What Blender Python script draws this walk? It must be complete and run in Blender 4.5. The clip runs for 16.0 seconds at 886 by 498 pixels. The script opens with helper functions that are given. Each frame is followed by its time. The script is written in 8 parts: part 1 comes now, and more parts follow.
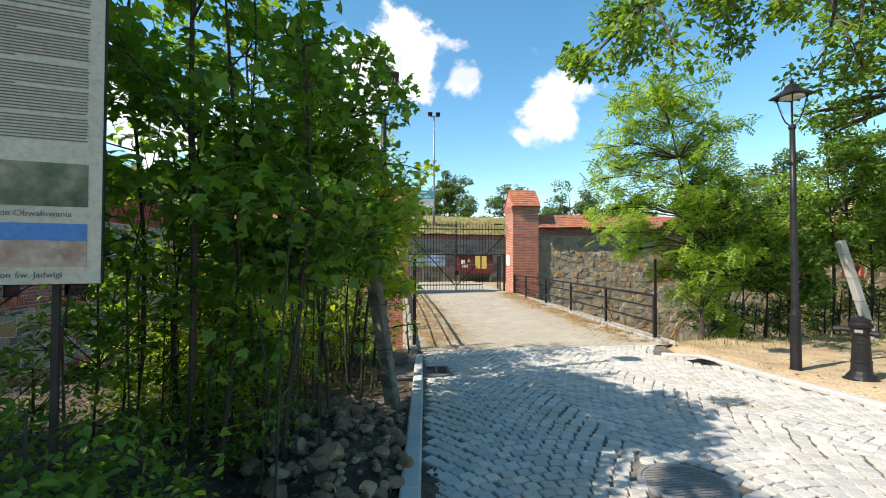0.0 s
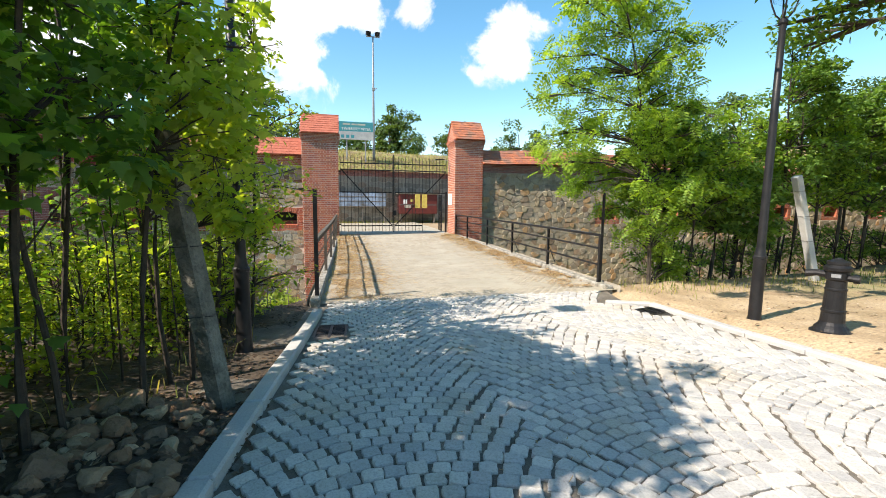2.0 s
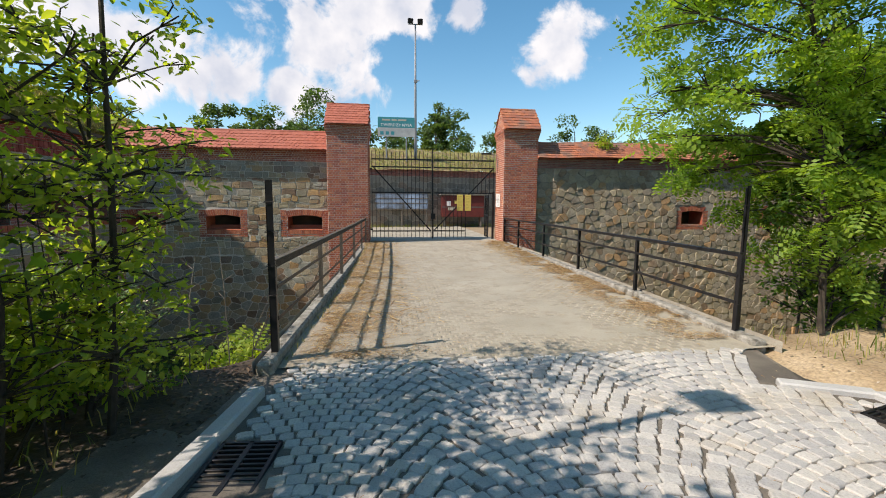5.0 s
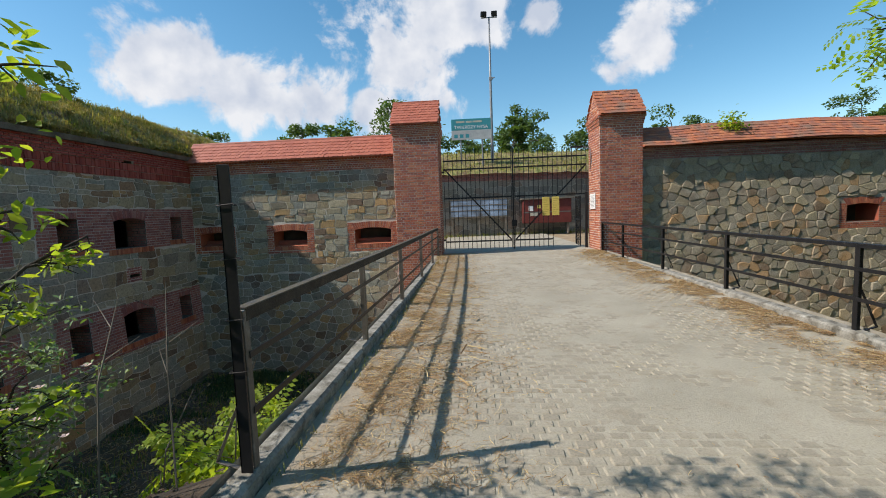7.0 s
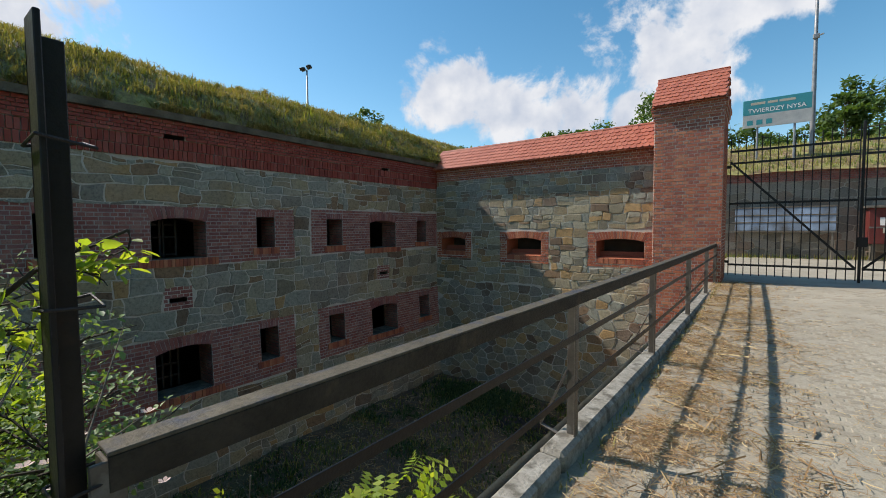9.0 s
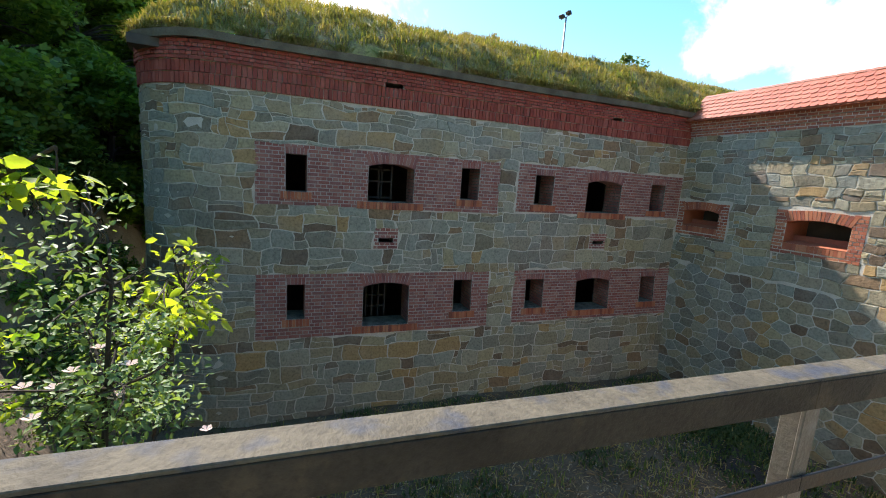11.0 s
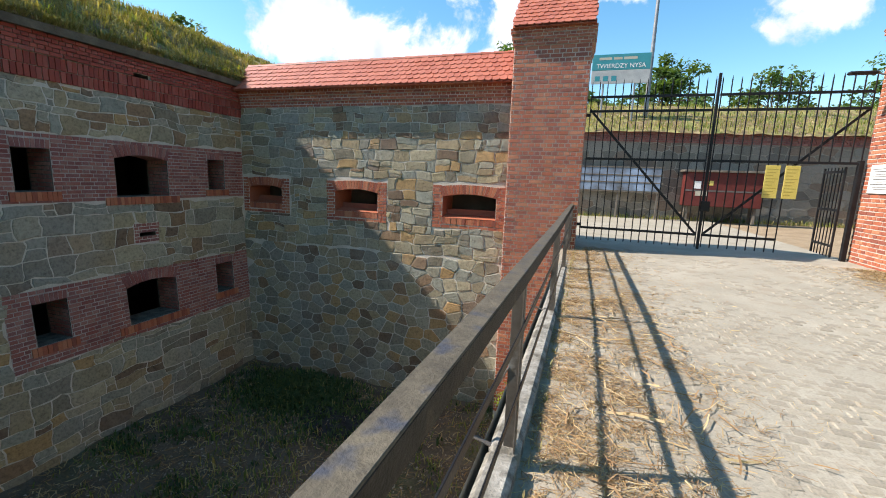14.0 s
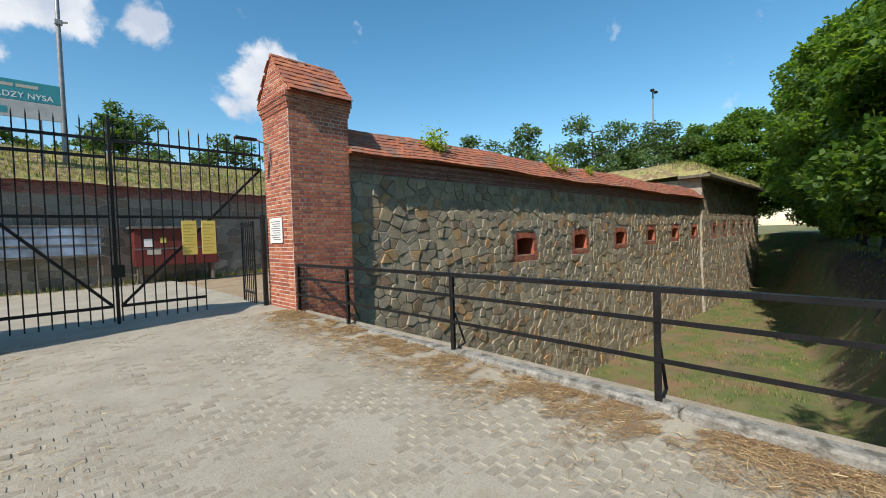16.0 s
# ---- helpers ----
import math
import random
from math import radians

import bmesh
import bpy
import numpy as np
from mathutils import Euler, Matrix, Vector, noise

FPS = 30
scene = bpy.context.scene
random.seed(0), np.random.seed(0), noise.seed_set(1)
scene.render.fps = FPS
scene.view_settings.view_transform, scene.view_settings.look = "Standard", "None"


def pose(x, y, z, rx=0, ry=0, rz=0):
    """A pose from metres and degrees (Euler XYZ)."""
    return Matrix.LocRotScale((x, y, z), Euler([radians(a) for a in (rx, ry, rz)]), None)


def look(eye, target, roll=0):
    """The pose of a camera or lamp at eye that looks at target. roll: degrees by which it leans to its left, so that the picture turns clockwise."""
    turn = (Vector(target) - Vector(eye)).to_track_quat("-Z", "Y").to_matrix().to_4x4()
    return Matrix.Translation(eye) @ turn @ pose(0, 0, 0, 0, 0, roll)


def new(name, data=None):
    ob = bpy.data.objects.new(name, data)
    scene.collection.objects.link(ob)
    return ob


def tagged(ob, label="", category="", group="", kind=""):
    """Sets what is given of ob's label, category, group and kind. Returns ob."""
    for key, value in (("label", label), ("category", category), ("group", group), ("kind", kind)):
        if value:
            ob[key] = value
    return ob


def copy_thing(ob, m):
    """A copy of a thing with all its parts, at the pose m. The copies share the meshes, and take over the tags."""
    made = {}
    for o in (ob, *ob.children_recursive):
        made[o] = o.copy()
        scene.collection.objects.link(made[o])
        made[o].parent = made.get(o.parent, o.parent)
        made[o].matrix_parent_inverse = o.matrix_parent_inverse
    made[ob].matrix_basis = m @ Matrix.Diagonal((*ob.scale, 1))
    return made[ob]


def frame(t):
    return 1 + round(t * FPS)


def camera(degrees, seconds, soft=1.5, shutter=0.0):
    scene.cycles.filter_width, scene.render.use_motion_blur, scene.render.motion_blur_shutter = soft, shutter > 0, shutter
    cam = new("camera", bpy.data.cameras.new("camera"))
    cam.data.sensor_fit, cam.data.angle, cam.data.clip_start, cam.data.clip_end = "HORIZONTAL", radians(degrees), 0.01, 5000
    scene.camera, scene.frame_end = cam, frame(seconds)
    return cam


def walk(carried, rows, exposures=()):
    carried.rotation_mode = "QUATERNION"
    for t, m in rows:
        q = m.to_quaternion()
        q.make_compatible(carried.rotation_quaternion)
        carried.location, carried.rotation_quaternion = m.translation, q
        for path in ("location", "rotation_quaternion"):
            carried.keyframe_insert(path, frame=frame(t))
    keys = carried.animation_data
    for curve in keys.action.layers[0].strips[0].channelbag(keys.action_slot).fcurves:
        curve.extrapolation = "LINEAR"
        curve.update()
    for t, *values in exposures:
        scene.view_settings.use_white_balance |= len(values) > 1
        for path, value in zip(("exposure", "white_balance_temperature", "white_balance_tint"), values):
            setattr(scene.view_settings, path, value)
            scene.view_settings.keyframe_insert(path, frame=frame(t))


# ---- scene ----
cam = camera(93.2, 16.0, 1.0)
PATH = [
    (0, (-0.213, -0.516, 2.088), (0.036, 1.468, 2.13), 0.1),
    (0.5, (0.084, -0.086, 2.059), (0.36, 1.895, 2.047), 0.2),
    (1, (0.327, 0.366, 1.969), (0.756, 2.319, 1.919), 0.4),
    (1.5, (0.572, 0.777, 1.903), (1.023, 2.721, 1.782), 0.4),
    (2, (0.82, 1.25, 1.866), (1.297, 3.179, 1.636), 0.6),
    (2.5, (1.083, 1.763, 1.796), (1.741, 3.636, 1.555), 1.5),
    (3, (1.375, 2.281, 1.805), (2.137, 4.115, 1.568), 1.1),
    (3.5, (1.51, 2.81, 1.777), (2.255, 4.654, 1.565), 2.2),
    (4, (1.539, 3.368, 1.778), (2.144, 5.265, 1.59), 1.6),
    (4.5, (1.652, 3.943, 1.817), (2.014, 5.899, 1.613), 1.1),
    (4.7, (1.702, 4.158, 1.818), (2.008, 6.123, 1.604), 0.9),
    (6.8, (1.927, 6.76, 1.707), (1.878, 8.746, 1.479), -2.8),
    (7, (1.919, 6.998, 1.706), (1.79, 8.987, 1.532), -2.1),
    (7.5, (1.856, 7.61, 1.67), (1.592, 9.586, 1.508), -0.1),
    (8, (1.791, 8.226, 1.682), (1.339, 10.168, 1.525), -0.4),
    (8.5, (1.728, 8.819, 1.679), (0.813, 10.593, 1.547), -1.6),
    (9, (1.557, 9.397, 1.621), (0.363, 10.998, 1.518), -0.4),
    (9.5, (1.451, 9.956, 1.566), (0.042, 11.369, 1.441), -3.3),
    (10, (1.322, 10.375, 1.546), (-0.219, 11.639, 1.383), -1.3),
    (10.2, (1.289, 10.536, 1.551), (-0.325, 11.701, 1.354), 0.7),
    (12.3, (0.836, 11.831, 1.657), (-1.103, 12.121, 1.264), 2.1),
    (12.5, (0.795, 11.935, 1.631), (-1.101, 12.416, 1.216), 1.9),
    (13, (0.754, 12.277, 1.574), (-0.901, 13.316, 1.145), 0.3),
    (13.5, (0.757, 12.553, 1.588), (-0.403, 14.119, 1.137), 1.4),
    (14, (0.809, 12.851, 1.602), (0.212, 14.731, 1.271), 2.1),
    (14.5, (1.085, 13.12, 1.58), (1.205, 15.099, 1.311), 1.8),
    (15, (1.602, 13.481, 1.65), (2.377, 15.31, 1.417), 1.1),
    (15.5, (2.119, 13.839, 1.664), (3.319, 15.427, 1.466), -0.1),
    (16, (2.627, 14.077, 1.686), (4.02, 15.51, 1.62), -1.8),
]
EXPOSURES = [(0.0, 0.75, 6900, 14), (1.0, 1.0, 7050, 15), (1.8, 0.95, 7050, 15), (3.2, 0.42, 6950, 17), (4.5, 0.35, 7000, 17), (7.0, 0.12, 6600, 13), (9.0, 0.12, 6650, 13), (10.0, 0.6, 6800, 14), (11.3, 1.35, 6700, 16), (12.5, 2.05, 6500, 21), (13.0, 2.02, 6600, 21), (13.6, 1.2, 6650, 17), (14.5, 0.46, 6650, 14), (16.0, 0.15, 6450, 12)]
walk(cam, [(t, look(eye, target, roll)) for t, eye, target, roll in PATH], EXPOSURES)


# ---------------------------------------------------------------- light
SUN = Vector((1.0, 0.27, -1.0)).normalized()
sun = new("sun", bpy.data.lights.new("sun", "SUN"))
sun.data.energy, sun.data.angle, sun.data.color = 5.0, radians(0.53), (1.0, 0.95, 0.87)
sun.matrix_world = SUN.to_track_quat("-Z", "Y").to_matrix().to_4x4()

world = bpy.data.worlds.new("sky")
scene.world = world
world.use_nodes = True


def build_sky():
    nt = world.node_tree
    nt.nodes.clear()
    N, L = nt.nodes.new, nt.links.new
    out, bg = N("ShaderNodeOutputWorld"), N("ShaderNodeBackground")
    sky = N("ShaderNodeTexSky")
    sky.sky_type, sky.sun_disc = "NISHITA", False
    sky.sun_elevation, sky.sun_rotation = radians(44.0), math.atan2(-1.0, -0.27)
    sky.air_density, sky.dust_density, sky.ozone_density = 1.0, 0.35, 1.0
    co = N("ShaderNodeTexCoord")
    nz = N("ShaderNodeTexNoise")
    nz.inputs["Scale"].default_value, nz.inputs["Detail"].default_value = 7.0, 12.0
    nz.inputs["Roughness"].default_value = 0.60
    nz.inputs["Distortion"].default_value = 0.25
    L(co.outputs["Generated"], nz.inputs["Vector"])
    # cumulus heaps: directions and angular sizes
    heaps = CLOUDS
    last = None
    for (dx, dy, dz), size in heaps:
        d = N("ShaderNodeVectorMath")
        d.operation = "DISTANCE"
        d.inputs[1].default_value = Vector((dx, dy, dz)).normalized()
        L(co.outputs["Generated"], d.inputs[0])
        m = N("ShaderNodeMapRange")
        m.inputs["From Min"].default_value, m.inputs["From Max"].default_value = 0.0, size
        m.inputs["To Min"].default_value, m.inputs["To Max"].default_value = 1.0, 0.0
        L(d.outputs["Value"], m.inputs["Value"])
        if last is None:
            last = m.outputs[0]
        else:
            mx = N("ShaderNodeMath")
            mx.operation = "MAXIMUM"
            L(last, mx.inputs[0]), L(m.outputs[0], mx.inputs[1])
            last = mx.outputs[0]
    spread = N("ShaderNodeMapRange")
    spread.inputs["From Min"].default_value, spread.inputs["From Max"].default_value = 0.30, 0.70
    spread.inputs["To Max"].default_value = 0.85
    L(nz.outputs["Fac"], spread.inputs["Value"])
    add = N("ShaderNodeMath")
    add.operation = "MULTIPLY_ADD"
    add.inputs[1].default_value = 0.95
    L(last, add.inputs[0]), L(spread.outputs[0], add.inputs[2])
    ramp = N("ShaderNodeMapRange")
    ramp.interpolation_type = "SMOOTHSTEP"
    ramp.inputs["From Min"].default_value, ramp.inputs["From Max"].default_value = 0.76, 1.03
    L(add.outputs[0], ramp.inputs["Value"])
    # cloud body: white tops, faintly grey folds
    nz2 = N("ShaderNodeTexNoise")
    nz2.inputs["Scale"].default_value, nz2.inputs["Detail"].default_value = 11.0, 5.0
    L(co.outputs["Generated"], nz2.inputs["Vector"])
    cr = N("ShaderNodeValToRGB")
    cr.color_ramp.elements[0].position, cr.color_ramp.elements[0].color = 0.34, (4.2, 4.8, 5.7, 1)
    cr.color_ramp.elements[1].position, cr.color_ramp.elements[1].color = 0.60, (6.4, 6.7, 7.0, 1)
    L(nz2.outputs["Fac"], cr.inputs["Fac"])
    mix = N("ShaderNodeMix")
    mix.data_type = "RGBA"
    L(ramp.outputs[0], mix.inputs["Factor"])
    hue = N("ShaderNodeHueSaturation")
    hue.inputs["Saturation"].default_value, hue.inputs["Hue"].default_value, hue.inputs["Value"].default_value = 1.30, 0.485, 1.24
    L(sky.outputs["Color"], hue.inputs["Color"])
    L(hue.outputs["Color"], mix.inputs["A"])
    L(cr.outputs["Color"], mix.inputs["B"])
    L(mix.outputs["Result"], bg.inputs["Color"])
    bg.inputs["Strength"].default_value = 0.12
    L(bg.outputs[0], out.inputs["Surface"])


CLOUDS = [
    ((-0.56, 0.78, 0.31), 0.17), ((-0.44, 0.86, 0.25), 0.15), ((-0.32, 0.92, 0.24), 0.14), ((-0.21, 0.95, 0.235), 0.11),
    ((-0.12, 0.93, 0.35), 0.25), ((0.05, 0.90, 0.43), 0.17), ((0.15, 0.91, 0.40), 0.08), ((0.355, 0.87, 0.345), 0.15),
    ((-0.40, 0.66, 0.60), 0.20), ((0.60, -0.60, 0.50), 0.20), ((-0.7, -0.3, 0.60), 0.24), ((-0.95, 0.1, 0.35), 0.20),
]
build_sky()


# ---------------------------------------------------------------- materials
def surf(name, colours, scale=2.0, rough=0.85, bump=0.25, fine=40.0, tint=0.25, rnd="", rnd_colours=(), rnd_mix=0.75,
         metal=0.0, spec=0.4, trans=0.0, stain=None, stretch=(1, 1, 1)):
    """A surface with two scales of noise in world space; rnd: 'object' or 'island' adds a colour piece by piece."""
    m = bpy.data.materials.new(name)
    m.use_nodes = True
    nt = m.node_tree
    N, L = nt.nodes.new, nt.links.new
    bsdf = nt.nodes["Principled BSDF"]
    geo = N("ShaderNodeNewGeometry")
    mp = N("ShaderNodeMapping")
    mp.inputs["Scale"].default_value = stretch
    L(geo.outputs["Position"], mp.inputs["Vector"])
    n1, n2 = N("ShaderNodeTexNoise"), N("ShaderNodeTexNoise")
    n1.inputs["Scale"].default_value, n1.inputs["Detail"].default_value = scale, 5.0
    n2.inputs["Scale"].default_value, n2.inputs["Detail"].default_value = fine, 4.0
    n2.inputs["Roughness"].default_value = 0.65
    L(mp.outputs[0], n1.inputs["Vector"]), L(mp.outputs[0], n2.inputs["Vector"])

    def ramp(cols, src, lo=0.3, hi=0.7, steps=False):
        r = N("ShaderNodeValToRGB")
        r.color_ramp.interpolation = "CONSTANT" if steps else "LINEAR"
        el = r.color_ramp.elements
        while len(el) < len(cols):
            el.new(0.5)
        for i, c in enumerate(cols):
            el[i].position = lo + (hi - lo) * i / max(1, len(cols) - 1)
            el[i].color = (*c, 1)
        L(src, r.inputs["Fac"])
        return r.outputs["Color"]

    def mixed(kind, fac, a, b):
        x = N("ShaderNodeMix")
        x.data_type, x.blend_type = "RGBA", kind
        if isinstance(fac, float):
            x.inputs["Factor"].default_value = fac
        else:
            L(fac, x.inputs["Factor"])
        for sock, v in ((x.inputs["A"], a), (x.inputs["B"], b)):
            if isinstance(v, tuple):
                sock.default_value = (*v, 1)
            else:
                L(v, sock)
        return x.outputs["Result"]

    col = ramp(colours, n1.outputs["Fac"])
    if rnd:
        src = N("ShaderNodeObjectInfo").outputs["Random"] if rnd == "object" else geo.outputs["Random Per Island"]
        col = mixed("MIX", rnd_mix, col, ramp(rnd_colours, src, 0.0, 1.0 - 1.0 / len(rnd_colours), True))
    if stain:
        n3 = N("ShaderNodeTexNoise")
        n3.inputs["Scale"].default_value, n3.inputs["Detail"].default_value = stain[1], 6.0
        L(geo.outputs["Position"], n3.inputs["Vector"])
        mr = N("ShaderNodeMapRange")
        mr.inputs["From Min"].default_value, mr.inputs["From Max"].default_value = stain[2], stain[2] + 0.14
        mr.inputs["To Max"].default_value = stain[3]
        L(n3.outputs["Fac"], mr.inputs["Value"])
        col = mixed("MIX", mr.outputs[0], col, stain[0])
    grain = ramp([(1 - tint,) * 3, (1.0,) * 3, (1 + tint * 0.5,) * 3], n2.outputs["Fac"], 0.25, 0.75)
    col = mixed("MULTIPLY", 1.0, col, grain)
    L(col, bsdf.inputs["Base Color"])
    bsdf.inputs["Roughness"].default_value = rough
    bsdf.inputs["Metallic"].default_value = metal
    bsdf.inputs["Specular IOR Level"].default_value = spec
    if bump:
        b = N("ShaderNodeBump")
        b.inputs["Strength"].default_value, b.inputs["Distance"].default_value = bump, 0.02
        L(n2.outputs["Fac"], b.inputs["Height"])
        L(b.outputs[0], bsdf.inputs["Normal"])
    if trans:
        tr, ms = N("ShaderNodeBsdfTranslucent"), N("ShaderNodeMixShader")
        L(mixed("MULTIPLY", 1.0, col, (2.0, 1.9, 0.6)), tr.inputs["Color"])
        ms.inputs[0].default_value = trans
        L(bsdf.outputs[0], ms.inputs[1]), L(tr.outputs[0], ms.inputs[2])
        L(ms.outputs[0], nt.nodes["Material Output"].inputs["Surface"])
    return m


STONE = [(0.294, 0.255, 0.159), (0.40, 0.33, 0.185), (0.285, 0.295, 0.235), (0.19, 0.165, 0.11), (0.43, 0.37, 0.235), (0.145, 0.082, 0.045), (0.33, 0.315, 0.235), (0.316, 0.235, 0.125), (0.43, 0.26, 0.095), (0.30, 0.315, 0.255), (0.22, 0.205, 0.155), (0.35, 0.27, 0.15), (0.25, 0.14, 0.065), (0.37, 0.34, 0.24), (0.25, 0.265, 0.215)]
STONE_R = [(0.33, 0.265, 0.165), (0.42, 0.33, 0.20), (0.21, 0.18, 0.14), (0.44, 0.365, 0.225), (0.33, 0.295, 0.225), (0.46, 0.25, 0.095), (0.22, 0.13, 0.075), (0.25, 0.205, 0.14), (0.33, 0.285, 0.195), (0.20, 0.17, 0.13)]
BRICK = [(0.40, 0.115, 0.055), (0.47, 0.165, 0.08), (0.31, 0.085, 0.048), (0.52, 0.215, 0.11), (0.43, 0.13, 0.062), (0.24, 0.072, 0.048), (0.37, 0.105, 0.055), (0.46, 0.165, 0.085)]
BRICK_OLD = [(0.27, 0.08, 0.06), (0.34, 0.115, 0.085), (0.20, 0.062, 0.055), (0.36, 0.17, 0.135), (0.30, 0.09, 0.065), (0.23, 0.085, 0.08)]
TILE = [(0.42, 0.125, 0.07), (0.48, 0.155, 0.09), (0.37, 0.105, 0.06), (0.44, 0.14, 0.085)]
TILE_OLD = [(0.43, 0.14, 0.065), (0.33, 0.12, 0.07), (0.46, 0.18, 0.09), (0.28, 0.12, 0.085), (0.38, 0.135, 0.075)]
SETT = [(0.43, 0.415, 0.38), (0.50, 0.475, 0.425), (0.35, 0.34, 0.32), (0.54, 0.505, 0.445), (0.45, 0.425, 0.375), (0.39, 0.375, 0.35)]


def pair(name, cols, **kw):
    """The same surface for single pieces and for joined ones."""
    return (surf(name + "_piece", cols, rnd="object", **kw), surf(name + "_joined", cols, rnd="island", **kw))


M_STONE = pair("rubble_stone", [(0.20, 0.18, 0.13), (0.38, 0.335, 0.24)], scale=5.0, bump=1.0, fine=17.0, tint=0.5, rnd_colours=STONE, rnd_mix=0.76, stain=((0.29, 0.28, 0.245), 0.45, 0.50, 0.45))
M_STONE_R = pair("rubble_stone_warm", [(0.26, 0.21, 0.14), (0.50, 0.41, 0.265)], scale=4.0, bump=1.0, fine=26.0, tint=0.5, rnd_colours=STONE_R, rnd_mix=0.66, stain=((0.40, 0.345, 0.25), 2.2, 0.48, 0.6))
M_BRICK = pair("red_brick", [(0.30, 0.09, 0.05), (0.44, 0.16, 0.09)], scale=9.0, bump=0.35, fine=60.0, rnd_colours=BRICK)
M_BRICK_OLD = pair("weathered_brick", [(0.24, 0.08, 0.065), (0.42, 0.26, 0.22)], scale=3.0, bump=0.4, fine=50.0, tint=0.4, rnd_colours=BRICK_OLD, rnd_mix=0.65)
M_BRICK_RED = pair("oxblood_brick", [(0.26, 0.05, 0.035), (0.34, 0.075, 0.05)], scale=2.0, bump=0.3, fine=50.0, rnd_colours=[(0.24, 0.045, 0.03), (0.33, 0.07, 0.045), (0.28, 0.06, 0.04), (0.36, 0.10, 0.07)])
M_TILE = pair("clay_tile", [(0.38, 0.115, 0.065), (0.47, 0.155, 0.09)], scale=3.0, bump=0.15, fine=60.0, tint=0.15, rough=0.45, spec=0.5, rnd_colours=TILE, rnd_mix=0.6)
M_TILE_OLD = pair("old_clay_tile", [(0.30, 0.10, 0.06), (0.50, 0.18, 0.08)], scale=3.0, bump=0.4, fine=40.0, tint=0.4, rnd_colours=TILE_OLD, stain=((0.20, 0.135, 0.10), 1.6, 0.50, 0.75))
M_SETT = pair("granite_sett", [(0.40, 0.385, 0.355), (0.51, 0.49, 0.44)], scale=3.0, bump=0.5, fine=60.0, tint=0.3, rnd_colours=SETT, stain=((0.40, 0.34, 0.25), 1.2, 0.52, 0.5))
M_BLOCK = pair("worn_paving_block", [(0.27, 0.24, 0.18), (0.36, 0.32, 0.245)], scale=2.0, bump=0.5, fine=50.0, tint=0.3, rnd_colours=[(0.285, 0.25, 0.19), (0.36, 0.32, 0.245), (0.325, 0.285, 0.215)])
M_MORTAR = surf("lime_mortar", [(0.50, 0.455, 0.37), (0.63, 0.58, 0.485)], scale=4.0, bump=0.5, fine=60.0)
M_MORTAR_R = surf("worn_mortar", [(0.27, 0.24, 0.19), (0.40, 0.365, 0.29)], scale=4.0, bump=0.5, fine=60.0)
M_JOINT = surf("brick_joint", [(0.54, 0.48, 0.41), (0.68, 0.61, 0.53)], scale=4.0, bump=0.4, fine=60.0)
M_JOINT_OLD = surf("grimy_brick_joint", [(0.30, 0.255, 0.22), (0.50, 0.44, 0.39)], scale=4.0, bump=0.4, fine=60.0)
# near-black fill whose colour stands for the darkness inside openings
M_INNERSHADE = surf("inner_shade", [(0.055, 0.048, 0.04), (0.10, 0.085, 0.065)], scale=3.0, bump=0.5, fine=60.0)
M_GROUT = surf("sandy_joint", [(0.09, 0.077, 0.062), (0.19, 0.165, 0.13)], scale=2.5, bump=0.5, fine=70.0, tint=0.4)
M_DUST = surf("dusty_bridge_deck", [(0.30, 0.27, 0.205), (0.40, 0.36, 0.28)], scale=0.9, bump=0.35, fine=55.0, tint=0.3, stain=((0.27, 0.22, 0.155), 2.2, 0.56, 0.6))
M_CONC = surf("weathered_concrete", [(0.19, 0.175, 0.14), (0.37, 0.35, 0.30)], scale=6.0, bump=0.7, fine=38.0, tint=0.45, stain=((0.085, 0.075, 0.055), 7.0, 0.51, 0.8))
M_CONC_OLD = surf("dark_old_concrete", [(0.09, 0.085, 0.065), (0.20, 0.185, 0.145)], scale=5.0, bump=0.7, fine=38.0, tint=0.45, stain=((0.05, 0.05, 0.035), 6.0, 0.52, 0.8))
M_KERB = surf("pale_granite_kerb", [(0.37, 0.365, 0.345), (0.48, 0.47, 0.44)], scale=2.0, bump=0.25, fine=80.0, tint=0.2)
M_IRON = surf("black_painted_iron", [(0.009, 0.009, 0.010), (0.018, 0.017, 0.017)], scale=6.0, rough=0.42, bump=0.12, fine=60.0, spec=0.28, stain=((0.05, 0.028, 0.018), 9.0, 0.64, 0.5))
M_RAIL = surf("grey_painted_rail", [(0.075, 0.064, 0.052), (0.125, 0.11, 0.092)], scale=5.0, rough=0.38, bump=0.2, fine=45.0, stain=((0.27, 0.265, 0.25), 7.0, 0.60, 0.6))
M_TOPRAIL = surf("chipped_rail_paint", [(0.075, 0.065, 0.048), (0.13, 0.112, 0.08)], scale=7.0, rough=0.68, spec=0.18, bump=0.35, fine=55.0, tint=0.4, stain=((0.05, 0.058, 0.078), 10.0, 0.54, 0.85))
# rail side away from the sun: brown paint with its shade mixed in
M_RAILSHADE = surf("shaded_brown_paint", [(0.022, 0.018, 0.014), (0.05, 0.041, 0.03)], scale=7.0, rough=0.6, spec=0.22, bump=0.3, fine=55.0, tint=0.4, stain=((0.09, 0.065, 0.04), 9.0, 0.58, 0.7))
M_RUST = surf("rusty_tar_pole", [(0.012, 0.011, 0.011), (0.03, 0.024, 0.02)], scale=6.0, rough=0.6, bump=0.3, fine=50.0)
M_STEEL = surf("galvanised_steel", [(0.20, 0.205, 0.21), (0.30, 0.305, 0.31)], scale=4.0, rough=0.5, bump=0.1, fine=50.0, metal=0.3)
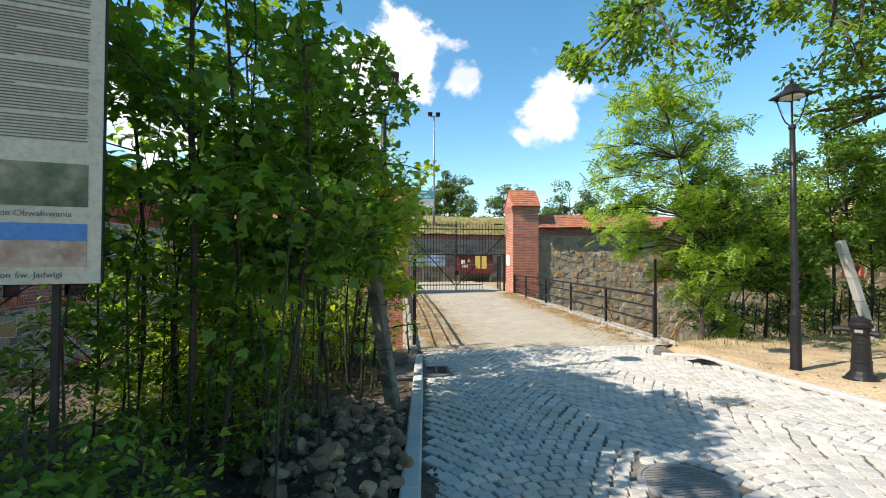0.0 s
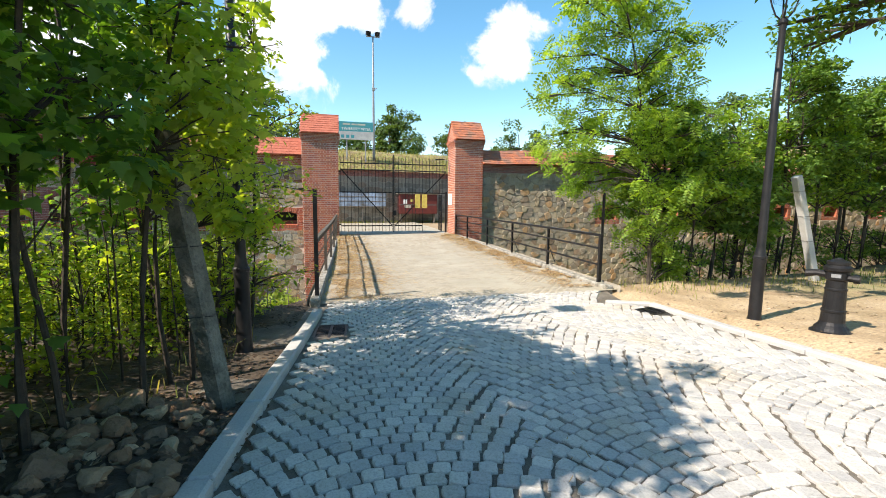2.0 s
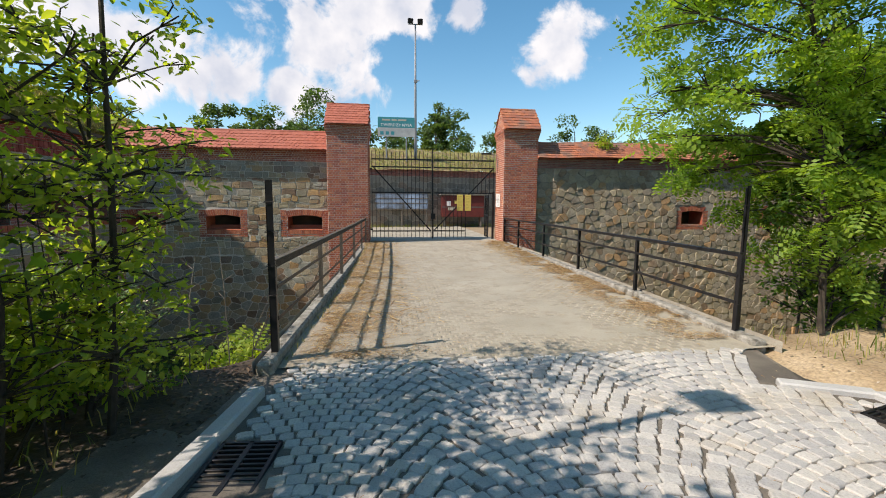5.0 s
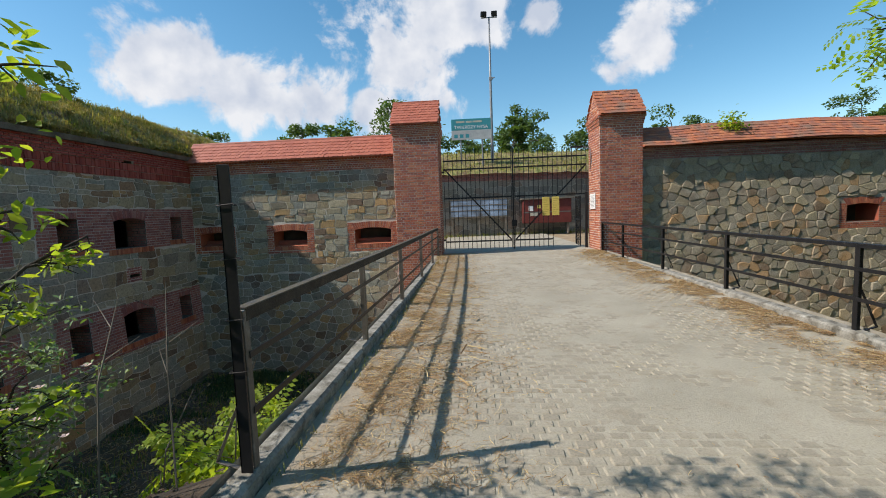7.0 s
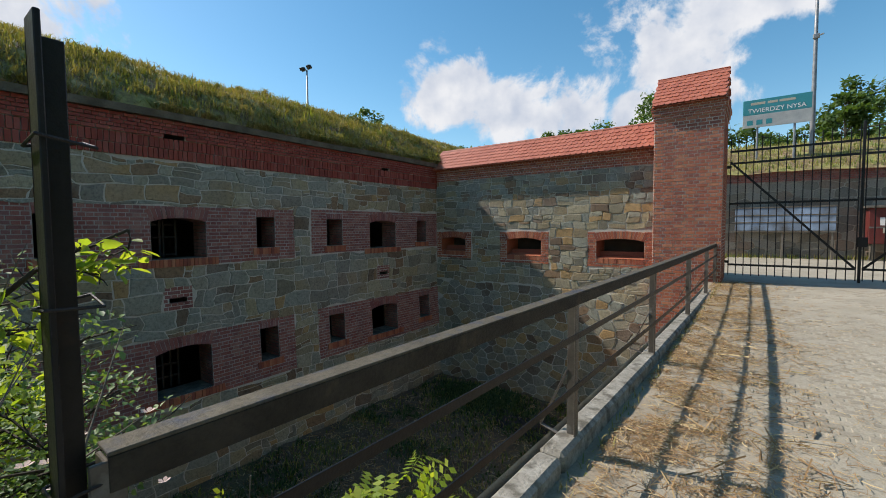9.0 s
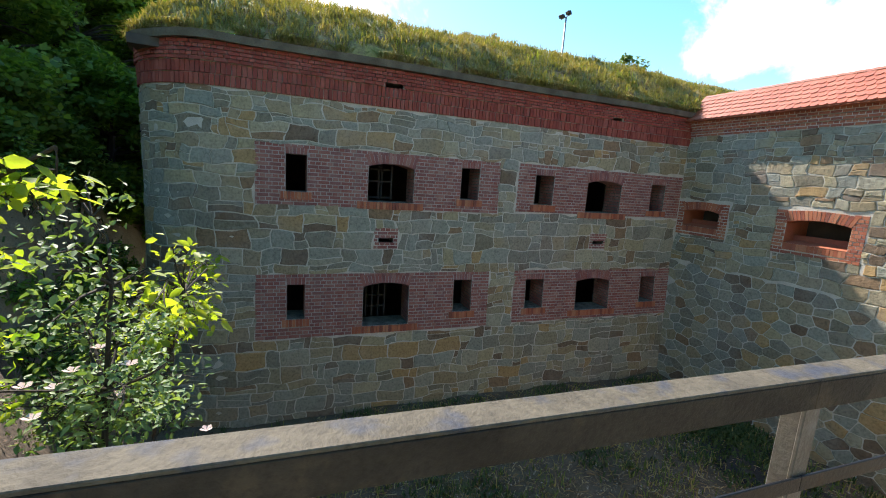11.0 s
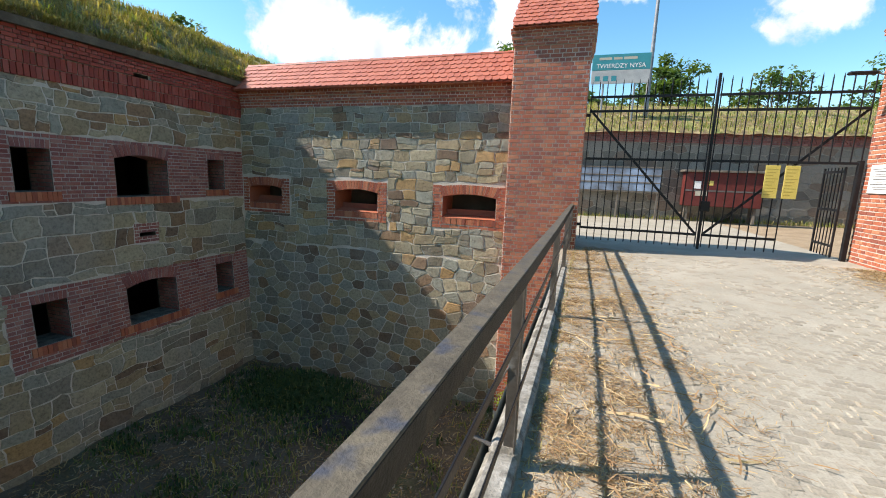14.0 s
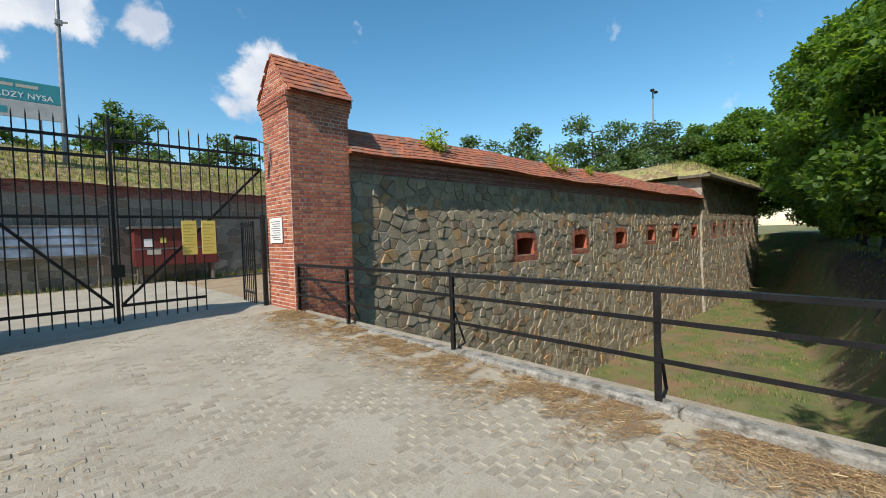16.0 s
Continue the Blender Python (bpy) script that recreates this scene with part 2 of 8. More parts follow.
M_WOOD = surf("grey_timber", [(0.10, 0.085, 0.065), (0.20, 0.175, 0.14)], scale=6.0, bump=0.5, fine=40.0, stretch=(1, 1, 0.15))
M_OLDWOOD = surf("blackened_timber", [(0.018, 0.016, 0.014), (0.05, 0.043, 0.035)], scale=6.0, bump=0.5, fine=40.0, stretch=(1, 1, 0.15))
M_BARK = surf("bark", [(0.04, 0.034, 0.026), (0.085, 0.073, 0.057)], scale=8.0, bump=0.8, fine=30.0, stretch=(1, 1, 0.3))
M_TWIG = surf("young_bark", [(0.026, 0.02, 0.014), (0.058, 0.046, 0.032)], scale=8.0, bump=0.5, fine=40.0)
M_SLAB = surf("mossy_coping", [(0.085, 0.07, 0.048), (0.175, 0.15, 0.105)], scale=3.0, bump=0.6, fine=30.0, tint=0.4)
M_WHITE = surf("white_panel", [(0.74, 0.73, 0.70), (0.80, 0.79, 0.76)], scale=2.0, rough=0.5, bump=0.05)
M_CREAM = surf("cream_panel", [(0.40, 0.37, 0.29), (0.48, 0.45, 0.355)], scale=2.0, rough=0.5, bump=0.05)
M_PALE = surf("weathered_sign_field", [(0.34, 0.35, 0.34), (0.44, 0.45, 0.43)], scale=3.0, rough=0.5, bump=0.05)
M_TEAL = surf("teal_panel", [(0.03, 0.22, 0.25), (0.04, 0.26, 0.29)], scale=2.0, rough=0.45, bump=0.05)
M_YELLOW = surf("yellow_plate", [(0.62, 0.48, 0.10), (0.68, 0.54, 0.14)], scale=3.0, rough=0.5, bump=0.05)
M_REDP = surf("red_paint", [(0.11, 0.022, 0.018), (0.15, 0.03, 0.024)], scale=3.0, rough=0.5, bump=0.05)
M_INK = surf("dark_print", [(0.10, 0.095, 0.085), (0.14, 0.13, 0.12)], scale=5.0, rough=0.6, bump=0.0)
M_PIC = surf("faded_photograph", [(0.03, 0.045, 0.025), (0.10, 0.12, 0.06), (0.30, 0.24, 0.17)], scale=9.0, rough=0.4, bump=0.0)
M_PIC2 = surf("faded_facade_photo", [(0.24, 0.13, 0.09), (0.36, 0.26, 0.20), (0.42, 0.38, 0.30)], scale=12.0, rough=0.4, bump=0.0)
M_SKYB = surf("photo_blue", [(0.03, 0.13, 0.36), (0.05, 0.20, 0.46)], scale=4.0, rough=0.4, bump=0.0)
M_FIELD_1 = surf("field_stone_piece", [(0.14, 0.09, 0.05), (0.30, 0.215, 0.135)], scale=6.0, bump=0.7, fine=40.0, rnd="object", rnd_colours=[(0.20, 0.105, 0.055), (0.27, 0.18, 0.105), (0.13, 0.085, 0.055), (0.36, 0.27, 0.17), (0.18, 0.11, 0.065)])
M_STRAW = surf("dry_straw", [(0.30, 0.205, 0.11), (0.42, 0.31, 0.175)], scale=3.0, bump=0.0, rnd="island", rnd_colours=[(0.26, 0.15, 0.07), (0.42, 0.29, 0.14), (0.58, 0.45, 0.25), (0.32, 0.19, 0.09), (0.20, 0.12, 0.065)], trans=0.15)
M_LITTER = surf("leaf_litter", [(0.14, 0.085, 0.045), (0.24, 0.15, 0.08)], scale=3.0, bump=0.0, rnd="island", rnd_colours=[(0.13, 0.09, 0.06), (0.28, 0.205, 0.135), (0.40, 0.33, 0.24), (0.20, 0.155, 0.11), (0.10, 0.07, 0.05), (0.56, 0.48, 0.37)])
# darker copy of the leaf litter, with the thicket's shade in its colour
M_LITTER_SHADE = surf("shaded_litter", [(0.05, 0.03, 0.018), (0.11, 0.07, 0.04)], scale=3.0, bump=0.0, rnd="island", rnd_colours=[(0.05, 0.033, 0.02), (0.11, 0.065, 0.036), (0.17, 0.115, 0.07), (0.075, 0.045, 0.028), (0.035, 0.025, 0.018)])
M_GRASS = surf("meadow_grass", [(0.16, 0.20, 0.05), (0.30, 0.26, 0.10)], scale=0.8, bump=0.0, rnd="island", rnd_colours=[(0.085, 0.14, 0.03), (0.20, 0.24, 0.06), (0.42, 0.34, 0.16), (0.14, 0.20, 0.045), (0.36, 0.28, 0.13)], trans=0.35)
M_WEED = surf("moat_weed", [(0.045, 0.09, 0.022), (0.09, 0.15, 0.035)], scale=1.0, bump=0.0, rnd="island", rnd_colours=[(0.04, 0.07, 0.022), (0.065, 0.10, 0.03), (0.11, 0.135, 0.05)], trans=0.15)
M_DRYGRASS = surf("dry_meadow", [(0.09, 0.12, 0.034), (0.25, 0.235, 0.085), (0.42, 0.33, 0.165)], scale=0.9, rnd_mix=0.32, bump=0.0, rnd="island", rnd_colours=[(0.12, 0.16, 0.038), (0.26, 0.245, 0.078), (0.43, 0.335, 0.17), (0.18, 0.21, 0.055), (0.36, 0.26, 0.13), (0.23, 0.155, 0.085)], trans=0.2)
M_PETAL = surf("pale_pink_petal", [(0.70, 0.52, 0.50), (0.78, 0.62, 0.60)], scale=8.0, bump=0.0, trans=0.3)


def littered(m):
    """Brown crumbled straw and earth trodden into a surface, and a painted beam shadow, where the mask attribute says
    so.
    """
    nt = m.node_tree
    bsdf = nt.nodes["Principled BSDF"]
    src = bsdf.inputs["Base Color"].links[0].from_socket
    at, nz, r, mul, x = (nt.nodes.new(k) for k in ("ShaderNodeAttribute", "ShaderNodeTexNoise", "ShaderNodeValToRGB", "ShaderNodeMath", "ShaderNodeMix"))
    at.attribute_name, mul.operation, x.data_type = "dirt_shade", "MULTIPLY", "RGBA"
    nz.inputs["Scale"].default_value, nz.inputs["Detail"].default_value = 30.0, 5.0
    nt.links.new(nt.nodes["Geometry"].outputs["Position"], nz.inputs["Vector"])
    el = r.color_ramp.elements
    el[0].position, el[0].color, el[1].position, el[1].color = 0.35, (0.15, 0.095, 0.05, 1), 0.65, (0.34, 0.235, 0.13, 1)
    nt.links.new(nz.outputs["Fac"], r.inputs["Fac"])
    nt.links.new(at.outputs["Fac"], mul.inputs[0])
    mul.inputs[1].default_value = 0.85
    nt.links.new(mul.outputs[0], x.inputs["Factor"])
    nt.links.new(src, x.inputs["A"])
    nt.links.new(r.outputs["Color"], x.inputs["B"])
    nt.links.new(x.outputs["Result"], bsdf.inputs["Base Color"])


littered(M_DUST)


def leafmat(name, cols, trans=0.42):
    return surf(name, cols, scale=1.2, rough=0.55, bump=0.0, fine=25.0, tint=0.15, rnd="island", rnd_colours=cols + cols[::-1], trans=trans, spec=0.35)


M_MAPLE = leafmat("maple_leaf", [(0.055, 0.125, 0.022), (0.095, 0.19, 0.03), (0.16, 0.285, 0.042)], 0.52)
M_LIGHT = leafmat("light_green_leaf", [(0.17, 0.26, 0.035), (0.25, 0.34, 0.05), (0.32, 0.38, 0.06)], 0.55)
M_OAK = leafmat("oak_leaf", [(0.065, 0.13, 0.03), (0.10, 0.175, 0.038), (0.165, 0.26, 0.05)], 0.52)
M_LOCUST = leafmat("pinnate_leaf", [(0.12, 0.22, 0.04), (0.19, 0.30, 0.048), (0.26, 0.375, 0.058)], 0.55)
M_ROSE = leafmat("rose_leaf", [(0.09, 0.16, 0.06), (0.15, 0.235, 0.085), (0.22, 0.31, 0.13)], 0.3)
M_HEDGE = leafmat("hedge_leaf", [(0.062, 0.132, 0.028), (0.105, 0.20, 0.038), (0.175, 0.29, 0.052)], 0.42)
M_ASH = surf("wet_ash", [(0.015, 0.014, 0.015), (0.06, 0.052, 0.045)], scale=4.0, bump=0.9, fine=22.0, tint=0.5)
M_FAR = leafmat("distant_leaf", [(0.05, 0.095, 0.03), (0.075, 0.13, 0.038), (0.10, 0.155, 0.042)], 0.3)


def ground_material():
    """Sand beside the road, dark litter under the thicket, dry grass in the moat, green beyond."""
    m = bpy.data.materials.new("earth_and_grass")
    m.use_nodes = True
    nt = m.node_tree
    N, L = nt.nodes.new, nt.links.new
    bsdf = nt.nodes["Principled BSDF"]
    geo = N("ShaderNodeNewGeometry")
    at = N("ShaderNodeAttribute")
    at.attribute_name = "cover"

    def nz(s, d=5.0):
        n = N("ShaderNodeTexNoise")
        n.inputs["Scale"].default_value, n.inputs["Detail"].default_value = s, d
        L(geo.outputs["Position"], n.inputs["Vector"])
        return n.outputs["Fac"]

    def ramp(src, stops):
        r = N("ShaderNodeValToRGB")
        el = r.color_ramp.elements
        while len(el) < len(stops):
            el.new(0.5)
        for e, (p, c) in zip(el, stops):
            e.position, e.color = p, (*c, 1)
        L(src, r.inputs["Fac"])
        return r.outputs["Color"]

    def mixed(fac, a, b, kind="MIX"):
        x = N("ShaderNodeMix")
        x.data_type, x.blend_type = "RGBA", kind
        if isinstance(fac, float):
            x.inputs["Factor"].default_value = fac
        else:
            L(fac, x.inputs["Factor"])
        L(a, x.inputs["A"]), L(b, x.inputs["B"])
        return x.outputs["Result"]

    sep = N("ShaderNodeSeparateColor")
    L(at.outputs["Color"], sep.inputs[0])
    soil = ramp(nz(2.5), [(0.3, (0.035, 0.024, 0.015)), (0.5, (0.07, 0.05, 0.032)), (0.7, (0.125, 0.092, 0.06))])
    sand = ramp(nz(1.4), [(0.3, (0.29, 0.205, 0.115)), (0.5, (0.38, 0.28, 0.165)), (0.7, (0.45, 0.345, 0.22))])
    grass = ramp(nz(0.9), [(0.32, (0.07, 0.12, 0.02)), (0.5, (0.135, 0.15, 0.036)), (0.64, (0.21, 0.13, 0.065))])
    c = mixed(sep.outputs[0], soil, sand)
    c = mixed(sep.outputs[1], c, grass)
    g = ramp(nz(28.0), [(0.28, (0.62,) * 3), (0.5, (1.0,) * 3), (0.72, (1.2,) * 3)])
    c = mixed(1.0, c, g, "MULTIPLY")
    L(c, bsdf.inputs["Base Color"])
    bsdf.inputs["Roughness"].default_value = 0.95
    b = N("ShaderNodeBump")
    b.inputs["Strength"].default_value, b.inputs["Distance"].default_value = 0.7, 0.04
    L(nz(16.0), b.inputs["Height"]), L(b.outputs[0], bsdf.inputs["Normal"])
    return m


M_GROUND = ground_material()


# ---------------------------------------------------------------- mesh helpers
class Geo:
    """Vertices and faces gathered for one mesh."""

    def __init__(self):
        self.v, self.f = [], []

    def add(self, verts, faces):
        o = len(self.v)
        self.v.extend(tuple(p) for p in verts)
        self.f.extend(tuple(o + i for i in f) for f in faces)
        return self

    def box(self, x0, y0, z0, x1, y1, z1, b=0.0, m=None):
        """A box; b: width of its chamfers; m: a pose."""
        lo, hi = Vector((x0, y0, z0)), Vector((x1, y1, z1))
        c, h = (lo + hi) / 2, (hi - lo) / 2
        vs, fs = [], []
        if b <= 0:
            vs = [Vector((sx * h.x, sy * h.y, sz * h.z)) for sx in (-1, 1) for sy in (-1, 1) for sz in (-1, 1)]
            fs = [(0, 1, 3, 2), (4, 6, 7, 5), (0, 4, 5, 1), (2, 3, 7, 6), (0, 2, 6, 4), (1, 5, 7, 3)]
        else:
            idx = {}
            for a in range(3):
                for sx in (-1, 1):
                    for sy in (-1, 1):
                        for sz in (-1, 1):
                            s = (sx, sy, sz)
                            idx[(a, s)] = len(vs)
                            vs.append(Vector(s[i] * (h[i] if i == a else h[i] - b) for i in range(3)))
            for a in range(3):
                p, q = (a + 1) % 3, (a + 2) % 3
                for sa in (-1, 1):
                    def key(sp, sq):
                        s = [0, 0, 0]
                        s[a], s[p], s[q] = sa, sp, sq
                        return tuple(s)
                    loop = [key(-1, -1), key(1, -1), key(1, 1), key(-1, 1)]
                    if sa < 0:
                        loop.reverse()
                    fs.append(tuple(idx[(a, s)] for s in loop))
                for sp in (-1, 1):
                    for sq in (-1, 1):
                        s0, s1 = [0, 0, 0], [0, 0, 0]
                        s0[a], s0[p], s0[q] = -1, sp, sq
                        s1[a], s1[p], s1[q] = 1, sp, sq
                        s0, s1 = tuple(s0), tuple(s1)
                        quad = [idx[(p, s0)], idx[(p, s1)], idx[(q, s1)], idx[(q, s0)]]
                        fs.append(tuple(quad if sp * sq > 0 else quad[::-1]))
            for sx in (-1, 1):
                for sy in (-1, 1):
                    for sz in (-1, 1):
                        s = (sx, sy, sz)
                        tri = (idx[(0, s)], idx[(1, s)], idx[(2, s)])
                        fs.append(tri if sx * sy * sz > 0 else tri[::-1])
        vs = [c + p for p in vs]
        if m is not None:
            vs = [m @ p for p in vs]
        return self.add(vs, fs)

    def tube(self, pts, radii, n=8, caps=True):
        """A round bar along points."""
        pts = [Vector(p) for p in pts]
        if not isinstance(radii, (list, tuple)):
            radii = [radii] * len(pts)
        rings = []
        for i, p in enumerate(pts):
            d = (pts[min(i + 1, len(pts) - 1)] - pts[max(i - 1, 0)]).normalized()
            a = d.cross(Vector((0, 0, 1)))
            a = a.normalized() if a.length > 0.05 else d.cross(Vector((1, 0, 0))).normalized()
            b = a.cross(d)
            rings.append([p + (a * math.cos(2 * math.pi * k / n) + b * math.sin(2 * math.pi * k / n)) * radii[i] for k in range(n)])
        vs = [q for r in rings for q in r]
        fs = [(i * n + k, i * n + (k + 1) % n, (i + 1) * n + (k + 1) % n, (i + 1) * n + k) for i in range(len(pts) - 1) for k in range(n)]
        if caps:
            fs += [tuple(range(n))[::-1], tuple((len(pts) - 1) * n + k for k in range(n))]
        return self.add(vs, fs)

    def lathe(self, x, y, prof, n=20):
        """Rings of (radius, z) about an upright axis."""
        vs = [(x + r * math.cos(2 * math.pi * k / n), y + r * math.sin(2 * math.pi * k / n), z) for r, z in prof for k in range(n)]
        fs = [(i * n + k, i * n + (k + 1) % n, (i + 1) * n + (k + 1) % n, (i + 1) * n + k) for i in range(len(prof) - 1) for k in range(n)]
        fs += [tuple(range(n))[::-1], tuple((len(prof) - 1) * n + k for k in range(n))]
        return self.add(vs, fs)

    def bar(self, a, b, w, t, bev=0.004, up=(0, 0, 1)):
        """A flat bar from a to b, w wide across and t thick along up."""
        a, b = Vector(a), Vector(b)
        d = b - a
        x = d.normalized()
        y = Vector(up).cross(x)
        y = y.normalized() if y.length > 1e-3 else Vector((1, 0, 0)).cross(x).normalized()
        z = x.cross(y)
        m = Matrix((x, y, z)).transposed().to_4x4()
        m.translation = (a + b) / 2
        return self.box(-d.length / 2, -w / 2, -t / 2, d.length / 2, w / 2, t / 2, bev, m)

    def mesh(self, name, mat, smooth=False):
        me = bpy.data.meshes.new(name)
        me.from_pydata(self.v, [], self.f)
        me.materials.append(mat)
        if smooth:
            me.polygons.foreach_set("use_smooth", [True] * len(me.polygons))
        return me


def part(name, geo, mat, parent=None, label="", smooth=False):
    """One mesh object, under a thing or a part."""
    ob = new(name, geo.mesh(name, mat, smooth) if isinstance(geo, Geo) else geo)
    ob.parent = parent
    if label:
        ob["label"] = label
    return ob


def thing(name, label, category, loc=(0, 0, 0), group="", kind=""):
    ob = new(name)
    ob.location = loc
    ob.empty_display_size = 0.1
    return tagged(ob, label, category, group, kind)


def bulk(name, verts, faces, mat, parent=None, smooth=False):
    """A large mesh straight from arrays; all faces have the same number of corners."""
    verts, faces = np.asarray(verts, dtype=np.float32), np.asarray(faces, dtype=np.int32)
    me = bpy.data.meshes.new(name)
    k = faces.shape[1]
    me.vertices.add(len(verts))
    me.vertices.foreach_set("co", verts.ravel())
    me.loops.add(faces.size)
    me.loops.foreach_set("vertex_index", faces.ravel())
    me.polygons.add(len(faces))
    me.polygons.foreach_set("loop_start", np.arange(0, faces.size, k, dtype=np.int32))
    if smooth:
        me.polygons.foreach_set("use_smooth", np.ones(len(faces), dtype=bool))
    me.update(calc_edges=True)
    me.materials.append(mat)
    ob = new(name, me)
    ob.parent = parent
    return ob


def fbm(x, y, s, seed=0.0):
    return noise.fractal(Vector((x * s + seed, y * s - seed, seed)), 0.6, 2.1, 4)


# ---------------------------------------------------------------- lie of the land
def road_z(y):
    return float(np.interp(y, [-60, -10, -0.5, 2.6, 5.3, 7.5, 8.6, 9.6, 13, 18, 23.5, 60], [1.6, 0.95, 0.46, 0.28, 0.11, -0.07, -0.13, -0.13, -0.16, -0.12, -0.01, 0.0]))


def step(s):
    s = min(1.0, max(0.0, s))
    return s * s * (3 - 2 * s)


MOAT_L, MOAT_R = -4.85, -5.2


def land(x, y):
    """Height of the bare ground."""
    top = road_z(y) + 0.05 * fbm(x, y, 0.6)
    if x < 0.2:
        top += 0.25 * step((-0.6 - x) / 2.5) * step((8.0 - y) / 3.0)
        yb = 9.7 + 0.52 * max(x, -9.0) + 0.1 * fbm(x, 0, 0.3)
        z = top + (MOAT_L + 0.12 * fbm(x, y, 0.5, 3) - top) * step((y - yb) / 2.6)
    elif x > 6.9:
        yb = 9.9 + 0.17 * max(0.0, min(x, 60) - 11) + 0.15 * fbm(x, 0, 0.3)
        floor = MOAT_R + 0.12 * fbm(x, y, 0.5, 3)
        z = top + 0.02 + (floor - top) * step((y - yb) / 3.2)
        if x > 68 and y > 8:
            z += (0.5 - z) * step((x - 70) / 1.0)
    else:
        z = top - 0.12 - 4.9 * step((y - 10.0) / 0.8)
    if y > 24.2 and not (x < -11.0):
        z += (-0.06 - z) * step((y - 24.3) / 0.4)
    r = math.hypot(x, y)
    if r > 90:
        z += (0.6 - z) * step((r - 90) / 40)
    return z


def axis(lo, hi, fine, far):
    a = list(np.arange(lo, hi + fine * 0.5, fine))
    s, p, q = fine, lo, hi
    left, right = [], []
    while q < far:
        s *= 1.35
        q += s
        p -= s
        right.append(q)
        left.append(p)
    return np.array(left[::-1] + a + right)


def build_ground():
    xs, ys = axis(-17.0, 30.0, 0.3, 1500), axis(-5.0, 27.0, 0.3, 1500)
    vs = [(x, y, land(float(x), float(y))) for y in ys for x in xs]
    w = len(xs)
    fs = [(j * w + i, j * w + i + 1, (j + 1) * w + i + 1, (j + 1) * w + i) for j in range(len(ys) - 1) for i in range(w - 1)]
    ob = bulk("ground", vs, fs, M_GROUND, smooth=True)
    cover = ob.data.color_attributes.new("cover", "FLOAT_COLOR", "POINT")
    cols = []
    for x, y, z in vs:
        n = fbm(x, y, 0.5, 7)
        sand = step((x - 5.0) / 1.0) * step((11.0 - y) / 1.5) if x < 40 else 0
        sand = max(sand, 0.8 * step((y - 25) / 1))
        green = 0.0
        if z < -2:
            sand = 0.38 if x > 5 else 0.22
            green = -0.02 + 0.9 * n if x < 5 else 0.75 + 0.5 * n
        if x > 8 and y < 11:
            green = max(green, step((x - 9.0 + 2 * n) / 5.0) * 0.5)
        if math.hypot(x, y) > 45:
            green = 0.85
        k = step((-7.0 - x + 2 * n) / 3.0) * step((9.5 - y + 2 * n) / 2.5)
        green, sand = green + (0.05 - green) * k, sand + (0.8 - sand) * k
        cols += [sand, min(1, max(0, green)), 0, 1]
    cover.data.foreach_set("color", cols)
    return tagged(ob, "bare earth, sand and dry grass falling into a deep moat", "ground", kind="structure")


ground = build_ground()


